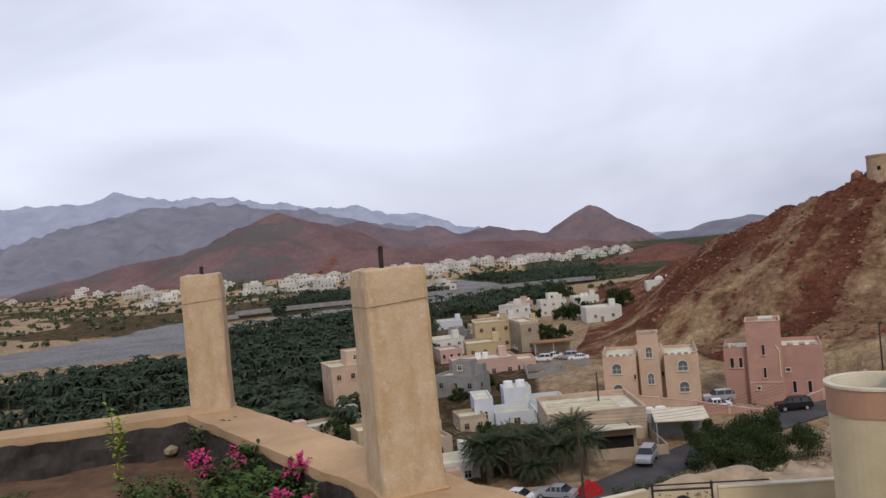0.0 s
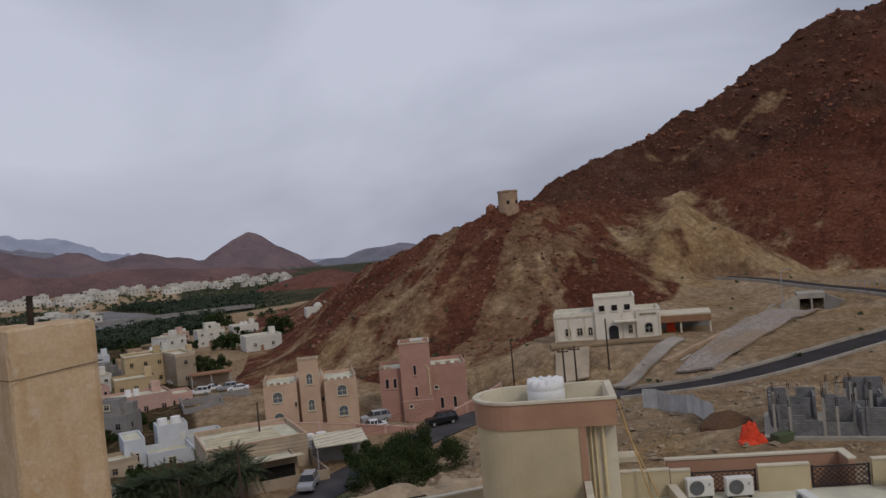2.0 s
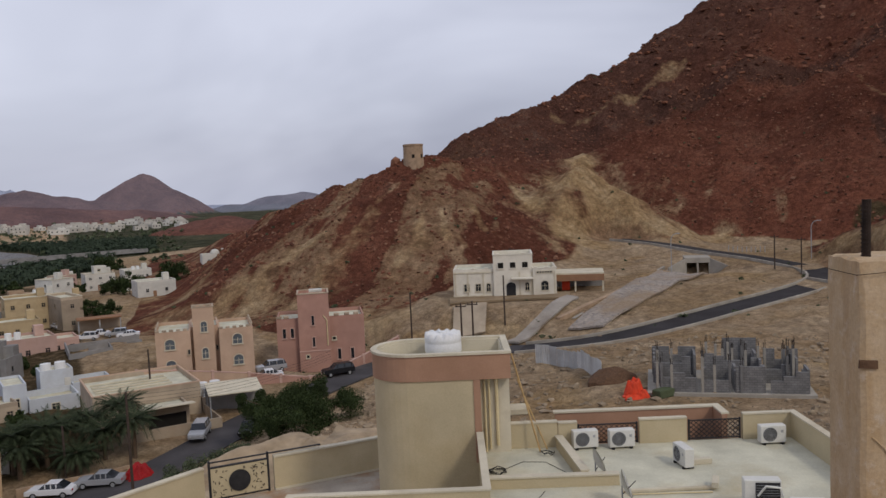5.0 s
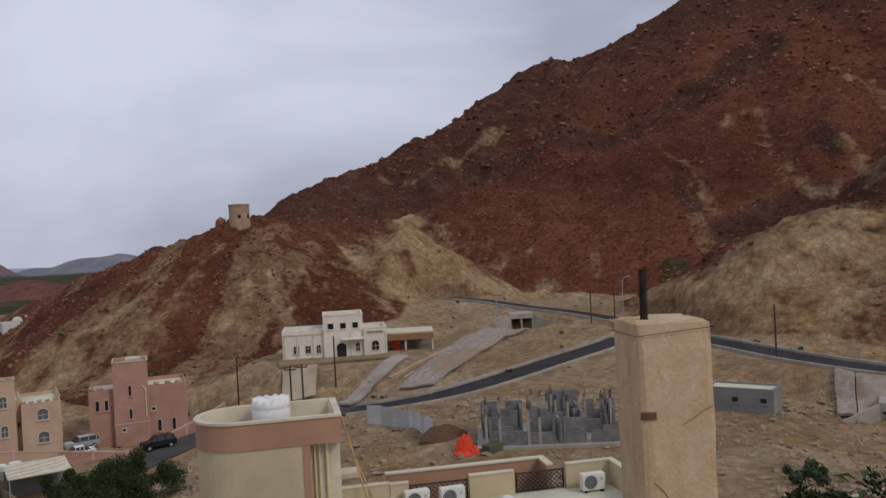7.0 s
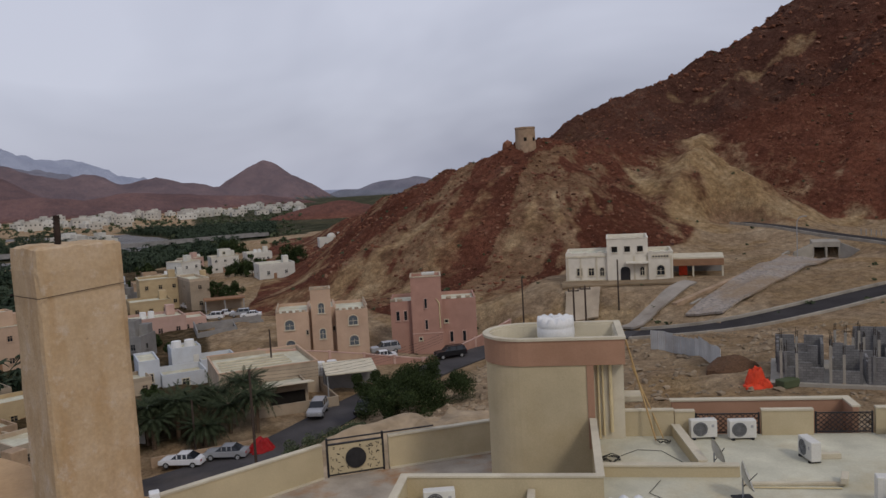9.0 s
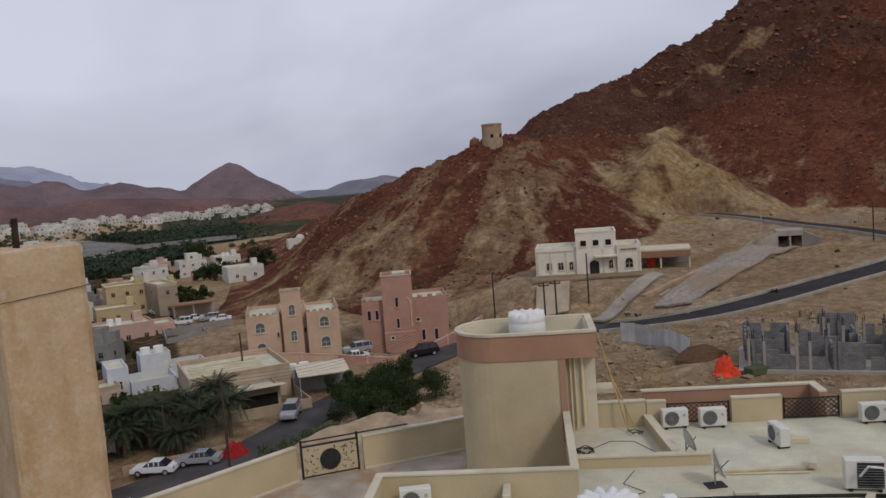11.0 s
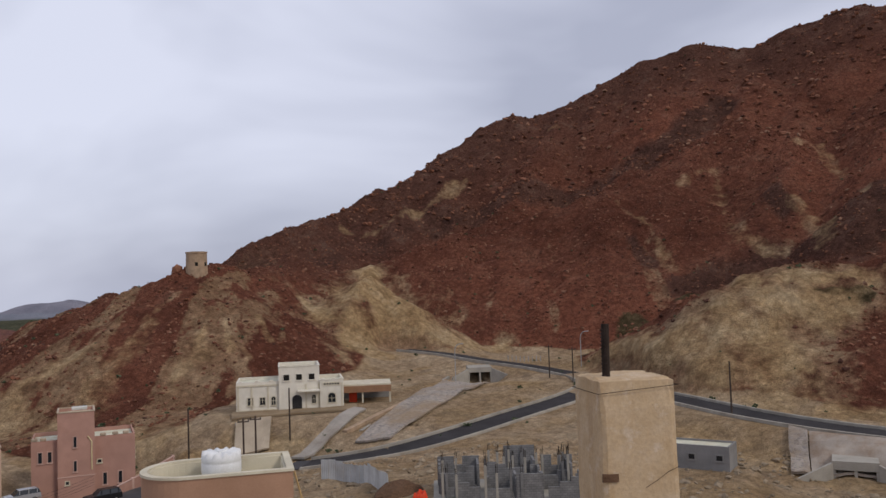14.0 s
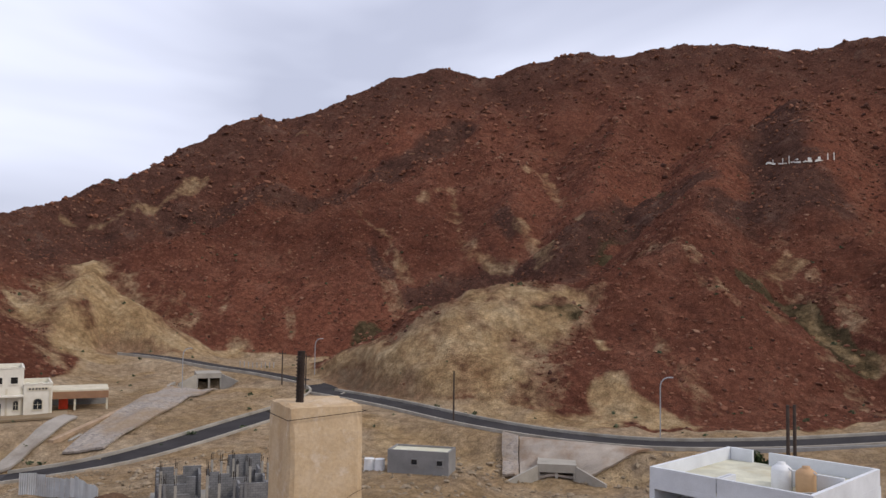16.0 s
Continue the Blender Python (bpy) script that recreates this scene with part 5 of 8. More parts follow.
# ---- the walled yard of the neighbour ----
YZ = -9.5
tagged(part("yard_floor", prism([(-4.5, 18.0), (9.5, 17.0), (14.6, 22.0), (14.4, 29.2), (9.85, 29.75), (7.4, 30.1), (-3.2, 26.5)], YZ - 0.4, YZ), YARD), "stained grey concrete yard", "yard floor", kind="structure")
ywall = thing("yard_wall", pose(0, 0, YZ), "cream rendered yard wall with white coping", "wall", kind="structure")
for pts in ([(-9.5, 24.4), (-3.3, 26.6), (7.32, 30.15)], [(9.9, 29.82), (14.4, 29.3), (16.2, 27.2)]):
    part("wall", run_wall(bmesh.new(), pts, 0.18, -1.5, 1.26), CREAM, ywall)
    part("coping", run_wall(bmesh.new(), pts, 0.26, 1.262, 1.33), CREAM_TRIM, ywall)
    part("plinth", run_wall(bmesh.new(), pts, 0.30, 0.0, 0.07), CREAM_TRIM, ywall)
post = part("post", box((-0.16, -0.2, -0.3), (0.16, 0.2, 1.5), 0.02), PLASTIC, ywall, "white painted gate post")
post.location = (1.2, 28.0, 0)


def ornament_panel():
    a, b = Vector((7.5, 30.15)), Vector((9.75, 29.85))
    d = b - a
    ob = thing("gate_panel", Matrix.Translation((a.x, a.y, YZ)) @ pose(0, 0, 0, 0, 0, math.degrees(math.atan2(d.y, d.x))), "cream panel with dark iron frame and round sun ornament", "gate")
    w = d.length
    part("panel", box((0.1, -0.05, 0.1), (w - 0.1, 0.05, 1.22)), CREAM, ob)
    for lo, hi in (((0.02, -0.06, 0.0), (0.098, 0.06, 1.5)), ((w - 0.098, -0.06, 0.0), (w - 0.02, 0.06, 1.5)), ((0.1, -0.06, 0.04), (w - 0.1, 0.06, 0.098)), ((0.1, -0.06, 1.222), (w - 0.1, 0.06, 1.27)), ((0.1, -0.04, 1.42), (w + 2.0, 0.04, 1.46))):
        part("frame_bar", box(lo, hi), DARK, ob)
    part("sun_disc", tube((w / 2, -0.10, 0.64), (w / 2, -0.03, 0.64), 0.40, 0.40, 28), DARK, ob, "dark round sun ornament")
    rng = random.Random(5)
    sc = bmesh.new()
    for k in range(90):
        x, z = rng.uniform(0.16, w - 0.16), rng.uniform(0.16, 1.16)
        if math.hypot(x - w / 2, z - 0.64) > 0.46:
            q = rng.uniform(0, 6.28)
            add_tube(sc, (x, -0.07, z), (x + 0.08 * math.cos(q), -0.07, z + 0.08 * math.sin(q)), 0.012, 0.012, 4)
    part("scrollwork", sc, DARK, ob, "yellow and dark iron scrollwork")["kind"] = "stuff"


ornament_panel()


# ---- village houses ----
def window(parent, x, y, z, w, h, turn=0, arch=False, bars=True, frame_mat=None, pane_mat=None):
    """A framed window on a wall: frame proud of the render, dark glass set back in it."""
    fm = frame_mat or CREAM_TRIM
    win = part("window", bmesh_frame(w, h, arch), fm, parent)
    win.matrix_basis = pose(x, y, z, 0, 0, turn)
    g = bmesh.new()
    add_box(g, (-w / 2 + 0.05, -0.035, 0.05), (w / 2 - 0.05, -0.012, h - 0.05))
    if arch:
        add_arch(g, w / 2 - 0.05, h - 0.05, -0.035, -0.012)
    pane = part("pane", g, pane_mat or GLASS, win)
    if bars and w > 0.7:
        b = bmesh.new()
        add_box(b, (-0.03, -0.06, 0.05), (0.03, -0.036, h - 0.03))
        add_box(b, (-w / 2 + 0.05, -0.06, h * 0.62), (w / 2 - 0.05, -0.036, h * 0.62 + 0.05))
        part("mullion", b, fm, win)
    return win


def add_arch(bm, r, z, y0, y1, n=10):
    pts = [(r * math.cos(math.pi * k / n), z + r * 0.8 * math.sin(math.pi * k / n)) for k in range(n + 1)]
    a, b = [bm.verts.new((x, y0, q)) for x, q in pts], [bm.verts.new((x, y1, q)) for x, q in pts]
    bm.faces.new(a)
    bm.faces.new(b[::-1])
    for k in range(n):
        bm.faces.new((a[k], b[k], b[k + 1], a[k + 1]))
    bm.faces.new((a[n], b[n], b[0], a[0]))
    bmesh.ops.recalc_face_normals(bm, faces=bm.faces)


def bmesh_frame(w, h, arch):
    bm = bmesh.new()
    t = 0.07
    add_box(bm, (-w / 2 - t, -0.10, -t), (-w / 2 + 0.04, 0.02, h))
    add_box(bm, (w / 2 - 0.04, -0.10, -t), (w / 2 + t, 0.02, h))
    add_box(bm, (-w / 2 - t - 0.06, -0.16, -t - 0.06), (w / 2 + t + 0.06, 0.02, 0.03))
    if arch:
        n, r0, r1 = 10, w / 2 - 0.03, w / 2 + t
        for k in range(n):
            a0, a1 = math.pi * k / n, math.pi * (k + 1) / n
            q = [(r * math.cos(a), h + r * 0.8 * math.sin(a)) for a in (a0, a1) for r in (r0, r1)]
            v = [bm.verts.new((x, y, z)) for y in (-0.10, 0.02) for x, z in q]
            for f in ((0, 1, 3, 2), (4, 6, 7, 5), (1, 5, 7, 3), (0, 2, 6, 4)):
                bm.faces.new([v[i] for i in f])
        bmesh.ops.recalc_face_normals(bm, faces=bm.faces)
    else:
        add_box(bm, (-w / 2 - t, -0.10, h - 0.04), (w / 2 + t, 0.02, h + t))
    return bm


def block(parent, x0, x1, y0, y1, z0, z1, mat, par=0.5, coping=None, roof_mat=None):
    """A storey block with a sunk flat roof inside its parapet."""
    part("wall", box((x0, y0, z0), (x1, y1, z1 - par)), mat, parent)
    o, i = [(x0, y0), (x1, y0), (x1, y1), (x0, y1)], [(x0 + 0.2, y0 + 0.2), (x1 - 0.2, y0 + 0.2), (x1 - 0.2, y1 - 0.2), (x0 + 0.2, y1 - 0.2)]
    part("parapet", ring_prism(o, i, z1 - par + 0.002, z1), mat, parent)
    part("roof", box((x0 + 0.2, y0 + 0.2, z1 - par - 0.02), (x1 - 0.2, y1 - 0.2, z1 - par + 0.06)), roof_mat or ROOF_SCREED, parent)
    if coping:
        o2 = [(x0 - 0.08, y0 - 0.08), (x1 + 0.08, y0 - 0.08), (x1 + 0.08, y1 + 0.08), (x0 - 0.08, y1 + 0.08)]
        i2 = [(x0 + 0.16, y0 + 0.16), (x1 - 0.16, y0 + 0.16), (x1 - 0.16, y1 - 0.16), (x0 + 0.16, y1 - 0.16)]
        part("coping", ring_prism(o2, i2, z1 + 0.002, z1 + 0.14), coping, parent)


def wavy_parapet(parent, x0, x1, y, z, mat):
    n = max(3, int((x1 - x0) / 0.8))
    for k in range(n):
        a, b = x0 + (x1 - x0) * k / n, x0 + (x1 - x0) * (k + 0.62) / n
        part("crest_stone", box((a, y - 0.12, z), (b, y + 0.12, z + 0.32), 0.08), mat, parent)


def house_at(bearing, away, z, label, turn=0.0, group=""):
    return thing("house", Matrix.Translation(at(bearing, away, z)) @ pose(0, 0, 0, 0, 0, -bearing + turn), label, "house", group)


def peach_house():
    h = house_at(14.65, 121, -23.8, "two-storey peach house with arched windows and a taller middle bay")
    block(h, -6.6, -1.9, -1.0, 9, 0, 7.0, PEACH)
    block(h, 2.0, 6.7, -1.0, 9, 0, 6.8, PEACH)
    block(h, -1.88, 1.98, 0.6, 9, 0, 7.2, PEACH)
    block(h, -1.5, 1.4, -0.4, 2.6, 0, 10.0, PEACH, 0.6, SAND)
    for a, b, z in ((-6.6, -1.9, 7.0), (2.0, 6.7, 6.8), (-1.5, 1.4, 10.14)):
        wavy_parapet(h, a, b, -0.85 if z < 9 else -0.25, z, SAND)
    for s in (-6.55, 6.65):
        for k in range(8):
            part("crest_stone", box((s - 0.12, -0.3 + k * 1.15, 7.0), (s + 0.12, 0.4 + k * 1.15, 7.3), 0.08), SAND, h)
    for x, z in ((-4.7, 1.5), (-4.7, 4.5), (4.5, 1.5), (4.5, 4.5)):
        window(h, x, -1.0, z, 1.35, 0.95, 0, True, True, CREAM_TRIM, PALEGLASS)
    for z in (2.7, 6.5):
        window(h, 0.0, -0.4, z, 0.9, 1.2, 0, True, True, CREAM_TRIM, PALEGLASS)
    for x in (-2.2, 1.7):
        window(h, x, 0.6 if abs(x) < 1.9 else -1.0, 3.6, 0.35, 0.7, 0, False, False, SAND)
    for z in (1.6, 4.6):
        window(h, 6.7, 2.5, z, 0.8, 1.1, 90, True, True, CREAM_TRIM, PALEGLASS)
        window(h, 6.7, 6.2, z, 0.8, 1.1, 90, True, True, CREAM_TRIM, PALEGLASS)


def pink_house():
    h = house_at(22.5, 126, -25.6, "tall pink house with narrow windows and a raised stair tower")
    block(h, -6.7, 6.6, 0.4, 9, 0, 8.3, PINK, 0.6)
    block(h, -3.4, 1.3, -0.6, 5, 0, 12.0, PINK, 0.5, SAND)
    for x in (-5.6, -4.4):
        window(h, x, 0.4, 5.3, 0.55, 1.5, 0, False, True, ROSE)
    for z in (3.9, 7.2):
        window(h, -1.2, -0.6, z, 0.45, 1.5, 0, False, False, ROSE)
    for x in (2.6, 4.6):
        window(h, x, 0.4, 1.5, 0.55, 1.7, 0, False, True, ROSE)
    window(h, 1.9, 0.4, 4.6, 0.6, 0.5, 0, False, False)
    window(h, -2.2, -0.6, 2.2, 0.5, 0.5, 0, False, False)
    for y in (2.2, 5.6):
        window(h, 6.6, y, 4.6, 0.8, 1.6, 90)
    for x in (-6.3, -5.2, 2.4, 4.0, 5.4):
        part("crest_stone", box((x - 0.4, 0.3, 8.3), (x + 0.4, 0.6, 8.75), 0.1), SAND, h)
    part("roof_box", box((-1.6, 0.6, 12.15), (0.4, 2.4, 12.5), 0.05), WHITE, h)
    part("down_pipe", add_pipe(bmesh.new(), [(0.9, -0.68, 4.0), (0.9, -0.68, 7.9), (0.4, -0.68, 8.6)], 0.09, 6), PIPE, h)
    part("string_course", box((-3.45, -0.68, 3.2), (1.35, -0.605, 3.35)), ROSE, h)


def compound_walls():
    w = thing("compound_wall", pose(0, 0, 0), "pink rendered compound wall along the street", "wall", kind="structure")
    line = [(10.2, 116, -21.0), (12.6, 116, -21.5), (15.0, 116, -22.2), (17.4, 116, -22.9), (19.5, 116, -23.6), (21.5, 116, -24.2), (22.6, 117, -24.1), (24.1, 120, -23.5), (25.3, 123, -23.1), (26.6, 127, -22.6), (27.8, 131, -22.0)]
    for (a, da, za), (b, db, zb) in zip(line, line[1:]):
        if a == 22.6:
            continue
        mat = PEACH if b < 19 else PINK
        part("wall", run_wall(bmesh.new(), [at(a, da), at(b, db)], 0.25, -29, lambda k: (za, zb)[k]), mat, w)
        part("coping", run_wall(bmesh.new(), [at(a, da), at(b, db)], 0.36, lambda k: (za, zb)[k] + 0.002, lambda k: (za, zb)[k] + 0.11), ROSE, w)
    for a, da, za in line:
        q = at(a, da)
        part("wall_post", box((q.x - 0.2, q.y - 0.2, za - 4), (q.x + 0.2, q.y + 0.2, za + 0.25), 0.03), ROSE, w)
    part("gate", run_wall(bmesh.new(), [at(22.65, 117.1), at(24.05, 119.9)], 0.1, -26.6, -24.0), DARK, w, "dark metal gate")
    for k in range(5):
        c = part("arch_opening", tube((0, -0.16, 0), (0, 0.16, 0), 0.42, 0.42, 12), VOID, w)
        c.matrix_world = Matrix.Translation(at(24.5 + k * 0.45, 121.0 + k * 1.6, -24.4 + k * 0.15)) @ pose(0, 0, 0, 0, 0, 30)


def white_institute():
    h = house_at(35.5, 142, -17.9, "long white public building with arched door and square upper windows")
    block(h, -8.9, -1.9, 0.0, 9, 0, 5.1, CREAMWHITE, 0.5)
    block(h, -1.88, 4.9, -0.5, 8, 0, 7.4, CREAMWHITE, 0.6, CREAMWHITE)
    block(h, 4.92, 8.9, -0.9, 8, 0, 4.9, CREAMWHITE, 0.5, CREAMWHITE)
    part("porch", box((1.2, -2.0, 3.2), (4.9, -0.52, 3.5), 0.04), CREAMWHITE, h)
    part("sign_board", box((5.4, -1.0, 4.0), (8.4, -0.905, 4.55)), CREAM_TRIM, h)
    for k in range(6):
        part("sign_mark", box((5.6 + k * 0.45, -1.02, 4.15), (5.9 + k * 0.45, -1.002, 4.4)), DARK, h)
    for x in (-0.6, 1.5, 3.6):
        window(h, x, -0.5, 5.1, 1.05, 1.05, 0, False, False, CREAMWHITE, VOID)
    for x in (-6.6, -4.6):
        window(h, x, 0.0, 1.2, 0.95, 1.3, 0, False)
    window(h, -2.8, 0.0, 1.1, 0.75, 1.2, 0, True)
    window(h, 6.9, -0.9, 1.1, 1.3, 1.2, 0, True)
    window(h, 3.9, -0.5, 1.1, 0.75, 1.2, 0, True)
    d = bmesh.new()
    add_box(d, (0.3, -0.58, 0.0), (1.9, -0.45, 2.0))
    door = part("door", d, DARK, h, "dark arched doorway")
    a = bmesh.new()
    add_arch(a, 0.8, 2.0, -0.58, -0.45)
    o = part("door_arch", a, DARK, h)
    o.location = (1.1, 0, 0)
    for y in (2.0, 5.0):
        window(h, -8.9, y, 1.3, 1.1, 1.4, -90)
    for k, x in enumerate((-8.6, -6.4, -3.7, 2.6, 4.7, 8.6)):
        part("pilaster", box((x - 0.14, -0.10 if x < -2 else -1.0 if x > 5 else -0.6, 0), (x + 0.14, 0.1, 4.4)), CREAM_TRIM, h)
    part("string_course", box((-8.95, -0.12, 4.35), (-1.9, -0.003, 4.6)), CREAM_TRIM, h)
    part("plinth", box((-9.0, -0.14, -0.4), (-1.9, -0.004, 0.5)), CREAM_TRIM, h)
    for x in (-8.2, -5.5, -3.1, -1.2, 1.1, 3.4, 5.4, 7.2, 8.5):
        z = 5.1 if x < -1.9 else 7.54 if x < 4.9 else 5.04
        y = 0.1 if x < -1.9 else -0.4 if x < 4.9 else -0.8
        part("crest_stone", box((x - 0.35, y - 0.1, z + 0.002), (x + 0.35, y + 0.15, z + 0.22), 0.06), CREAMWHITE, h)
    sh = house_at(40.65, 147, -17.6, "low open shelter with a flat brown-fronted roof beside the white building")
    part("roof", box((-4.3, -1.5, 2.9), (4.4, 6, 3.15)), CREAM_TRIM, sh)
    part("fascia", box((-4.32, -1.6, 1.75), (4.4, -1.45, 2.9)), BROWNBAND, sh)
    part("wall", box((-4.3, 5.8, -0.3), (4.4, 6.0, 2.9)), GREYWALL, sh)
    for x in (-4.2, -0.6, 4.2):
        part("post", box((x - 0.15, -1.4, -0.5), (x + 0.15, -1.1, 1.8)), CREAM_TRIM, sh)
    part("side_panel", box((-3.0, 0.5, -0.2), (-1.6, 0.7, 1.7)), ORANGE, sh)


peach_house()
pink_house()
compound_walls()
white_institute()


def plain_house(bearing, away, z, w, dep, h, mat, label, turn=0.0, cols=3, floors=1, extra=None, sides=True):
    ob = house_at(bearing, away, z, label, turn, "village houses")
    block(ob, -w / 2, w / 2, 0, dep, -2.5, h, mat, 0.55, None if h < 5 else CREAM_TRIM)
    fh = h / floors
    for f in range(floors):
        for k in range(cols):
            x = -w / 2 + w * (k + 0.5) / cols
            window(ob, x, 0, f * fh + fh * 0.34, min(0.85, w / cols * 0.36), min(1.0, fh * 0.3), 0, False, True, mat)
        if sides:
            window(ob, w / 2, dep * 0.35, f * fh + fh * 0.34, 0.7, 0.9, 90, False, True, mat)
            window(ob, -w / 2, dep * 0.4, f * fh + fh * 0.34, 0.7, 0.9, -90, False, True, mat)
    if w > 5.5:
        part("door", box((-w * 0.06 - 0.45, -0.04, -0.3), (-w * 0.06 + 0.45, 0.02, 1.9)), BROWNBAND, ob)
        part("stair_head", box((w * 0.3 - 0.2, dep * 0.6, h - 0.5), (w * 0.3 + 1.4, dep * 0.6 + 1.8, h + 1.5), 0.04), mat, ob)
    if extra == "penthouse":
        block(ob, -w * 0.15, w * 0.28, dep * 0.35, dep * 0.85, h - 0.5, h + 2.3, mat, 0.4)
        window(ob, 0.2, dep * 0.35, h + 0.6, 0.9, 0.9)
    if extra == "tanks":
        for x in (-0.9, 0.6):
            part("roof_tank", tube((x, dep * 0.4, h - 0.5), (x, dep * 0.4, h + 0.9), 0.6, 0.58, 16), PLASTIC, ob)
    if extra == "dome":
        d = bmesh.new()
        bmesh.ops.create_uvsphere(d, u_segments=18, v_segments=10, radius=1.6)
        o = part("dome", d, WHITE, ob, smooth=True)
        o.location = (0, dep * 0.4, h)
    return ob


HOUSES = [
    (-5.4, 156, -27.2, 10.8, 9, 7.6, PEACH, "sand-coloured two-storey house beside the palm grove", 14, 4, 2, "penthouse"),
    (3.4, 163, -26.6, 13, 8, 4.7, ROSE, "low rose-coloured house with white parapet", 8, 4, 1, "tanks"),
    (6.1, 168, -26.6, 5, 7, 3.4, ROSE, "low rose-coloured annexe with flat roof", 8, 2, 1, None),
    (4.2, 209, -26.6, 9.5, 9, 7.4, OCHRE, "tall ochre village house with flat roof", 6, 3, 2, None),
    (3.5, 194, -26.6, 9, 8, 4.2, OCHRE, "low ochre house with flat roof", 6, 3, 1, None),
    (6.7, 200, -26.6, 4.6, 12, 7.6, SAND, "long pale sand-coloured house on the lane", 16, 1, 2, None),
    (8.5, 284, -26.4, 9, 8, 5.4, WHITE, "white two-storey house with flat roof", 10, 3, 2, "penthouse"),
    (11.9, 233, -24.4, 10, 8, 4.6, WHITE, "white flat-roofed house at the slope foot", 12, 2, 1, None),
    (10.3, 262, -25.4, 5, 5, 2.6, WHITE, "small white house beside the dark trees", 12, 1, 1, None),
    (-7.2, 124, -27.0, 9.5, 5, 3.4, SAND, "long low sand-coloured house with flat roof", 16, 3, 1, None),
    (-10.4, 114, -26.8, 7, 6, 3.6, ROSE, "low rose-coloured house with flat roof", 18, 2, 1, None),
    (-9.1, 117, -26.8, 2.6, 4, 3.5, WHITE, "narrow white outhouse with flat roof", 20, 1, 1, None),
    (-6.4, 104, -26.4, 5.5, 4, 2.6, MUD, "crumbling mud and stone house", 22, 2, 1, None),
    (-4.4, 112, -26.8, 6, 5, 4.2, OCHRE, "ochre house with flat roof among the old walls", 14, 2, 1, None),
    (2.2, 118, -26.4, 4, 5, 3.0, SAND, "small sand-coloured house with flat roof", 12, 2, 1, None),
    (15.8, 288, -21.4, 9, 8, 4.0, WHITE, "white domed house high on the slope", 6, 2, 1, "dome"),
    (17.4, 300, -20.4, 7, 8, 3.4, WHITE, "small white house on the slope", 6, 2, 1, None),
    (1.2, 262, -27.4, 8, 8, 4.4, BLUEWHITE, "blue-white flat-roofed house in the village", 4, 3, 1, None),
    (1.0, 205, -27.2, 8, 8, 5.0, WHITE, "white two-storey house with flat roof", 12, 3, 2, None),
    (6.2, 300, -27.2, 9, 8, 4.6, WHITE, "white flat-roofed house in the village", 4, 3, 1, None),
    (10.8, 300, -26, 9, 8, 4.4, WHITE, "white flat-roofed house in the village", 12, 3, 1, "tanks"),
    (-3.2, 96, -26.6, 8, 6, 3.0, SAND, "low sand-coloured house with flat roof", 26, 3, 1, None),
    (-1.2, 104, -26.4, 7, 6, 3.4, SAND, "low sand-coloured house with flat roof", 18, 2, 1, "tanks"),
    (-5.4, 84, -26.6, 7, 6, 2.6, MUD, "old mud-walled house with flat roof", 30, 2, 1, None),
    (-3.4, 78, -26.4, 5, 5, 2.4, MUD, "small weathered mud outhouse with flat roof", 22, 1, 1, None),
    (-0.6, 84, -26.8, 6, 5, 2.6, MUD, "old mud-walled house with flat roof", 12, 2, 1, None),
    (-8.6, 88, -26.8, 7, 6, 2.8, SAND, "low sand-coloured house with flat roof", 34, 2, 1, None),
    (0.6, 94, -26.6, 6, 5, 3.0, WHITE, "small white flat-roofed house", 12, 2, 1, None),
    (-6.8, 101, -27.0, 6, 6, 2.8, SAND, "low sand-coloured house with flat roof", 24, 2, 1, None),
]
for b, d, z, w, dep, h, mat, label, turn, cols, floors, extra in HOUSES:
    plain_house(b, d, z, w, dep, h, mat, label, turn, cols, floors, extra)


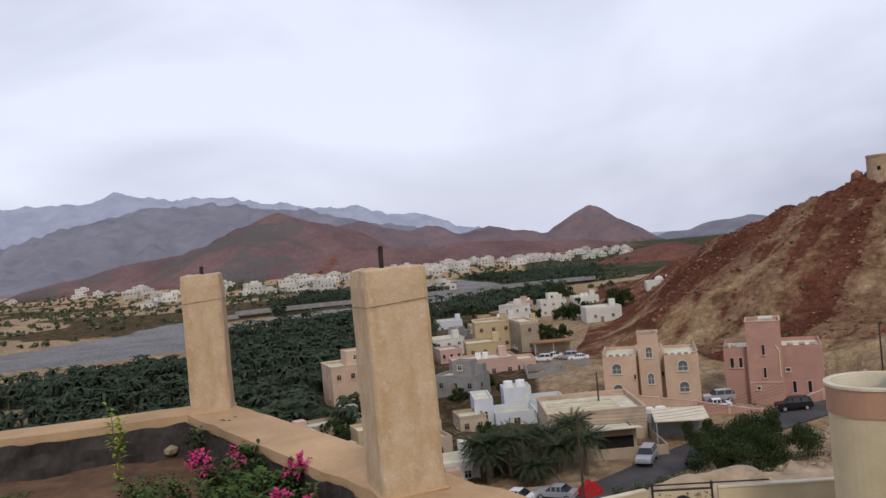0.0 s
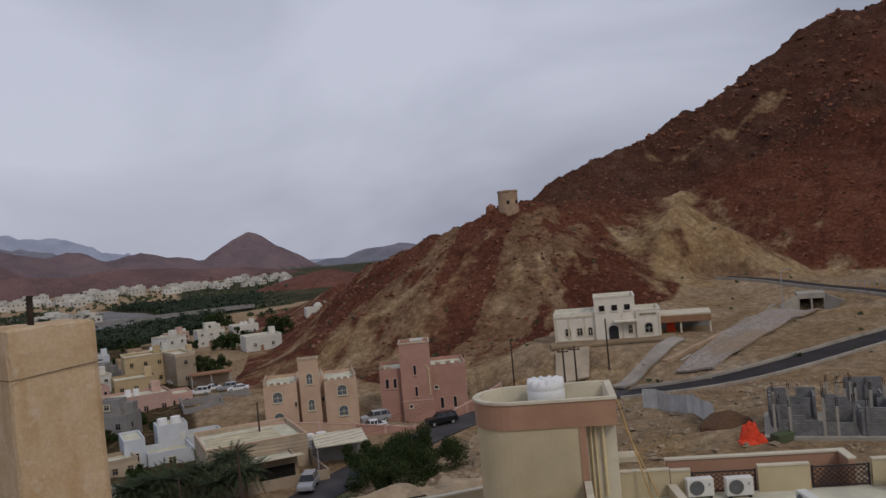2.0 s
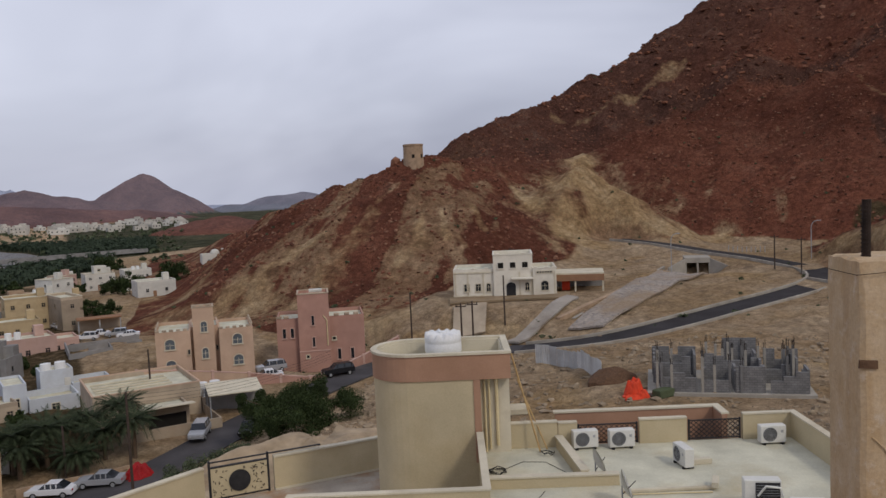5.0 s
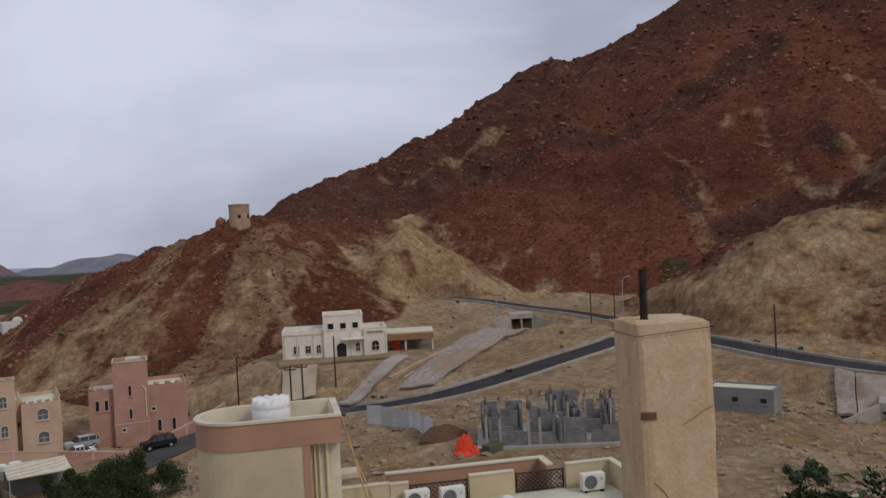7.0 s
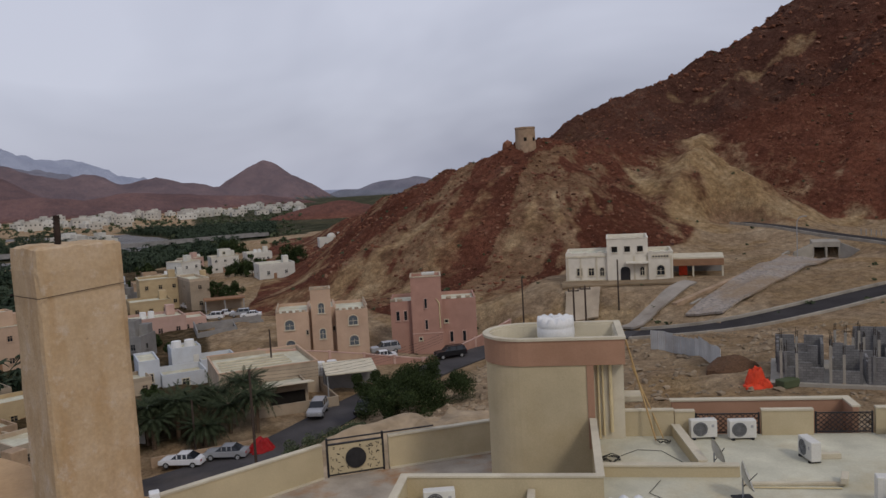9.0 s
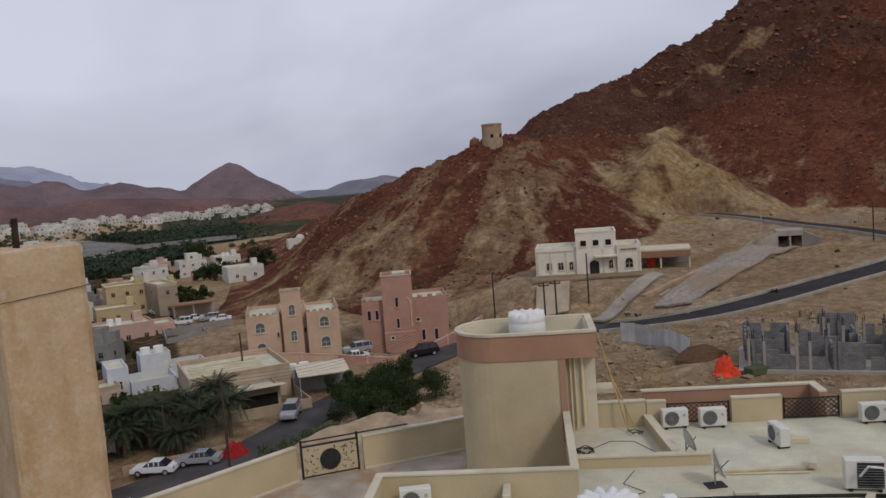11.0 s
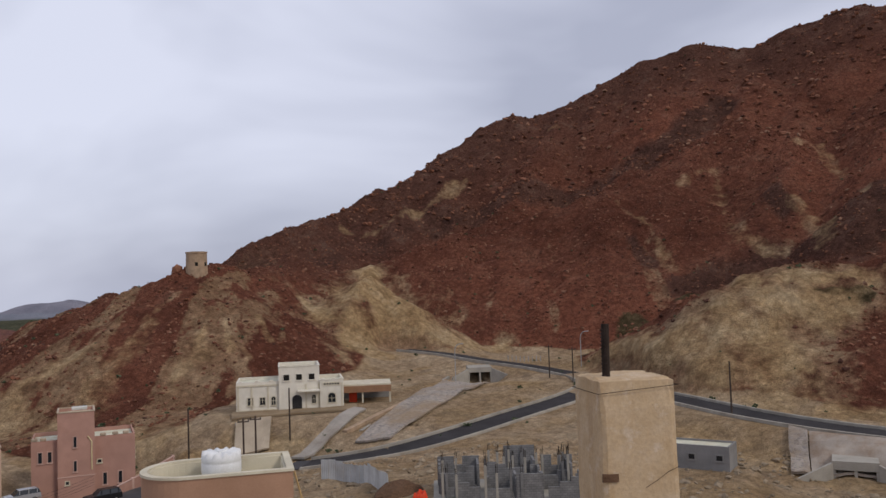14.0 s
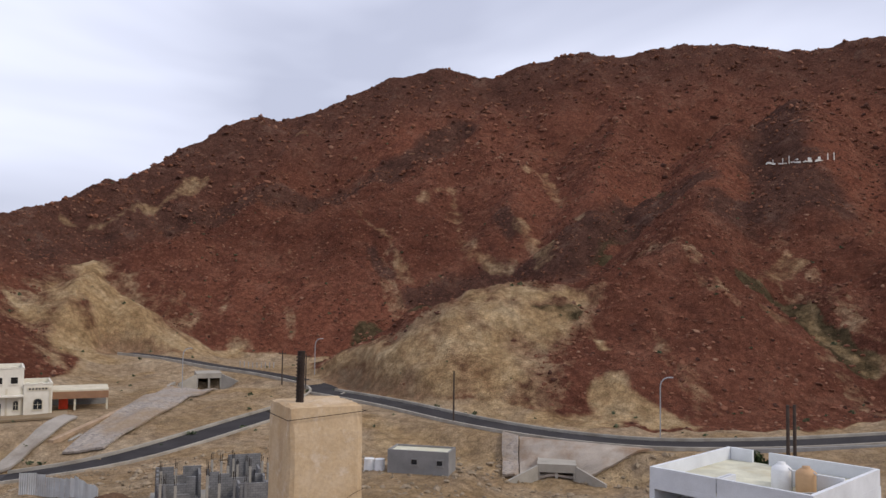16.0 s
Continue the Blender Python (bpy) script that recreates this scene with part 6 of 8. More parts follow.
def fill_village():
    """The closely built lanes between the larger houses."""
    rng = random.Random(23)
    taken = [(at(b, d), 0.55 * max(w, dep)) for b, d, _, w, dep, *_ in HOUSES] + [(at(5.6, 126), 9), (at(8.7, 155), 8), (at(8.2, 198), 6), (at(11.6, 104), 9), (at(16.3, 103), 5), (at(14.6, 125), 10), (at(22.5, 130), 10), (at(9.4, 168), 9), (at(6.2, 214), 5)]
    looks = [(SAND, "sand-coloured flat-roofed house in the old lanes"), (WHITE, "white flat-roofed house in the old lanes"), (OCHRE, "ochre flat-roofed house in the old lanes"), (ROSE, "rose-coloured flat-roofed house in the old lanes"), (MUD, "weathered mud-brick house in the old lanes"), (GREYWALL, "bare cement-rendered house in the old lanes")]
    made = 0
    for k in range(900):
        b, d = rng.uniform(-9, 13), math.sqrt(rng.uniform(76 ** 2, 330 ** 2))
        if (b < 0.6 and d > 112) or (b > 1.8 and d < 222) or b > 7.2 or d > 215 + 9 * b or (b > 11 and d < 200) or (b > 9.5 and d < 165):
            continue
        p, w, dep = at(b, d), rng.uniform(5, 9), rng.uniform(5, 8)
        if any((p - q).length < r + 0.55 * max(w, dep) for q, r in taken) or polyline(np.array([p.x]), np.array([p.y]), STREET_LINE)[0][0] < 7:
            continue
        taken.append((p, 0.5 * max(w, dep)))
        mat, label = rng.choices(looks, (5, 5, 1, 3, 3, 2))[0]
        two = rng.random() < 0.3
        plain_house(b, d, ground_z(p.x, p.y), w, dep, rng.uniform(5.4, 6.4) if two else rng.uniform(2.7, 3.6), mat, label, rng.choice((6, 14, 22, -30, 38, -12)), rng.choice((2, 3)), 2 if two else 1, rng.choice((None, None, "tanks", "penthouse")), rng.random() < 0.5)
        made += 1
        if made >= 52:
            break


fill_village()


def blue_white_house():
    h = house_at(5.6, 123, -26.5, "blue-white house with open roof terrace and two white roof tanks", 8)
    block(h, -7.0, -4.2, -1.0, 6, -1, 4.7, BLUEWHITE, 0.4)
    block(h, -4.18, 2.0, -2.2, 4, -1, 2.6, BLUEWHITE, 0.9)
    block(h, 2.02, 7.4, 2.6, 8, -1, 3.0, BLUEWHITE, 0.9)
    block(h, -1.9, 2.4, 4.02, 8, -1, 5.0, BLUEWHITE, 0.3)
    window(h, -5.6, -1.0, 1.6, 0.9, 1.2)
    window(h, -1.0, -2.2, 0.7, 1.0, 1.0)
    window(h, -7.0, 2.0, 1.6, 0.9, 1.1, -90)
    part("door", box((1.2, 3.9, 1.7), (2.0, 4.0, 3.7)), WHITE, h, "white roof-terrace door")
    for x in (-0.9, 1.0):
        part("roof_tank", tube((x, 5.6, 4.7), (x, 5.6, 5.8), 0.75, 0.72, 18), PLASTIC, h)
    g = house_at(8.7, 152, -26.6, "roofless grey cement walls of an unfinished house", 6)
    for pts, z in (([(-6.4, 0), (0.5, 0)], 2.9), ([(1.8, 0.3), (6.2, 0.6)], 2.4), ([(-6.4, 0.2), (-6.4, 9)], 3.2), ([(0.5, 0.2), (0.5, 8)], 3.0), ([(6.2, 0.8), (6.2, 8)], 2.2), ([(-6.2, 9), (6.2, 9)], 3.1), ([(-3, 4.5), (0.3, 4.5)], 3.4), ([(2.5, 5), (6, 5)], 2.8)):
        part("wall", run_wall(bmesh.new(), pts, 0.22, -1.5, lambda k, z=z: z + 0.5 * (k % 2)), GREYWALL, g)
    for x in (-4.6, -2.0, 3.8):
        part("opening", box((x - 0.5, -0.14, 0.7), (x + 0.5, 0.3 if x > 2 else -0.112, 2.0)), VOID, g)
    h2 = house_at(8.2, 197, -26.5, "low brown-roofed open shelter by the parking ground", 4)
    part("roof", box((-4.6, -2, 2.6), (4.6, 2, 2.9)), BROWNBAND, h2)
    for x in (-4.3, 0, 4.3):
        part("post", box((x - 0.1, -1.8, -1), (x + 0.1, -1.6, 2.6)), GALV, h2)
    part("back_wall", box((-4.5, 1.7, -1), (4.5, 1.9, 2.6)), SAND, h2)


blue_white_house()


def yard_house():
    h = house_at(11.1, 102, -25.4, "flat sand-coloured courtyard house with a lean-to shade roof", 10)
    block(h, -6.4, 6.0, 2.0, 14, -1, 4.4, SAND, 0.6, PEACH)
    block(h, -1.5, 3.6, -2.2, 1.98, -1, 3.0, SAND, 0.4)
    part("opening", box((-1.1, -2.28, 0.0), (3.2, -2.18, 2.1)), VOID, h, "dark panel painted for the shaded open front")
    part("shade_roof", add_box(bmesh.new(), (-1.9, -4.2, 0), (4.0, -1.9, 0.12), 0, pose(0, 0, 2.75, -8)), CREAM_TRIM, h, "pale sheet shade roof")
    part("yard_wall", run_wall(bmesh.new(), [(-6, 2.0), (-6, -5.5), (6.4, -5.5), (6.4, 2.0)], 0.2, -1.5, 1.5), SAND, h)
    for x in (6.6, 8.2):
        part("roof_tank", tube((x, 3.5, 2.2), (x, 3.5, 3.9), 0.7, 0.66, 16), PLASTIC, h)
    block(h, 6.2, 9.6, 2.0, 8, -1, 2.3, SAND, 0.3)
    for x in (6.5, 7.6, 8.7):
        part("door", box((x, 1.93, -0.3), (x + 0.7, 2.02, 1.6)), BROWNBAND, h)
    for k in range(6):
        part("roof_rib", box((-5.6, 2.8 + k * 1.6, 3.9), (3.5, 3.0 + k * 1.6, 4.1)), CREAM_TRIM, h)
    c = house_at(16.3, 103, -25.2, "car shelter with a pale flat sheet roof", 6)
    part("roof", add_box(bmesh.new(), (-3.2, -2.4, 0), (3.2, 2.6, 0.14), 0, pose(0, 0, 3.5, 6)), CREAM_TRIM, c)
    for x in (-3.0, 3.0):
        for y in (-2.1, 2.3):
            part("post", box((x - 0.07, y - 0.07, -1), (x + 0.07, y + 0.07, 3.45)), GALV, c)
    part("back_wall", box((-3.2, 2.4, -1), (3.2, 2.6, 3.2)), GREYWALL, c)


yard_house()


def watchtower():
    z = ground_z(*at(29.55, 210)[:2])
    t = thing("watchtower", Matrix.Translation(at(29.55, 210, z - 0.1)), "round mud-stone watchtower on the rocky spur", "tower")
    bm = bmesh.new()
    n, r = 28, 2.55
    prof = [(1.06, -1.5), (1.04, 0), (0.99, 2.6), (0.98, 4.6), (1.02, 4.7), (1.02, 5.15), (0.84, 5.15), (0.84, 4.5)]
    rings = [[bm.verts.new((r * f * math.cos(2 * math.pi * k / n), r * f * math.sin(2 * math.pi * k / n), q + 0.08 * noise.noise((k * 0.9, q, 0)))) for k in range(n)] for f, q in prof]
    for a, b in zip(rings, rings[1:]):
        for k in range(n):
            bm.faces.new((a[k], a[(k + 1) % n], b[(k + 1) % n], b[k]))
    bm.faces.new(rings[-1])
    part("wall", bm, MUD, t)
    for a in (-120, -65):
        o = part("opening", box((-0.35, -0.1, 0), (0.35, 0.1, 0.9)), VOID, t)
        o.matrix_basis = pose(2.5 * math.cos(radians(a)), 2.5 * math.sin(radians(a)), 1.6, 0, 0, a + 90)
    z2 = ground_z(*at(28.25, 212)[:2])
    rk = tagged(part("rock", stone_bm(random.Random(2), 1.5, 1.1), BOULDER), "dark rock outcrop beside the watchtower", "rock")
    rk.location = at(28.3, 211, z2 + 0.5)


watchtower()


def right_house():
    """White house with roof tanks; its corner nearest the camera is the local origin's right end."""
    a, b = Vector((45.0, 9.3, 0)), Vector((42.0, 1.2, 0))
    d = b - a
    m = Matrix.Translation((a.x, a.y, -16.5)) @ pose(0, 0, 0, 0, 0, math.degrees(math.atan2(d.y, d.x)))
    h = thing("white_house", m, "white flat-roofed house with open loggia and roof tanks", "house")
    w = d.length
    top = 16.5 - 7.4
    part("wall", box((0, 0, 0), (w, 9, top - 3.0)), WHITEWASH, h)
    part("wall", box((3.6, 0.0, top - 2.998), (w, 9, top - 0.9)), WHITEWASH, h)
    part("wall", box((0, 2.8, top - 2.998), (3.58, 9, top - 0.9)), WHITEWASH, h)
    for lo, hi in (((0, 0, top - 2.998), (0.3, 2.78, top - 0.9)), ((0.3, 0, top - 2.998), (3.58, 0.22, top - 2.25)), ((0.3, 0, top - 1.15), (3.58, 0.22, top - 0.9)), ((3.1, 0.22, top - 2.99), (3.55, 0.5, top - 0.92))):
        part("wall", box(lo, hi), WHITEWASH, h)
    part("loggia_panel", box((1.7, 2.6, top - 2.9), (3.5, 2.79, top - 1.0)), SAND, h, "sandy inner wall of the loggia")
    part("roof", box((0.04, 0.04, top - 0.898), (w - 0.04, 8.96, top - 0.72)), ROOF_SCREED, h)
    for pts in ([(0.11, 8.9), (0.11, 0.11), (3.8, 0.11)], [(3.8, 0.11), (3.8, 1.6), (3.95, 1.6), (3.95, 0.12), (w - 0.11, 0.11), (w - 0.11, 8.9)], [(0.25, 8.85), (1.6, 8.85)], [(2.6, 8.85), (w - 0.25, 8.85)]):
        part("parapet", run_wall(bmesh.new(), pts, 0.2, top - 0.897, top), WHITEWASH, h)
    for x, z, ww, hh in ((4.2, top - 2.6, 0.55, 0.8), (6.4, top - 3.1, 1.1, 1.0), (0.9, top - 5.6, 1.0, 1.1), (4.6, top - 5.8, 1.1, 1.1)):
        window(h, x, 0, z, ww, hh, 0, False)
    part("down_pipe", add_pipe(bmesh.new(), [(7.6, -0.06, top - 1.2), (7.6, -0.06, 0.5)], 0.05, 6), GALV, h)
    part("step_wall", box((w * 0.55, 4.4, top - 0.715), (w - 0.25, 4.6, top + 0.1)), WHITEWASH, h)
    for x, y, mt, lb in ((5.6, 3.6, PLASTIC, "white plastic water tank on a roof stand"), (6.9, 3.5, TANPLASTIC, "tan plastic water tank on a roof stand")):
        t = thing("water_tank", m @ pose(x, y, top - 0.72), lb, "water tank", "roof water tanks")
        bm = bmesh.new()
        prof = [(0.5, 0.0), (0.52, 0.1), (0.52, 0.95), (0.49, 1.05), (0.28, 1.22), (0.2, 1.24), (0.2, 1.34)]
        rings = [[bm.verts.new((r * math.cos(2 * math.pi * k / 20), r * math.sin(2 * math.pi * k / 20), z)) for k in range(20)] for r, z in prof]
        for p, q in zip(rings, rings[1:]):
            for k in range(20):
                bm.faces.new((p[k], p[(k + 1) % 20], q[(k + 1) % 20], q[k]))
        bm.faces.new(rings[-1])
        part("tank_body", bm, mt, t, smooth=True)
        part("inlet_pipe", add_pipe(bmesh.new(), [(0.62, -0.2, 0.02), (0.62, -0.2, 1.0), (0.4, -0.1, 1.1)], 0.03, 6), GALV, t)
    for pts in ([(2.4, 2.0, 0.03), (5.0, 1.6, 0.03), (7.6, 1.9, 0.03)], [(7.0, 1.2, 0.35), (8.2, 2.6, 0.35)]):
        cable("roof_pipe", [(x, y, top - 0.70 + z) for x, y, z in pts], 0.035, GALV, "thin grey pipe on the white roof", "pipe", m=m)


right_house()


# ---- the building site ----
def block_material():
    m, n, l, b = shader("blockwork", 0.95)
    co = n.new("ShaderNodeTexCoord").outputs["Object"]
    mp = n.new("ShaderNodeMapping")
    mp.inputs["Rotation"].default_value = (radians(90), 0, 0)
    l.new(co, mp.inputs["Vector"])
    t = n.new("ShaderNodeTexBrick")
    t.inputs["Scale"].default_value, t.inputs["Brick Width"].default_value, t.inputs["Row Height"].default_value, t.inputs["Mortar Size"].default_value = 1.0, 0.42, 0.21, 0.02
    t.inputs["Color1"].default_value, t.inputs["Color2"].default_value, t.inputs["Mortar"].default_value = (0.175, 0.17, 0.168, 1), (0.225, 0.22, 0.215, 1), (0.145, 0.14, 0.138, 1)
    l.new(mp.outputs[0], t.inputs["Vector"])
    c = mix(n, l, 0.5, t.outputs["Color"], ramp(n, l, noise_node(n, l, co, 1.2, 5), [(0.3, (0.5,) * 3), (0.7, (1.2,) * 3)]), "MULTIPLY")
    l.new(c, b.inputs["Base Color"])
    return m


BLOCKWORK = block_material()


def shell_house():
    m = Matrix.Translation(at(50.2, 74.5, -17.2)) @ pose(0, 0, 0, 0, 0, -50 + 4)
    s = thing("unfinished_house", m, "roofless grey blockwork shell of a house under construction", "building shell")
    part("foundation", box((-6.8, -1.6, -1.5), (7.0, 7.5, 0.12)), CONCRETE, s)
    rng = random.Random(11)
    walls = [(-5.6, -2.6, -1.0, 2.0, 0), (-2.2, 0.0, -1.0, 1.9, 0), (0.6, 2.8, -1.0, 2.5, 0), (3.4, 6.4, -1.0, 2.2, 0), (-6.2, -3.0, 2.0, 2.6, 0), (-1.8, 1.6, 2.4, 2.9, 0), (2.2, 5.6, 2.6, 2.4, 0), (-6.4, -2.4, 5.6, 2.7, 0), (0.0, 3.0, 5.8, 3.6, 0), (3.6, 6.6, 5.8, 2.6, 0),
             (-1.0, 2.0, -5.6, 2.0, 1), (2.2, 5.6, -6.2, 2.6, 1), (-1.0, 2.4, -2.0, 2.4, 1), (-1.0, 2.2, 0.6, 2.3, 1), (-1.0, 2.6, 2.9, 2.5, 1), (-1.0, 2.0, 6.4, 2.2, 1), (2.6, 5.8, 2.6, 2.8, 1), (2.4, 5.8, 6.0, 2.4, 1), (2.6, 5.6, -2.6, 2.6, 1)]
    for a, b, c, h, upright in walls:
        bm = bmesh.new()
        n = max(2, int((b - a) / 0.8))
        for k in range(n):
            q = 0.2 * round((h + rng.choice((0, 0, 0, -0.2, -0.6, -1.0 if rng.random() < 0.5 else 0))) / 0.2)
            add_box(bm, (a + (b - a) * k / n, -0.1, 0.12), (a + (b - a) * (k + 1) / n - 0.004, 0.1, q))
        w = part("block_wall", bm, BLOCKWORK, s, "grey concrete-block wall, ragged on top")
        w.matrix_basis = pose(c, 0, 0, 0, 0, 90) if upright else pose(0, c, 0)
    for k in range(26):
        x, y = rng.uniform(-6.4, 6.6), rng.choice((-1.0, 2.4, 5.7)) + rng.uniform(-0.1, 0.1)
        h = rng.uniform(2.4, 3.4)
        c = part("column", box((-0.11, -0.11, 0.12), (0.11, 0.11, h), 0.01), CONCRETE if k % 3 else BLOCK, s)
        c.location = (x, y, 0)
        for dx in (-0.07, 0.07):
            for dy in (-0.07, 0.07):
                part("starter_bar", tube((dx, dy, h - 0.05), (dx + rng.uniform(-0.05, 0.05), dy, h + rng.uniform(0.4, 0.9)), 0.022, 0.022, 4), RUSTY, c)


shell_house()


def sheet_fence():
    f = thing("sheet_fence", pose(0, 0, 0), "white corrugated sheet fence round the building site", "fence")
    pts = [at(b, d) for b, d in ((37.4, 93), (38.4, 92.4), (39.4, 91), (40.3, 88.6), (41.0, 85.6), (41.6, 82), (41.9, 79))]
    for a, b in zip(pts, pts[1:]):
        n = max(1, round((b - a).length / 1.0))
        for k in range(n):
            p, q = a.lerp(b, k / n), a.lerp(b, (k + 0.97) / n)
            z = ground_z(p.x, p.y)
            bm = bmesh.new()
            m = 8
            rows = []
            for j in range(m + 1):
                c = p.lerp(q, j / m)
                nrm = Vector((-(q - p).y, (q - p).x, 0)).normalized() * (0.03 if j % 2 else -0.03)
                rows.append((bm.verts.new((c.x + nrm.x, c.y + nrm.y, z - 0.4)), bm.verts.new((c.x + nrm.x, c.y + nrm.y, z + 2.0))))
            for r0, r1 in zip(rows, rows[1:]):
                bm.faces.new((r0[0], r1[0], r1[1], r0[1]))
            bmesh.ops.solidify(bm, geom=list(bm.faces), thickness=0.02)
            part("panel", bm, CORRUGATED, f)


sheet_fence()


def heap(name, bearing, away, rx, ry, h, mat, label, category, seed, lump=0.25, dome=2.0):
    bm = bmesh.new()
    n, m = 56, 22
    o = Vector((seed * 3.1, seed, 0))
    rings = []
    for j in range(m):
        t = j / (m - 1)
        rings.append([bm.verts.new((rx * t * math.cos(a) * (1 + lump * noise.noise((math.cos(a) * 1.5 + o.x, math.sin(a) * 1.5, t))), ry * t * math.sin(a) * (1 + lump * noise.noise((math.cos(a) * 1.5, math.sin(a) * 1.5 + o.y, t))),
                                    h * (1 - t ** dome) * (1 + lump * noise.noise((3 * t * math.cos(a), 3 * t * math.sin(a), seed))) + (0.35 * lump * h * t * (noise.noise((7 * t * math.cos(a), 7 * t * math.sin(a), seed + 5)) + 0.6 * noise.noise((17 * t * math.cos(a), 17 * t * math.sin(a), seed + 9)))) - (0.6 if j == m - 1 else 0.0))) for a in [2 * math.pi * k / n for k in range(n)]])
    for a, b in zip(rings, rings[1:]):
        for k in range(n):
            bm.faces.new((a[k], b[k], b[(k + 1) % n], a[(k + 1) % n]))
    bmesh.ops.remove_doubles(bm, verts=bm.verts, dist=1e-4)
    bmesh.ops.recalc_face_normals(bm, faces=bm.faces)
    p = at(bearing, away)
    ob = tagged(part(name, bm, mat), label, category)
    ob.location = (p.x, p.y, ground_z(p.x, p.y))
    return ob


heap("tarpaulin_heap", 44.05, 73, 0.95, 0.9, 1.35, ORANGE, "bright orange tarpaulin draped over a heap", "tarpaulin", 3, 0.35, 3.5)
heap("tarpaulin_heap", 44.15, 72.6, 1.4, 1.1, 0.3, ORANGE, "bright orange tarpaulin edge spread on the ground", "tarpaulin", 6, 0.5)
heap("soil_heap", 42.6, 79, 2.7, 2.0, 1.2, SOIL, "dark heap of soil on the building site", "soil heap", 5)
heap("spoil_heap", 21.2, 44, 6.4, 4.0, 1.5, ROCK, "pale heap of rubble and spoil behind the yard wall", "spoil heap", 7, 0.7)
heap("spoil_heap", 15.2, 47, 5.0, 3.5, 1.0, ROCK, "pale heap of rubble and spoil behind the yard wall", "spoil heap", 9, 0.7)
heap("tarpaulin_heap", 44.6, 72.4, 0.6, 0.6, 0.6, ORANGE, "bright orange tarpaulin bunched beside the heap", "tarpaulin", 8, 0.4, 3.5)
sk = tagged(part("skip", box((-0.9, -0.5, 0), (0.9, 0.5, 0.7), 0.06), SHRUBLEAF), "small dark green skip on the building site", "skip")
sk.location = at(46.0, 72.5, ground_z(*at(46.0, 72.5)[:2]))


def hut():
    z = ground_z(*at(63.0, 89)[:2])
    h = thing("block_hut", Matrix.Translation(at(62.6, 89, z)) @ pose(0, 0, 0, 0, 0, -78), "long low grey cement hut with white tanks beside it", "hut")
    block(h, -3.2, 3.6, 0, 3.4, -1.5, 2.5, GREYWALL, 0.25)
    for x in (-0.2, 2.6):
        window(h, x, 0, 1.0, 0.7, 0.6, 0, False, False, GREYWALL)
    for x in (-4.4, -5.6):
        part("tank", tube((x, 1.0, -0.3), (x, 1.0, 1.2), 0.6, 0.56, 16), PLASTIC, h)


hut()


def culvert(bearing, away, z, w, h, cells, turn, label):
    c = thing("culvert", Matrix.Translation(at(bearing, away, z)) @ pose(0, 0, 0, 0, 0, turn), label, "culvert", kind="structure")
    t = 0.35
    total = cells * w + (cells + 1) * t
    part("headwall", box((-total / 2, -0.5, h), (total / 2, 6, h + 1.0)), CONCRETE, c)
    for k in range(cells + 1):
        x = -total / 2 + k * (w + t)
        part("pier", box((x, -0.45, -1.5), (x + t, 6, h)), CONCRETE, c)
    part("back", box((-total / 2 + 0.1, 5.0, -1.5), (total / 2 - 0.1, 5.2, h)), VOID, c)
    for s in (-1, 1):
        part("wing_wall", run_wall(bmesh.new(), [(s * total / 2, -0.4), (s * (total / 2 + 3.5), -3.2)], 0.3, -2.5, lambda k, h=h: (h + 0.8, h - 0.6)[k]), CONCRETE, c)


culvert(48.6, 175.5, -18.2, 2.0, 2.1, 2, -44, "pale concrete box culvert under the road")
culvert(72.3, 105, -21.4, 1.9, 1.0, 2, -72, "pale concrete box culvert under the road")


def draped(name, corners, lift, mat, label, category, n=18, k=8):
    """A surfaced patch between four plan corners, laid on the land."""
    p = [at(b, d) for b, d in corners]
    bm = bmesh.new()
    xs, ys = [], []
    for i in range(n + 1):
        for j in range(k + 1):
            q = p[0].lerp(p[1], i / n).lerp(p[3].lerp(p[2], i / n), j / k)
            xs.append(q.x)
            ys.append(q.y)
    hs = land(np.array(xs), np.array(ys))[0]
    v = [bm.verts.new((x, y, h + lift)) for x, y, h in zip(xs, ys, hs)]
    for i in range(n):
        for j in range(k):
            a = i * (k + 1) + j
            bm.faces.new((v[a], v[a + 1], v[a + k + 2], v[a + k + 1]))
    bmesh.ops.recalc_face_normals(bm, faces=bm.faces)
    bmesh.ops.solidify(bm, geom=list(bm.faces), thickness=0.3)
    return tagged(part(name, bm, mat), label, category, kind="structure")


draped("pitched_slope", [(39.8, 123), (42.2, 121), (49.6, 170), (46.6, 171)], 0.22, STONEPITCH, "grey stone-pitched drainage slope", "slope paving")
draped("drive", [(35.4, 120), (36.3, 119), (40.6, 137.5), (39.8, 139)], 0.25, DRIVE, "pale compacted drive up to the white building", "drive")
draped("forecourt", [(31.6, 136), (40, 138), (40, 143), (31.6, 142)], 0.1, TRACK, "pale forecourt of the white building", "forecourt")
draped("apron", [(31.7, 127), (34.0, 126.5), (34.2, 133.5), (31.9, 134)], 0.35, STEPS, "pale concrete apron below the white building", "paving")
tagged(part("retaining_wall", run_wall(bmesh.new(), [at(40.2, 128), at(46.4, 173)], 0.5, -22, lambda k: (-19.5, -16.5)[k]), CONCRETE), "dark stone edge wall beside the pitched slope", "retaining wall", kind="structure")
tagged(part("retaining_wall", run_wall(bmesh.new(), [at(31.8, 134.5), at(35.2, 134.5)], 0.4, -22, -18.2), CONCRETE), "pale retaining wall below the white building", "retaining wall", kind="structure")
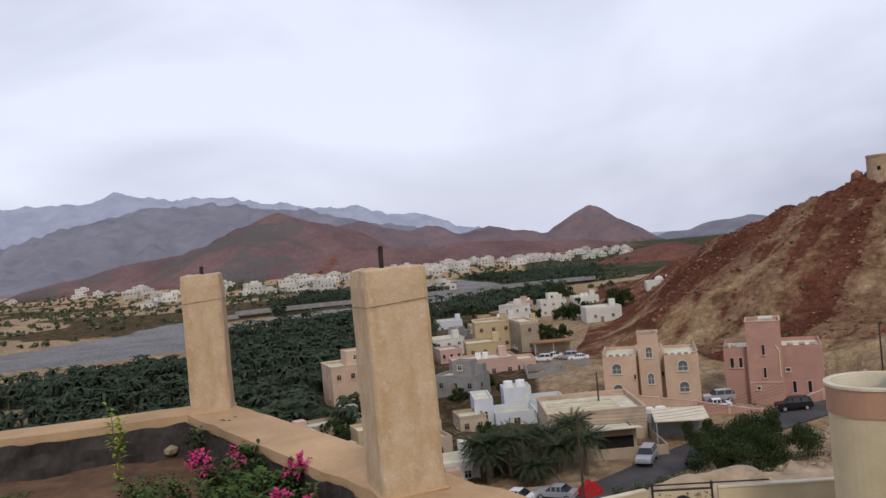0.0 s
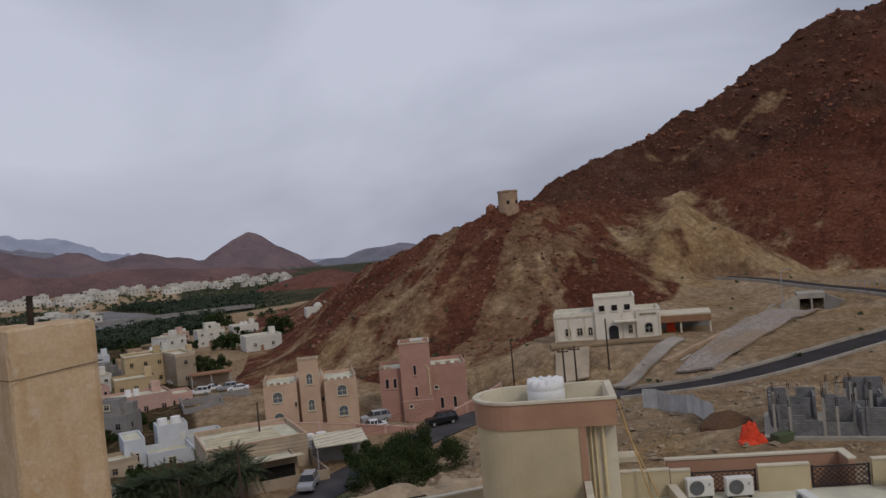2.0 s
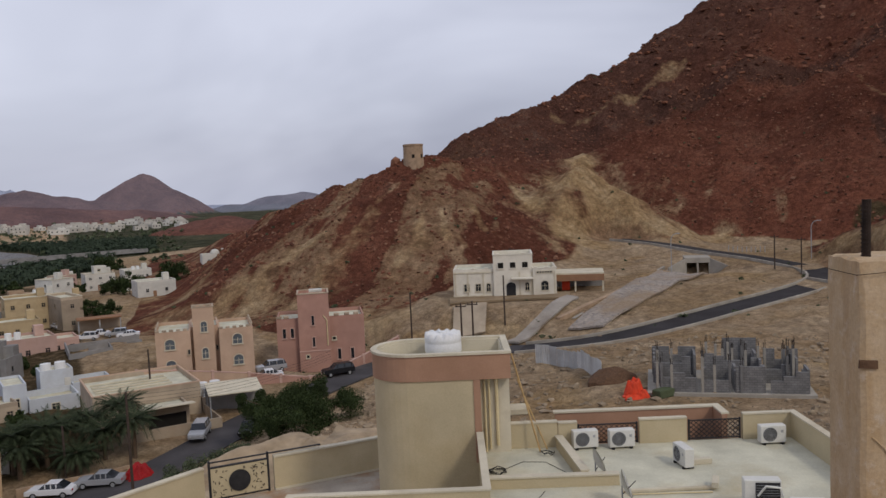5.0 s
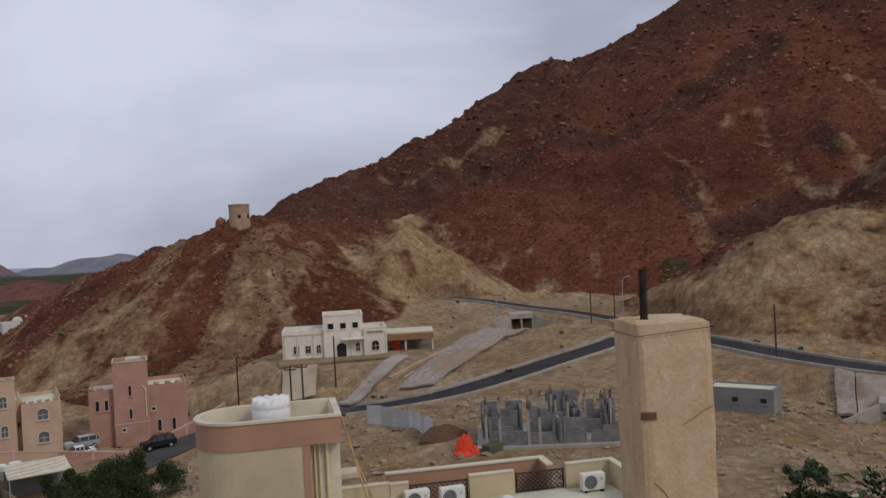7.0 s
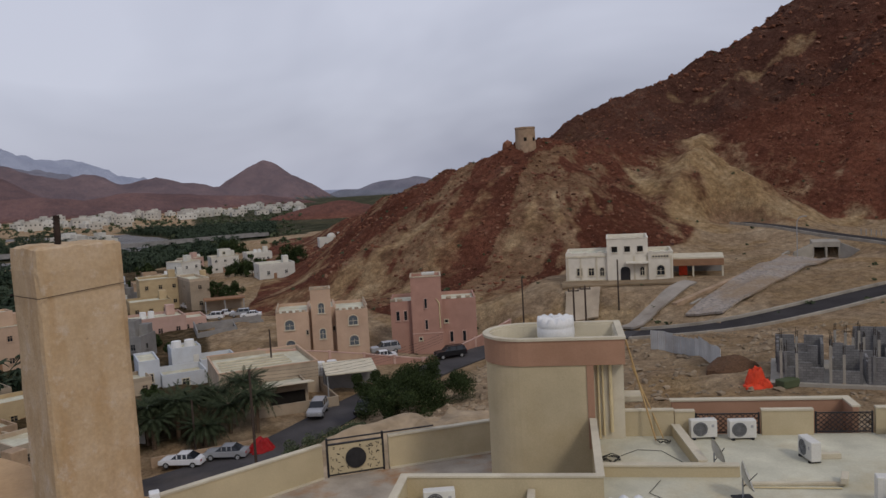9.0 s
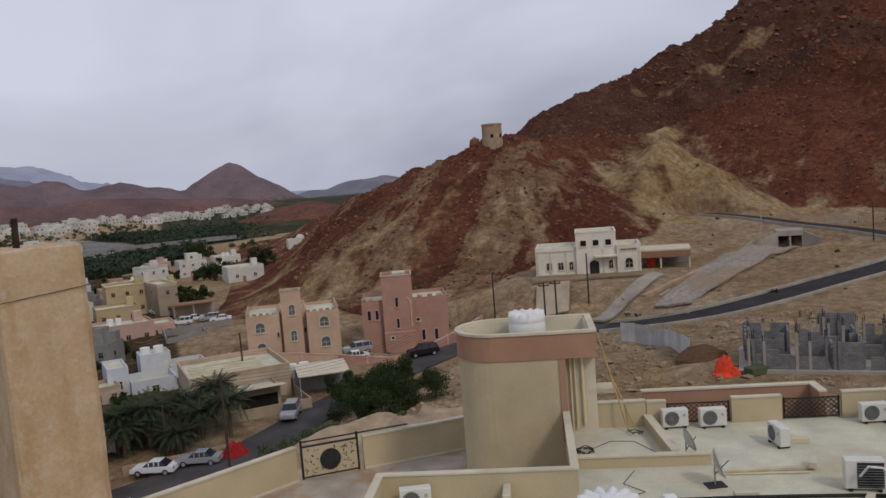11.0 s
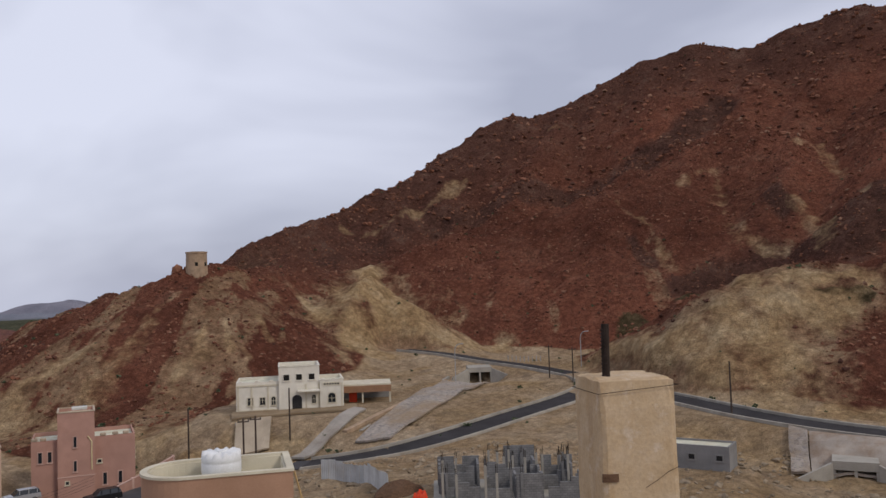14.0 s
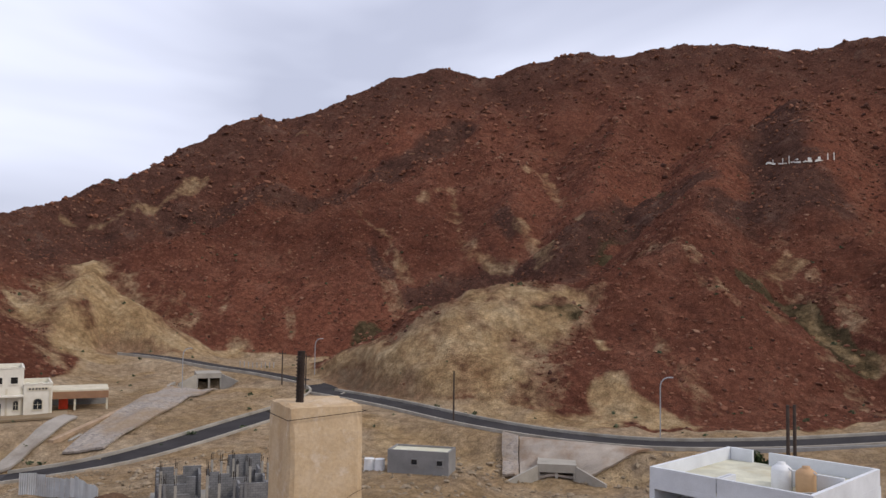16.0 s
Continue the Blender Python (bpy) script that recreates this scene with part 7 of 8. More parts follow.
tagged(part("retaining_wall", run_wall(bmesh.new(), [at(69, 53), at(78.4, 62)], 0.4, -20, lambda k: (-14.6, -13.5)[k]), SAND), "sand-coloured roadside wall", "retaining wall", kind="structure")
tagged(part("retaining_wall", run_wall(bmesh.new(), [at(67.5, 121), at(71, 113.2), at(75, 110), at(79.5, 109.5)], 0.5, -23.5, lambda k: -18.3), CONCRETE), "pale concrete retaining wall under the road", "retaining wall", kind="structure")
tagged(part("ditch_wall", run_wall(bmesh.new(), [at(39.1, 128), at(42.9, 141), at(46.1, 164)], 0.9, -24, lambda k: (-19.4, -17.5, -16.7)[k]), MUD), "dark stone-lined ditch beside the pitched slope", "ditch", kind="structure")
draped("pitched_bank", [(69.8, 104.5), (74.4, 105), (78.8, 109.2), (69.8, 113.5)], 0.2, BANK, "pale grey cement-faced bank below the road", "slope paving")
draped("pitched_bank", [(68.6, 104.5), (69.7, 104.4), (69.7, 113.6), (68.6, 116)], 0.3, STONEPITCH, "strip of rough grey stone facing below the road", "slope paving", 6, 12)
draped("lane", [(68, 48), (69.5, 44), (78.5, 56), (78, 60)], 0.12, TRACK, "pale lane beside the white house", "lane")
tagged(part("street_wall", run_wall(bmesh.new(), [at(2.6, 88.6), at(5, 88.9), at(8, 89.3), at(10.4, 90.6)], 0.3, -28.5, lambda k: -25.6), MUD), "low brown wall between the street and the palms", "wall", kind="structure")
tagged(part("retaining_wall", run_wall(bmesh.new(), [at(83, 110.5), at(87, 114), at(92.3, 121), at(98, 131)], 0.5, -23.5, lambda k: -17.6 + 0.25 * k), GREYWALL), "grey stone retaining wall under the road", "retaining wall", kind="structure")
for b in (76.0, 77.0):
    p = at(b, 66)
    t = tagged(part("bin", tube((0, 0, 0), (0, 0, 1.0), 0.42, 0.48, 14), DARK), "black waste bin beside the lane", "bin", "bins by the lane")
    t.location = (p.x, p.y, ground_z(p.x, p.y))


# ---- poles and lamps ----
def pole(bearing, away, z0, z1, label="dark wooden power pole", arm=True, r=0.14):
    p = at(bearing, away)
    g = min(z0, ground_z(p.x, p.y))
    ob = thing("power_pole", Matrix.Translation((p.x, p.y, g)) @ pose(0, 0, 0, 0, 0, -bearing), label, "power pole", "power poles")
    part("shaft", tube((0, 0, -0.5), (0, 0, z1 - g), r, r * 0.75, 8), POLEWOOD, ob)
    if arm:
        part("cross_arm", box((-0.7, -0.06, z1 - g - 0.5), (0.7, 0.06, z1 - g - 0.36)), POLEWOOD, ob)
        for x in (-0.6, 0, 0.6):
            part("insulator", tube((x, 0, z1 - g - 0.36), (x, 0, z1 - g - 0.14), 0.05, 0.04, 6), DARK, ob)
    return ob


POLES = [(9.4, 78, -26, -15.3, False), (53.4, 165, -18, -10.0, True), (55.0, 163, -18, -10.4, True), (65.2, 124.5, -17.8, -9.9, False), (17.9, 238, -20, -8.6, False), (19.6, 214, -20, -9.0, False), (20.0, 216, -20, -9.0, False),
         (32.3, 104, -22, -13.2, True), (33.1, 104, -22, -13.0, True), (28.8, 128, -23.5, -14.6, False), (87.0, 58, -15, -5.2, False), (87.4, 58.4, -15, -5.2, False), (35.4, 128, -20, -12.5, False), (11.0, 112, -24, -17.5, False), (5.5, 90, -26, -20.5, False)]
for b, d, z0, z1, arm in POLES:
    pole(b, d, z0, z1, arm=arm)


def street_lamp(bearing, away, z0, z1):
    p = at(bearing, away)
    g = min(z0, ground_z(p.x, p.y))
    ob = thing("street_lamp", Matrix.Translation((p.x, p.y, g)) @ pose(0, 0, 0, 0, 0, -bearing), "tall galvanised street lamp with curved arm", "street lamp", "street lamps")
    h = z1 - g
    arc = [(0, 0, -0.4), (0, 0, h - 1.4), (0.12, 0, h - 0.7), (0.5, 0, h - 0.2), (1.1, 0, h)]
    part("pole", add_pipe(bmesh.new(), arc, 0.08, 8), GALV, ob)
    part("lamp_head", box((1.05, -0.14, h - 0.08), (1.75, 0.14, h + 0.08), 0.05), GALV, ob)


street_lamp(79.2, 117.5, -17.8, -9.4)
street_lamp(55.6, 178, -16, -8.2)
street_lamp(46.9, 168, -17, -9.5)
for dz in (0.0, 0.35, 0.7, 1.0):
    a, b = at(9.4, 78, -15.6 - dz), at(23, 104, -18.4 - dz)
    cable("overhead_wire", [tuple(a), tuple(b)], 0.014, CABLE, "thin black overhead wire between poles", "wire", 0.9)
fence = thing("guard_rail", pose(0, 0, 0), "low post-and-rail guard at the road bend", "guard rail")
for k in range(9):
    p = at(50.6 + k * 0.28, 196)
    part("post", tube((p.x, p.y, ground_z(p.x, p.y) - 0.2), (p.x, p.y, ground_z(p.x, p.y) + 1.3), 0.09, 0.09, 6), GALV, fence)


# ---- bridge over the dry river ----
def bridge():
    a, b = at(-9.5, 438, 0), at(10.2, 462, 0)
    d = b - a
    m = Matrix.Translation((a.x, a.y, 0)) @ pose(0, 0, 0, 0, 0, math.degrees(math.atan2(d.y, d.x)))
    br = thing("road_bridge", m, "long low grey concrete road bridge over the river bed", "bridge")
    L = d.length
    part("deck", box((-30, -4, -25.4), (L + 10, 4, -24.3)), GREYWALL, br)
    for y in (-4, 3.8):
        part("railing", box((-30, y, -24.298), (L + 10, y + 0.2, -23.5)), GREYWALL, br)
    for k in range(9):
        x = L * (k + 0.5) / 9
        part("pier", box((x - 0.5, -3.5, -31), (x + 0.5, 3.5, -25.4)), GREYWALL, br)
    part("abutment", box((-34, -5, -31), (-28, 5, -25.41)), GREYWALL, br)


bridge()


# ---- cars ----
def car(kind, mat, m, label):
    ob = thing("car", m, label, "car", "parked cars")
    L, W = (4.6, 1.78) if kind != "pickup" else (5.1, 1.85)
    prof = {"sedan": [(-2.3, 0.35), (2.3, 0.35), (2.3, 0.72), (2.0, 0.86), (1.0, 0.95), (-1.6, 0.98), (-2.25, 0.95)],
            "suv": [(-2.3, 0.4), (2.3, 0.4), (2.3, 0.85), (2.05, 1.02), (1.1, 1.1), (-2.25, 1.12)],
            "pickup": [(-2.55, 0.5), (2.55, 0.5), (2.55, 0.98), (2.2, 1.12), (1.2, 1.16), (-2.55, 1.16)]}[kind]
    cab = {"sedan": [(0.95, 0.95), (0.35, 1.40), (-0.95, 1.42), (-1.6, 0.98)], "suv": [(1.05, 1.1), (0.45, 1.68), (-1.95, 1.68), (-2.2, 1.12)], "pickup": [(1.1, 1.16), (0.55, 1.75), (-0.75, 1.75), (-0.95, 1.16)]}[kind]

    def extrude(pts, w, top=1.0):
        bm = bmesh.new()
        zt = max(z for _, z in pts)
        a = [bm.verts.new((x, -w / 2 * (top if z > zt - 0.05 and top < 1 else 1), z)) for x, z in pts]
        b = [bm.verts.new((x, w / 2 * (top if z > zt - 0.05 and top < 1 else 1), z)) for x, z in pts]
        bm.faces.new(a)
        bm.faces.new(b[::-1])
        n = len(pts)
        for k in range(n):
            bm.faces.new((a[k], b[k], b[(k + 1) % n], a[(k + 1) % n]))
        bmesh.ops.recalc_face_normals(bm, faces=bm.faces)
        return bm

    bd = extrude(prof, W)
    bmesh.ops.bevel(bd, geom=list(bd.edges), offset=0.06, segments=2, affect="EDGES")
    part("body", bd, mat, ob, smooth=False)
    part("glass", extrude(cab, W * 0.93, 0.82), GLASS, ob)
    zt = cab[1][1]
    part("roof", box((cab[2][0] + 0.05, -W * 0.375, zt - 0.02), (cab[1][0] - 0.05, W * 0.375, zt + 0.04), 0.02), mat, ob)
    for x in (cab[1][0] - 0.1, (cab[1][0] + cab[2][0]) / 2, cab[2][0] + 0.15):
        for s in (-1, 1):
            part("window_pillar", add_box(bmesh.new(), (x - 0.05, s * W * 0.44 - 0.03, prof[-2][1] - 0.05), (x + 0.05, s * W * 0.44 + 0.03, zt)), mat, ob)
    for x in (-L * 0.31, L * 0.31):
        for s in (-1, 1):
            w = part("wheel", tube((x, s * (W / 2 - 0.2), 0.33), (x, s * (W / 2 + 0.01), 0.33), 0.33, 0.33, 18), TYRE, ob)
            part("rim", tube((x, s * (W / 2 + 0.011), 0.33), (x, s * (W / 2 + 0.02), 0.33), 0.2, 0.2, 12), GALV, w)
    for s in (-1, 1):
        part("headlight", box((L / 2 - 0.06, s * 0.62 - 0.16, 0.64), (L / 2 + 0.01, s * 0.62 + 0.16, 0.78), 0.02), GALV, ob)
        part("tail_light", box((-L / 2 - 0.01, s * 0.65 - 0.12, 0.7), (-L / 2 + 0.06, s * 0.65 + 0.12, 0.9), 0.02), RED, ob)
    return ob


CARS = [("sedan", CARWHITE, 4.6, 87, 150, "white saloon car parked on the street"), ("sedan", CARSILVER, 7.5, 86.5, 152, "silver saloon car parked on the street"),
        ("suv", CARSILVER, 13.9, 95, 244, "silver estate car parked by the courtyard house"), ("sedan", CARBLACK, 17.2, 94, 240, "dark car half hidden behind the bush"),
        ("sedan", CARWHITE, 18.6, 118, 170, "white car parked in the compound"), ("suv", CARBLACK, 23.5, 116.5, 175, "dark car parked at the compound gate"), ("suv", CARSILVER, 18.9, 123, 175, "grey car under the compound shelter"),
        ("suv", CARWHITE, 7.4, 182, 160, "white car on the parking ground"), ("sedan", CARWHITE, 8.1, 187, 170, "white car on the parking ground"), ("suv", CARSILVER, 9.2, 184, 170, "silver car on the parking ground"), ("sedan", CARWHITE, 9.9, 181, 165, "white car at the end of the parking ground"),
        ("sedan", CARWHITE, 5.75, 206, 100, "white saloon car parked along the lane"), ("suv", CARWHITE, 5.85, 224, 100, "white car parked along the lane")]
for kind, mat, b, d, a, label in CARS:
    p = at(b, d)
    z = ground_z(p.x, p.y) + (0.2 if d < 130 else 0.1)
    car(kind, mat, Matrix.Translation((p.x, p.y, z)) @ pose(0, 0, 0, 0, 0, a), label)
heap("red_cover", 9.9, 86.5, 1.7, 1.1, 1.5, RED, "bright red covered load beside the street", "cover", 12, 0.35)


# ---- trees ----
def frond_bm(bm, root, heading, length, droop, rng, leaflets=16, width=0.5):
    """A feathered palm frond: an arching midrib with paired leaflets."""
    d = Vector((math.cos(heading), math.sin(heading), 0))
    side = Vector((-d.y, d.x, 0))
    pts = []
    for k in range(9):
        t = k / 8
        pts.append(root + d * length * t * (1 - 0.25 * droop * t) + Vector((0, 0, length * (0.55 * t * (1 - droop * 0.6) - droop * 0.95 * t * t))))
    for a, b in zip(pts, pts[1:]):
        w = 0.02
        v = [bm.verts.new(p) for p in (a - side * w, a + side * w, b + side * w, b - side * w)]
        bm.faces.new(v)
    for k in range(leaflets):
        t = 0.12 + 0.86 * k / leaflets
        i = min(7, int(t * 8))
        p = pts[i].lerp(pts[i + 1], t * 8 - i)
        f = (pts[i + 1] - pts[i]).normalized()
        ll = width * math.sin(math.pi * (0.15 + 0.8 * t)) * rng.uniform(0.8, 1.1)
        for s in (-1, 1):
            q = p + side * s * ll * 0.8 + f * ll * 0.6 - Vector((0, 0, ll * rng.uniform(0.15, 0.5)))
            n = f * 0.045
            bm.faces.new([bm.verts.new(x) for x in (p - n, p + n, q)])


def palm(name_seed, height):
    rng = random.Random(name_seed)
    ob = thing("date_palm", pose(0, 0, 0), "tall date palm with dusty green arching fronds", "palm tree", "date palms by the street")
    tr = bmesh.new()
    z, x = -0.6, 0.0
    while z < height:
        add_tube(tr, (x, 0, z), (x + 0.01, 0, z + 0.24), 0.20, 0.25, 9)
        z += 0.22
        x += rng.uniform(-0.015, 0.02)
    part("trunk", tr, BARK, ob, "rough ringed trunk")
    cr = bmesh.new()
    for k in range(60):
        frond_bm(cr, Vector((x, 0, height)), k * 2.399, rng.uniform(2.7, 3.7), 0.02 + 0.95 * (k / 60) + rng.uniform(-0.1, 0.1), rng, 26, 0.66)
    part("crown", cr, PALMLEAF, ob)
    return ob


def place_palm(proto, bearing, away, turn, s=1.0):
    p = at(bearing, away)
    m = Matrix.Translation((p.x, p.y, ground_z(p.x, p.y))) @ pose(0, 0, 0, 0, 0, turn) @ Matrix.Diagonal((s, s, s, 1))
    return m


palms = [palm(1, 3.2), palm(2, 4.2), palm(3, 2.4)]
SPOTS = [(2.9, 92), (4.5, 94), (6.2, 91), (7.9, 93), (9.7, 92), (3.7, 98), (7.2, 98), (2.6, 94), (-11.5, 122), (-12.5, 128), (-10.6, 132), (-9.5, 130), (5.4, 97), (9.0, 97)]
for k, (b, d) in enumerate(SPOTS):
    proto = palms[k % 3]
    m = place_palm(proto, b, d, k * 77)
    if k < 3:
        proto.matrix_world = m
    else:
        copy_thing(proto, m)


def leaf_tree(name, bearing, away, radius, height, leaves, mat, label, seed, size=0.16, z=None, lean=1.0, trunk=0.35):
    """A broad-crowned tree: a forked trunk, limbs and many small leaf sprays in uneven clumps."""
    rng = random.Random(seed)
    p = at(bearing, away)
    ob = thing(name, Matrix.Translation((p.x, p.y, ground_z(p.x, p.y) if z is None else z)), label, "tree" if height > 2.4 else "shrub")
    tr, lv = bmesh.new(), bmesh.new()
    add_tube(tr, (0, 0, -0.4), (0.1, 0, height * trunk), 0.05 * height * 0.5, 0.03 * height * 0.5, 9)
    clumps = []
    for k in range(max(9, int(radius * 7))):
        a, r = rng.uniform(0, 2 * math.pi), radius * math.sqrt(rng.random()) * 0.92
        top = height * (1 - 0.42 * (r / radius) ** 2) * rng.uniform(0.72, 1.0)
        c = Vector((r * math.cos(a) * lean, r * math.sin(a), max(height * 0.16, top - rng.uniform(0, height * 0.45))))
        clumps.append((c, radius * rng.uniform(0.14, 0.30)))
        if k < 12:
            mid_point = Vector((0.1, 0, height * trunk)).lerp(c, 0.5) + Vector((0, 0, height * 0.06))
            add_tube(tr, (0.1, 0, height * trunk - 0.1), mid_point, 0.018 * height * 0.5, 0.012 * height * 0.5, 6)
            add_tube(tr, mid_point, c, 0.012 * height * 0.5, 0.005 * height * 0.5, 6)
    per = leaves // len(clumps)
    for c, r in clumps:
        for k in range(per):
            d = Vector((rng.gauss(0, 1), rng.gauss(0, 1), rng.gauss(0, 0.75)))
            q = c + d.normalized() * r * rng.random() ** 0.4
            n = Vector((rng.gauss(0, 1), rng.gauss(0, 1), rng.gauss(0.5, 1))).normalized()
            u = n.orthogonal().normalized()
            v = n.cross(u)
            s = size * rng.uniform(0.5, 1.3)
            lv.faces.new([lv.verts.new(q + u * s * a + v * s * b) for a, b in ((-1, 0), (0, -0.45), (1, 0), (0, 0.45))])
    part("trunk", tr, BARK, ob)
    part("crown", lv, mat, ob)
    return ob


leaf_tree("acacia_tree", 18.9, 87, 4.4, 7.0, 30000, TREELEAF, "broad dark green acacia tree by the street", 1, 0.105)
leaf_tree("acacia_tree", 21.7, 86, 4.6, 5.2, 28000, TREELEAF, "broad low dark green acacia tree by the street", 2, 0.105)
leaf_tree("acacia_tree", 20.2, 82, 3.8, 4.2, 16000, TREELEAF, "broad low dark green acacia tree by the street", 22, 0.1)
leaf_tree("bush", 14.6, 74, 3.4, 2.4, 9000, SHRUBLEAF, "wide grey-green bush on the slope", 3, 0.1)
leaf_tree("bush", 17.0, 73, 2.8, 2.0, 8000, SHRUBLEAF, "wide grey-green bush on the slope", 4, 0.1)
leaf_tree("bush", 12.4, 76, 2.4, 1.8, 6000, SHRUBLEAF, "wide grey-green bush on the slope", 24, 0.1)
leaf_tree("bush", 2.6, 46, 1.4, 1.6, 2500, SHRUBLEAF, "small dry green bush beyond the yard wall", 5, 0.1)
leaf_tree("leafy_tree", 10.2, 248, 5.0, 6.4, 4000, TREELEAF, "dark green tree among the white houses", 6, 0.35)
leaf_tree("leafy_tree", 7.7, 203, 4.4, 6.4, 4000, TREELEAF, "dark green tree among the houses", 7, 0.3)
leaf_tree("leafy_tree", 8.7, 207, 3.6, 5.4, 3000, TREELEAF, "dark green tree among the houses", 8, 0.3)
leaf_tree("leafy_tree", 13.0, 272, 5.0, 6.6, 3500, TREELEAF, "dark green tree at the slope foot", 9, 0.35)
leaf_tree("leafy_tree", 9.0, 330, 6.0, 8.0, 3500, TREELEAF, "dark green tree beside the far grove", 10, 0.45)
leaf_tree("leafy_tree", 9.2, 256, 3.6, 4.4, 3000, TREELEAF, "dark green tree among the white houses", 11, 0.35)
leaf_tree("leafy_tree", -2.6, 88, 2.4, 3.2, 3000, TREELEAF, "small dark green tree among the old houses", 12, 0.2)
leaf_tree("leafy_tree", 84.9, 58, 2.2, 7.6, 6000, TREELEAF, "dark green tree behind the white house", 13, 0.14, -14.4)
leaf_tree("garden_tree", 66.2, 30, 2.4, 5.0, 5000, TREELEAF, "leafy garden tree below the terrace", 14, 0.13, -12.4)
leaf_tree("garden_tree", 70.5, 33, 2.6, 5.4, 5000, TREELEAF, "leafy garden tree below the terrace", 15, 0.13, -12.6)
leaf_tree("garden_tree", 67.5, 48, 2.6, 3.4, 4000, TREELEAF, "leafy garden tree beside the lane", 16, 0.14)
leaf_tree("bush", 66.2, 62, 1.7, 1.5, 2600, SHRUBLEAF, "small bush on the rubble slope", 17, 0.14)
for k, (b, d, r) in enumerate([(3.0, 150, 2.4), (1.4, 140, 2.0), (1.9, 150, 2.0), (5.0, 236, 3.2), (3.0, 112, 1.6), (2.8, 250, 3.0), (-6.9, 118, 2.8), (7.0, 262, 3.4), (-2.2, 112, 2.0), (4.6, 140, 1.8), (12.6, 270, 3.6), (6.4, 330, 4.0), (3.4, 290, 3.4)]):
    leaf_tree("leafy_tree", b, d, r, r * 1.25, 2600, TREELEAF, "dark green tree between the village houses", 40 + k, 0.2 + 0.0005 * d)
leaf_tree("bush", 1.6, 170, 2.0, 2.4, 1500, TREELEAF, "dark bush between the houses", 18, 0.3)
small_plant("bougainvillea", 1.76, 1.04, 0.0, 0.13, 1.05, 420, 0.05, "tall bougainvillea with magenta flowers behind the low parapet", 7, 21)
pool = tagged(part("awning_sheet", add_box(bmesh.new(), (-2.4, -1.5, 0), (2.4, 1.5, 0.12), 0.03), BLUEWHITE), "pale turquoise sheet roof below the terrace", "sheet roof")
pool.matrix_world = Matrix.Translation(at(69.5, 22, -7.2)) @ pose(0, 0, 0, 6, 0, -60)
for k in (-1.6, 1.6):
    part("post", tube((k, 0, -5), (k, 0, 0), 0.06, 0.06, 8), GALV, pool)


# ---- palm grove in the valley ----
def grove():
    rng = np.random.default_rng(5)
    n = 17000
    b, r = rng.uniform(-31, 12, n), np.sqrt(rng.uniform(96 ** 2, 640 ** 2, n))
    x, y = r * np.sin(np.radians(b)), r * np.cos(np.radians(b))
    h, masks = land(x, y)
    keep = (masks["green"] > 0.5) & (masks["gravel"] < 0.2)
    keep &= ~((np.abs(b + 5.9) < 2.6) & (np.abs(r - 152) < 13))
    keep &= (r > 112) | (b < -9)
    keep &= ~((b > -10) & (r > 398 + 1.2 * b) & (r < 462))
    x, y, h, r = x[keep], y[keep], h[keep], r[keep]
    order = np.argsort(r)[:6800]
    verts, faces = [], []
    for i in order:
        big = rng.uniform(0.75, 1.2)
        top, fr = h[i] + rng.uniform(1.6, 4.4) * big, 13 if r[i] < 260 else 8
        for k in range(fr):
            a, drop, ln = rng.uniform(0, 6.283), rng.uniform(-0.5, 1.0), rng.uniform(1.4, 2.3) * big
            c, s = math.cos(a), math.sin(a)
            w = 0.36 * big
            pts = [(0.0, 0.0, 0.14), (0.45, 0.30 - 0.22 * drop, 1.0), (0.8, 0.16 - 0.75 * drop, 0.85), (1.0, -0.1 - 1.1 * drop, 0.1)]
            o = len(verts)
            for t, z, q in pts:
                px, py, pz = x[i] + c * ln * t, y[i] + s * ln * t, top + ln * z * 0.55
                verts += [(px - s * w * q, py + c * w * q, pz - 0.10), (px, py, pz + 0.05), (px + s * w * q, py - c * w * q, pz - 0.10)]
            for j in range(3):
                faces += [(o + 3 * j, o + 3 * j + 1, o + 3 * j + 4, o + 3 * j + 3), (o + 3 * j + 1, o + 3 * j + 2, o + 3 * j + 5, o + 3 * j + 4)]
        o = len(verts)
        for q, z in ((0.22, h[i] - 0.5), (0.2, top)):
            verts += [(x[i] - q, y[i] - q, z), (x[i] + q, y[i] - q, z), (x[i] + q, y[i] + q, z), (x[i] - q, y[i] + q, z)]
        faces += [(o + j, o + (j + 1) % 4, o + 4 + (j + 1) % 4, o + 4 + j) for j in range(4)]
    me = bpy.data.meshes.new("palm_grove")
    me.from_pydata(verts, [], faces)
    me.materials.append(GROVELEAF)
    tagged(new("palm_grove", me), "dense dark green date palm grove in the valley", "palm grove", kind="stuff")


grove()


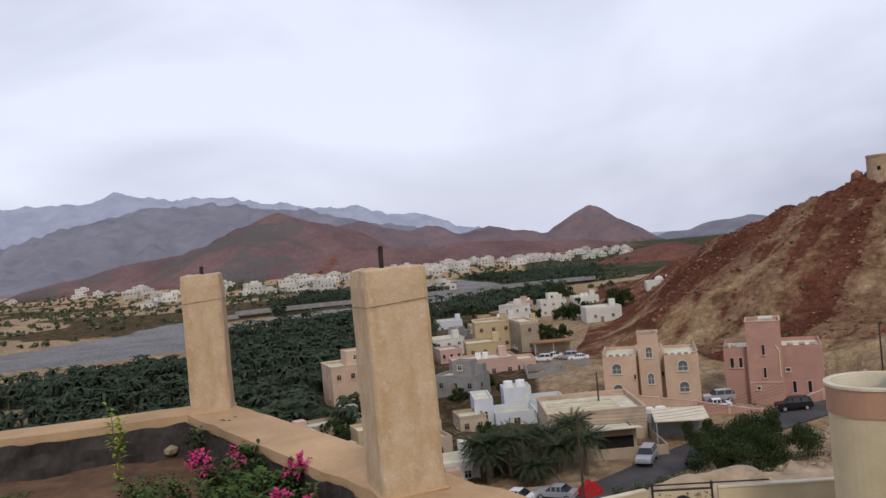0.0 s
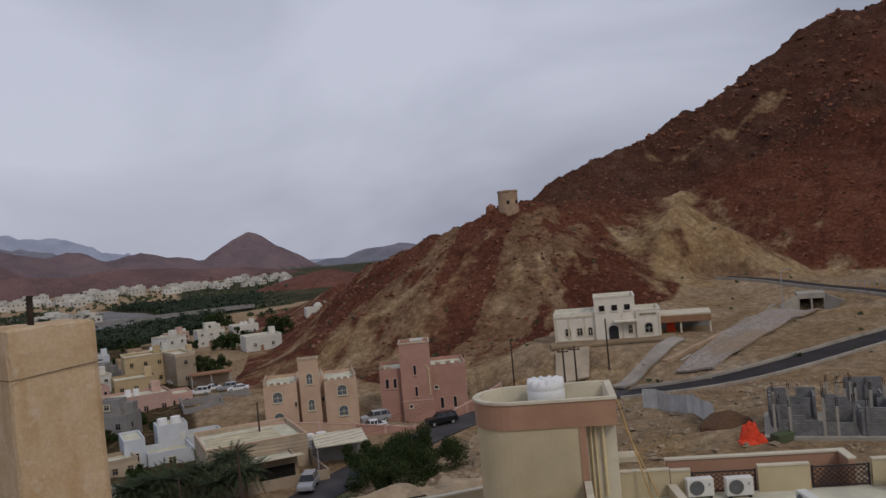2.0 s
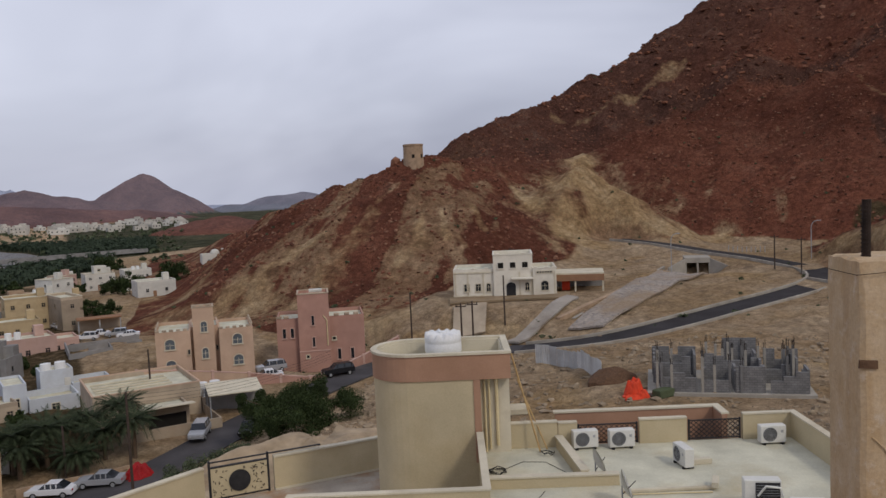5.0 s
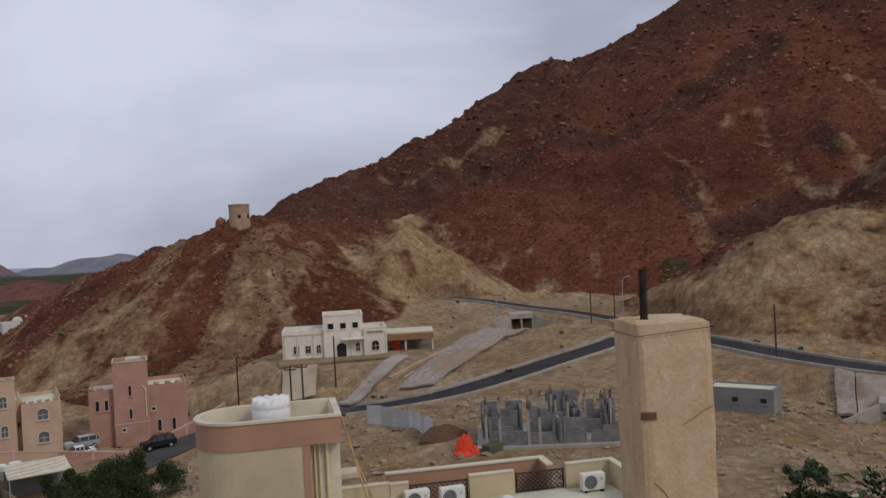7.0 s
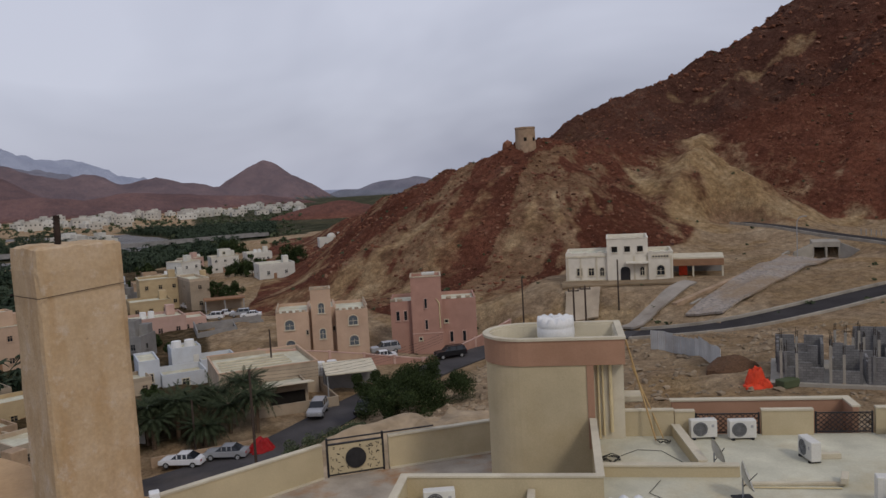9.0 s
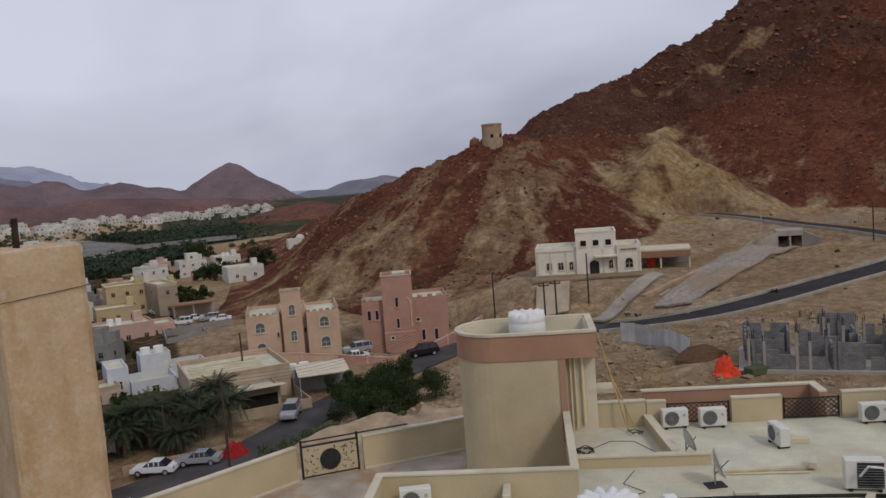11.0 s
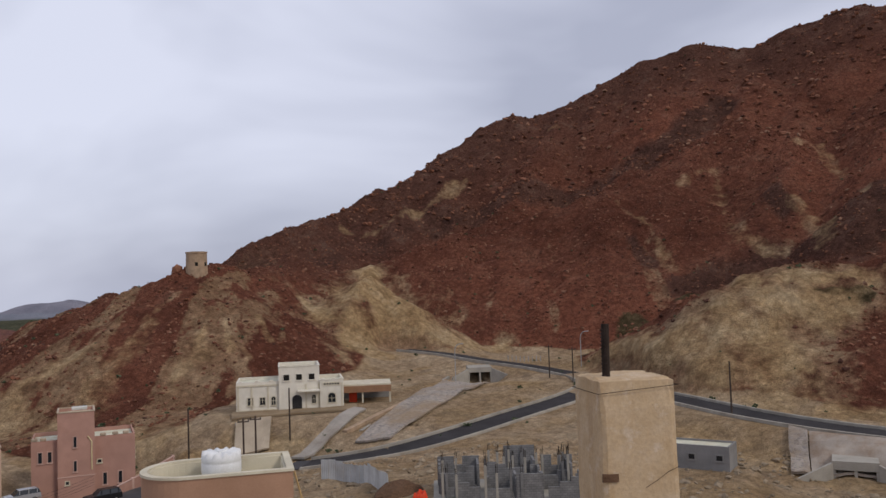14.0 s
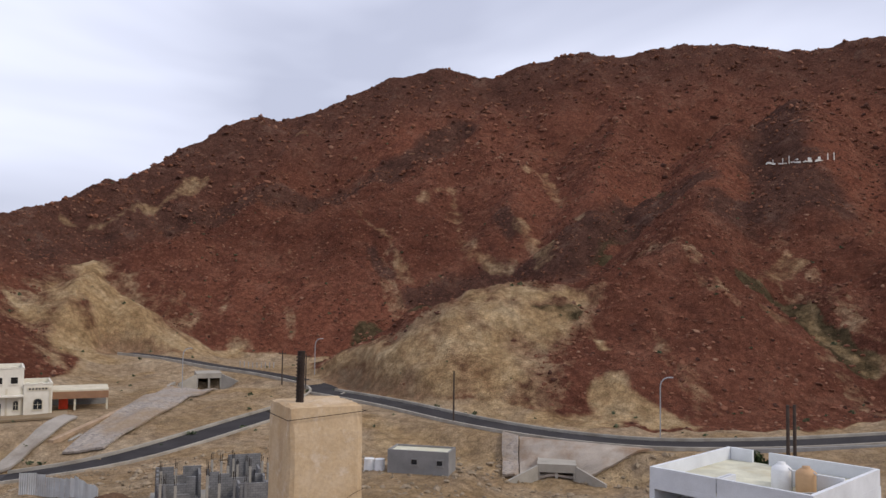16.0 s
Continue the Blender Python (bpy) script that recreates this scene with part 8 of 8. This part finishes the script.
def scrub():
    """Scattered low bushes on the plain and the slopes."""
    rng = np.random.default_rng(9)
    n = 2600
    b, r = rng.uniform(-30, 14, n), np.sqrt(rng.uniform(330 ** 2, 1350 ** 2, n))
    b2, r2 = rng.uniform(12, 96, 500), rng.uniform(120, 400, 500)
    b, r = np.concatenate([b, b2]), np.concatenate([r, r2])
    size = np.concatenate([rng.uniform(0.8, 3.6, n), rng.uniform(0.25, 0.7, 500)])
    x, y = r * np.sin(np.radians(b)), r * np.cos(np.radians(b))
    h, masks = land(x, y)
    keep = (masks["gravel"] < 0.1) & (h < np.where(r > 430, -21, 110))
    verts, faces = [], []
    for px, py, pz, s in zip(x[keep], y[keep], h[keep], size[keep]):
        for k in range(16):
            d = rng.normal(0, 1, 3)
            d /= np.linalg.norm(d)
            c = np.array([px, py, pz + 0.4 * s]) + d * s * np.array([0.8, 0.8, 0.45]) * rng.uniform(0.4, 1)
            u, v = rng.normal(0, 1, 3), rng.normal(0, 1, 3)
            u, v = u / np.linalg.norm(u) * s * 0.36, v / np.linalg.norm(v) * s * 0.36
            o = len(verts)
            verts += [tuple(c - u), tuple(c - v), tuple(c + u), tuple(c + v)]
            faces.append((o, o + 1, o + 2, o + 3))
    me = bpy.data.meshes.new("scrub")
    me.from_pydata(verts, [], faces)
    me.materials.append(SHRUBLEAF)
    tagged(new("scrub", me), "scattered grey-green desert scrub", "scrub", kind="stuff")


scrub()


# ---- the distant town ----
def far_house(w, d, h, cols, seed, mat=None):
    ob = thing("distant_house", pose(0, 0, 0), "distant pale flat-roofed house across the valley", "house", "houses of the far town")
    part("wall", box((-w / 2, -d / 2, -3), (w / 2, d / 2, h)), mat or FARWALL, ob)
    part("parapet", ring_prism([(-w / 2, -d / 2), (w / 2, -d / 2), (w / 2, d / 2), (-w / 2, d / 2)], [(-w / 2 + 0.3, -d / 2 + 0.3), (w / 2 - 0.3, -d / 2 + 0.3), (w / 2 - 0.3, d / 2 - 0.3), (-w / 2 + 0.3, d / 2 - 0.3)], h + 0.002, h + 0.7), mat or FARWALL, ob)
    for k in range(cols):
        x = -w / 2 + w * (k + 0.5) / cols
        part("window", box((x - 0.6, -d / 2 - 0.05, h - 2.1), (x + 0.6, -d / 2 + 0.02, h - 0.8)), GLASS, ob)
    part("upper_room", box((-w * 0.1, -d * 0.1, h + 0.02), (w * 0.3, d * 0.4, h + 2.6)), mat or FARWALL, ob)
    return ob


def far_town():
    rng = random.Random(17)
    protos = [far_house(11, 9, 4.2, 3, 1), far_house(15, 10, 6.8, 4, 2), far_house(9, 9, 3.6, 2, 3, WHITE), far_house(18, 9, 4.0, 4, 4, WHITE), far_house(13, 10, 3.8, 3, 5)]
    zones = [(-27, -19, 1050, 1500, 26), (-20, -6, 640, 1000, 40), (-9, 2.5, 760, 1040, 40), (0, 8, 820, 1080, 34), (6, 14, 860, 1120, 34), (-3, 2, 500, 580, 7)]
    spots = []
    for b0, b1, d0, d1, n in zones:
        for k in range(n):
            b, d = rng.uniform(b0, b1), math.sqrt(rng.uniform(d0 ** 2, d1 ** 2))
            spots.append((b, d))
    xs, ys = np.array([at(b, d).x for b, d in spots]), np.array([at(b, d).y for b, d in spots])
    hs, masks = land(xs, ys)
    used = [False] * len(protos)
    for x, y, h, g, (b, d) in zip(xs, ys, hs, masks["gravel"], spots):
        if h > -12 or g > 0.1:
            continue
        k = rng.randrange(len(protos))
        m = Matrix.Translation((x, y, h)) @ pose(0, 0, 0, 0, 0, -b + rng.choice((0, 12, -20, 35)))
        if used[k]:
            copy_thing(protos[k], m)
        else:
            protos[k].matrix_world = m
            used[k] = True


far_town()


# ---- loose rock ----
def loose_rock(name, count, zone, sizes, mat, label, seed, need=None):
    rng = np.random.default_rng(seed)
    b, r = rng.uniform(zone[0], zone[1], count), np.sqrt(rng.uniform(zone[2] ** 2, zone[3] ** 2, count))
    x, y = r * np.sin(np.radians(b)), r * np.cos(np.radians(b))
    h, masks = land(x, y)
    keep = (masks["rock"] > 0.5) & (masks["pale"] < 0.35) if need == "rock" else np.ones(count, bool)
    if need == "clear":
        for line in (STREET_LINE, LOWER_LINE, UPPER_LINE, RIGHT_LINE):
            keep &= polyline(x, y, line)[0] > 5
    bm = bmesh.new()
    bmesh.ops.create_icosphere(bm, subdivisions=1, radius=1.0)
    bv, bf = np.array([v.co[:] for v in bm.verts]), np.array([[v.index for v in f.verts] for f in bm.faces])
    bm.free()
    x, y, h = x[keep], y[keep], h[keep]
    m = len(x)
    s = sizes[0] + (sizes[1] - sizes[0]) * rng.random(m) ** 3
    v = bv[None] * (1 + 0.45 * rng.normal(0, 0.6, (m, len(bv), 1))) * s[:, None, None] * np.array([1, 1, 0.7]) * rng.uniform(0.7, 1.3, (m, 1, 3))
    v = v + np.stack([x, y, h + 0.1 * s], 1)[:, None]
    f = bf[None] + (np.arange(m) * len(bv))[:, None, None]
    me = bpy.data.meshes.new(name)
    me.from_pydata(v.reshape(-1, 3).tolist(), [], f.reshape(-1, 3).tolist())
    me.materials.append(mat)
    tagged(new(name, me), label, "rocks", kind="stuff")


loose_rock("scree", 42000, (14, 98, 118, 320), (0.12, 0.55), BOULDER, "loose dark red boulders on the slopes", 1, "rock")
loose_rock("scree", 9000, (26, 98, 300, 408), (0.2, 1.2), BOULDER, "dark outcrops along the upper slopes", 2, "rock")
loose_rock("rubble", 4200, (24, 80, 42, 112), (0.08, 0.45), ROCK, "pale broken stone on the building ground", 3, "clear")
loose_rock("rubble", 1600, (10, 27, 50, 80), (0.08, 0.45), ROCK, "pale broken stone below the yard wall", 4, "clear")


# ---- white letters on the mountainside ----
def hill_sign():
    """Large white letter shapes laid on the slope, drawn as plain bars."""
    ob = thing("hill_sign", pose(0, 0, 0), "row of white painted letter shapes on the red slope", "sign")
    b0, b1, el = 86.0, 90.2, 8.65

    def on_slope(b, e):
        d = np.arange(150.0, 420.0, 0.5)
        x, y = d * math.sin(radians(b)), d * math.cos(radians(b))
        h = land(x, y)[0]
        k = int(np.argmax(h > 1.7 + d * math.tan(radians(e))))
        return Vector((x[k], y[k], h[k]))

    rng = random.Random(3)
    marks = [(0.0, 0.14, 0.0, 0.05), (0.02, 0.03, 0.05, 0.12), (0.10, 0.11, 0.05, 0.14), (0.18, 0.30, 0.0, 0.05), (0.24, 0.25, 0.05, 0.25), (0.33, 0.34, 0.0, 0.35), (0.36, 0.50, 0.02, 0.07), (0.42, 0.47, 0.12, 0.16), (0.53, 0.66, 0.02, 0.07), (0.60, 0.65, 0.07, 0.20), (0.70, 0.82, 0.03, 0.08), (0.74, 0.78, 0.08, 0.20), (0.87, 0.885, 0.03, 0.36), (0.955, 0.97, 0.05, 0.38)]
    for u0, u1, v0, v1 in marks:
        bm = bmesh.new()
        n = 4
        rows = []
        for k in range(n + 1):
            b = b0 + (b1 - b0) * (u0 + (u1 - u0) * k / n)
            rows.append([on_slope(b, el + (v - 0.1) * 1.5) for v in (v0, v1)])
        vs = [[bm.verts.new(p + Vector((-0.5, -0.05, 0.55))) for p in r] for r in rows]
        for p, q in zip(vs, vs[1:]):
            bm.faces.new((p[0], q[0], q[1], p[1]))
        bmesh.ops.solidify(bm, geom=list(bm.faces), thickness=0.4)
        part("letter_stroke", bm, LETTERS, ob)


hill_sign()
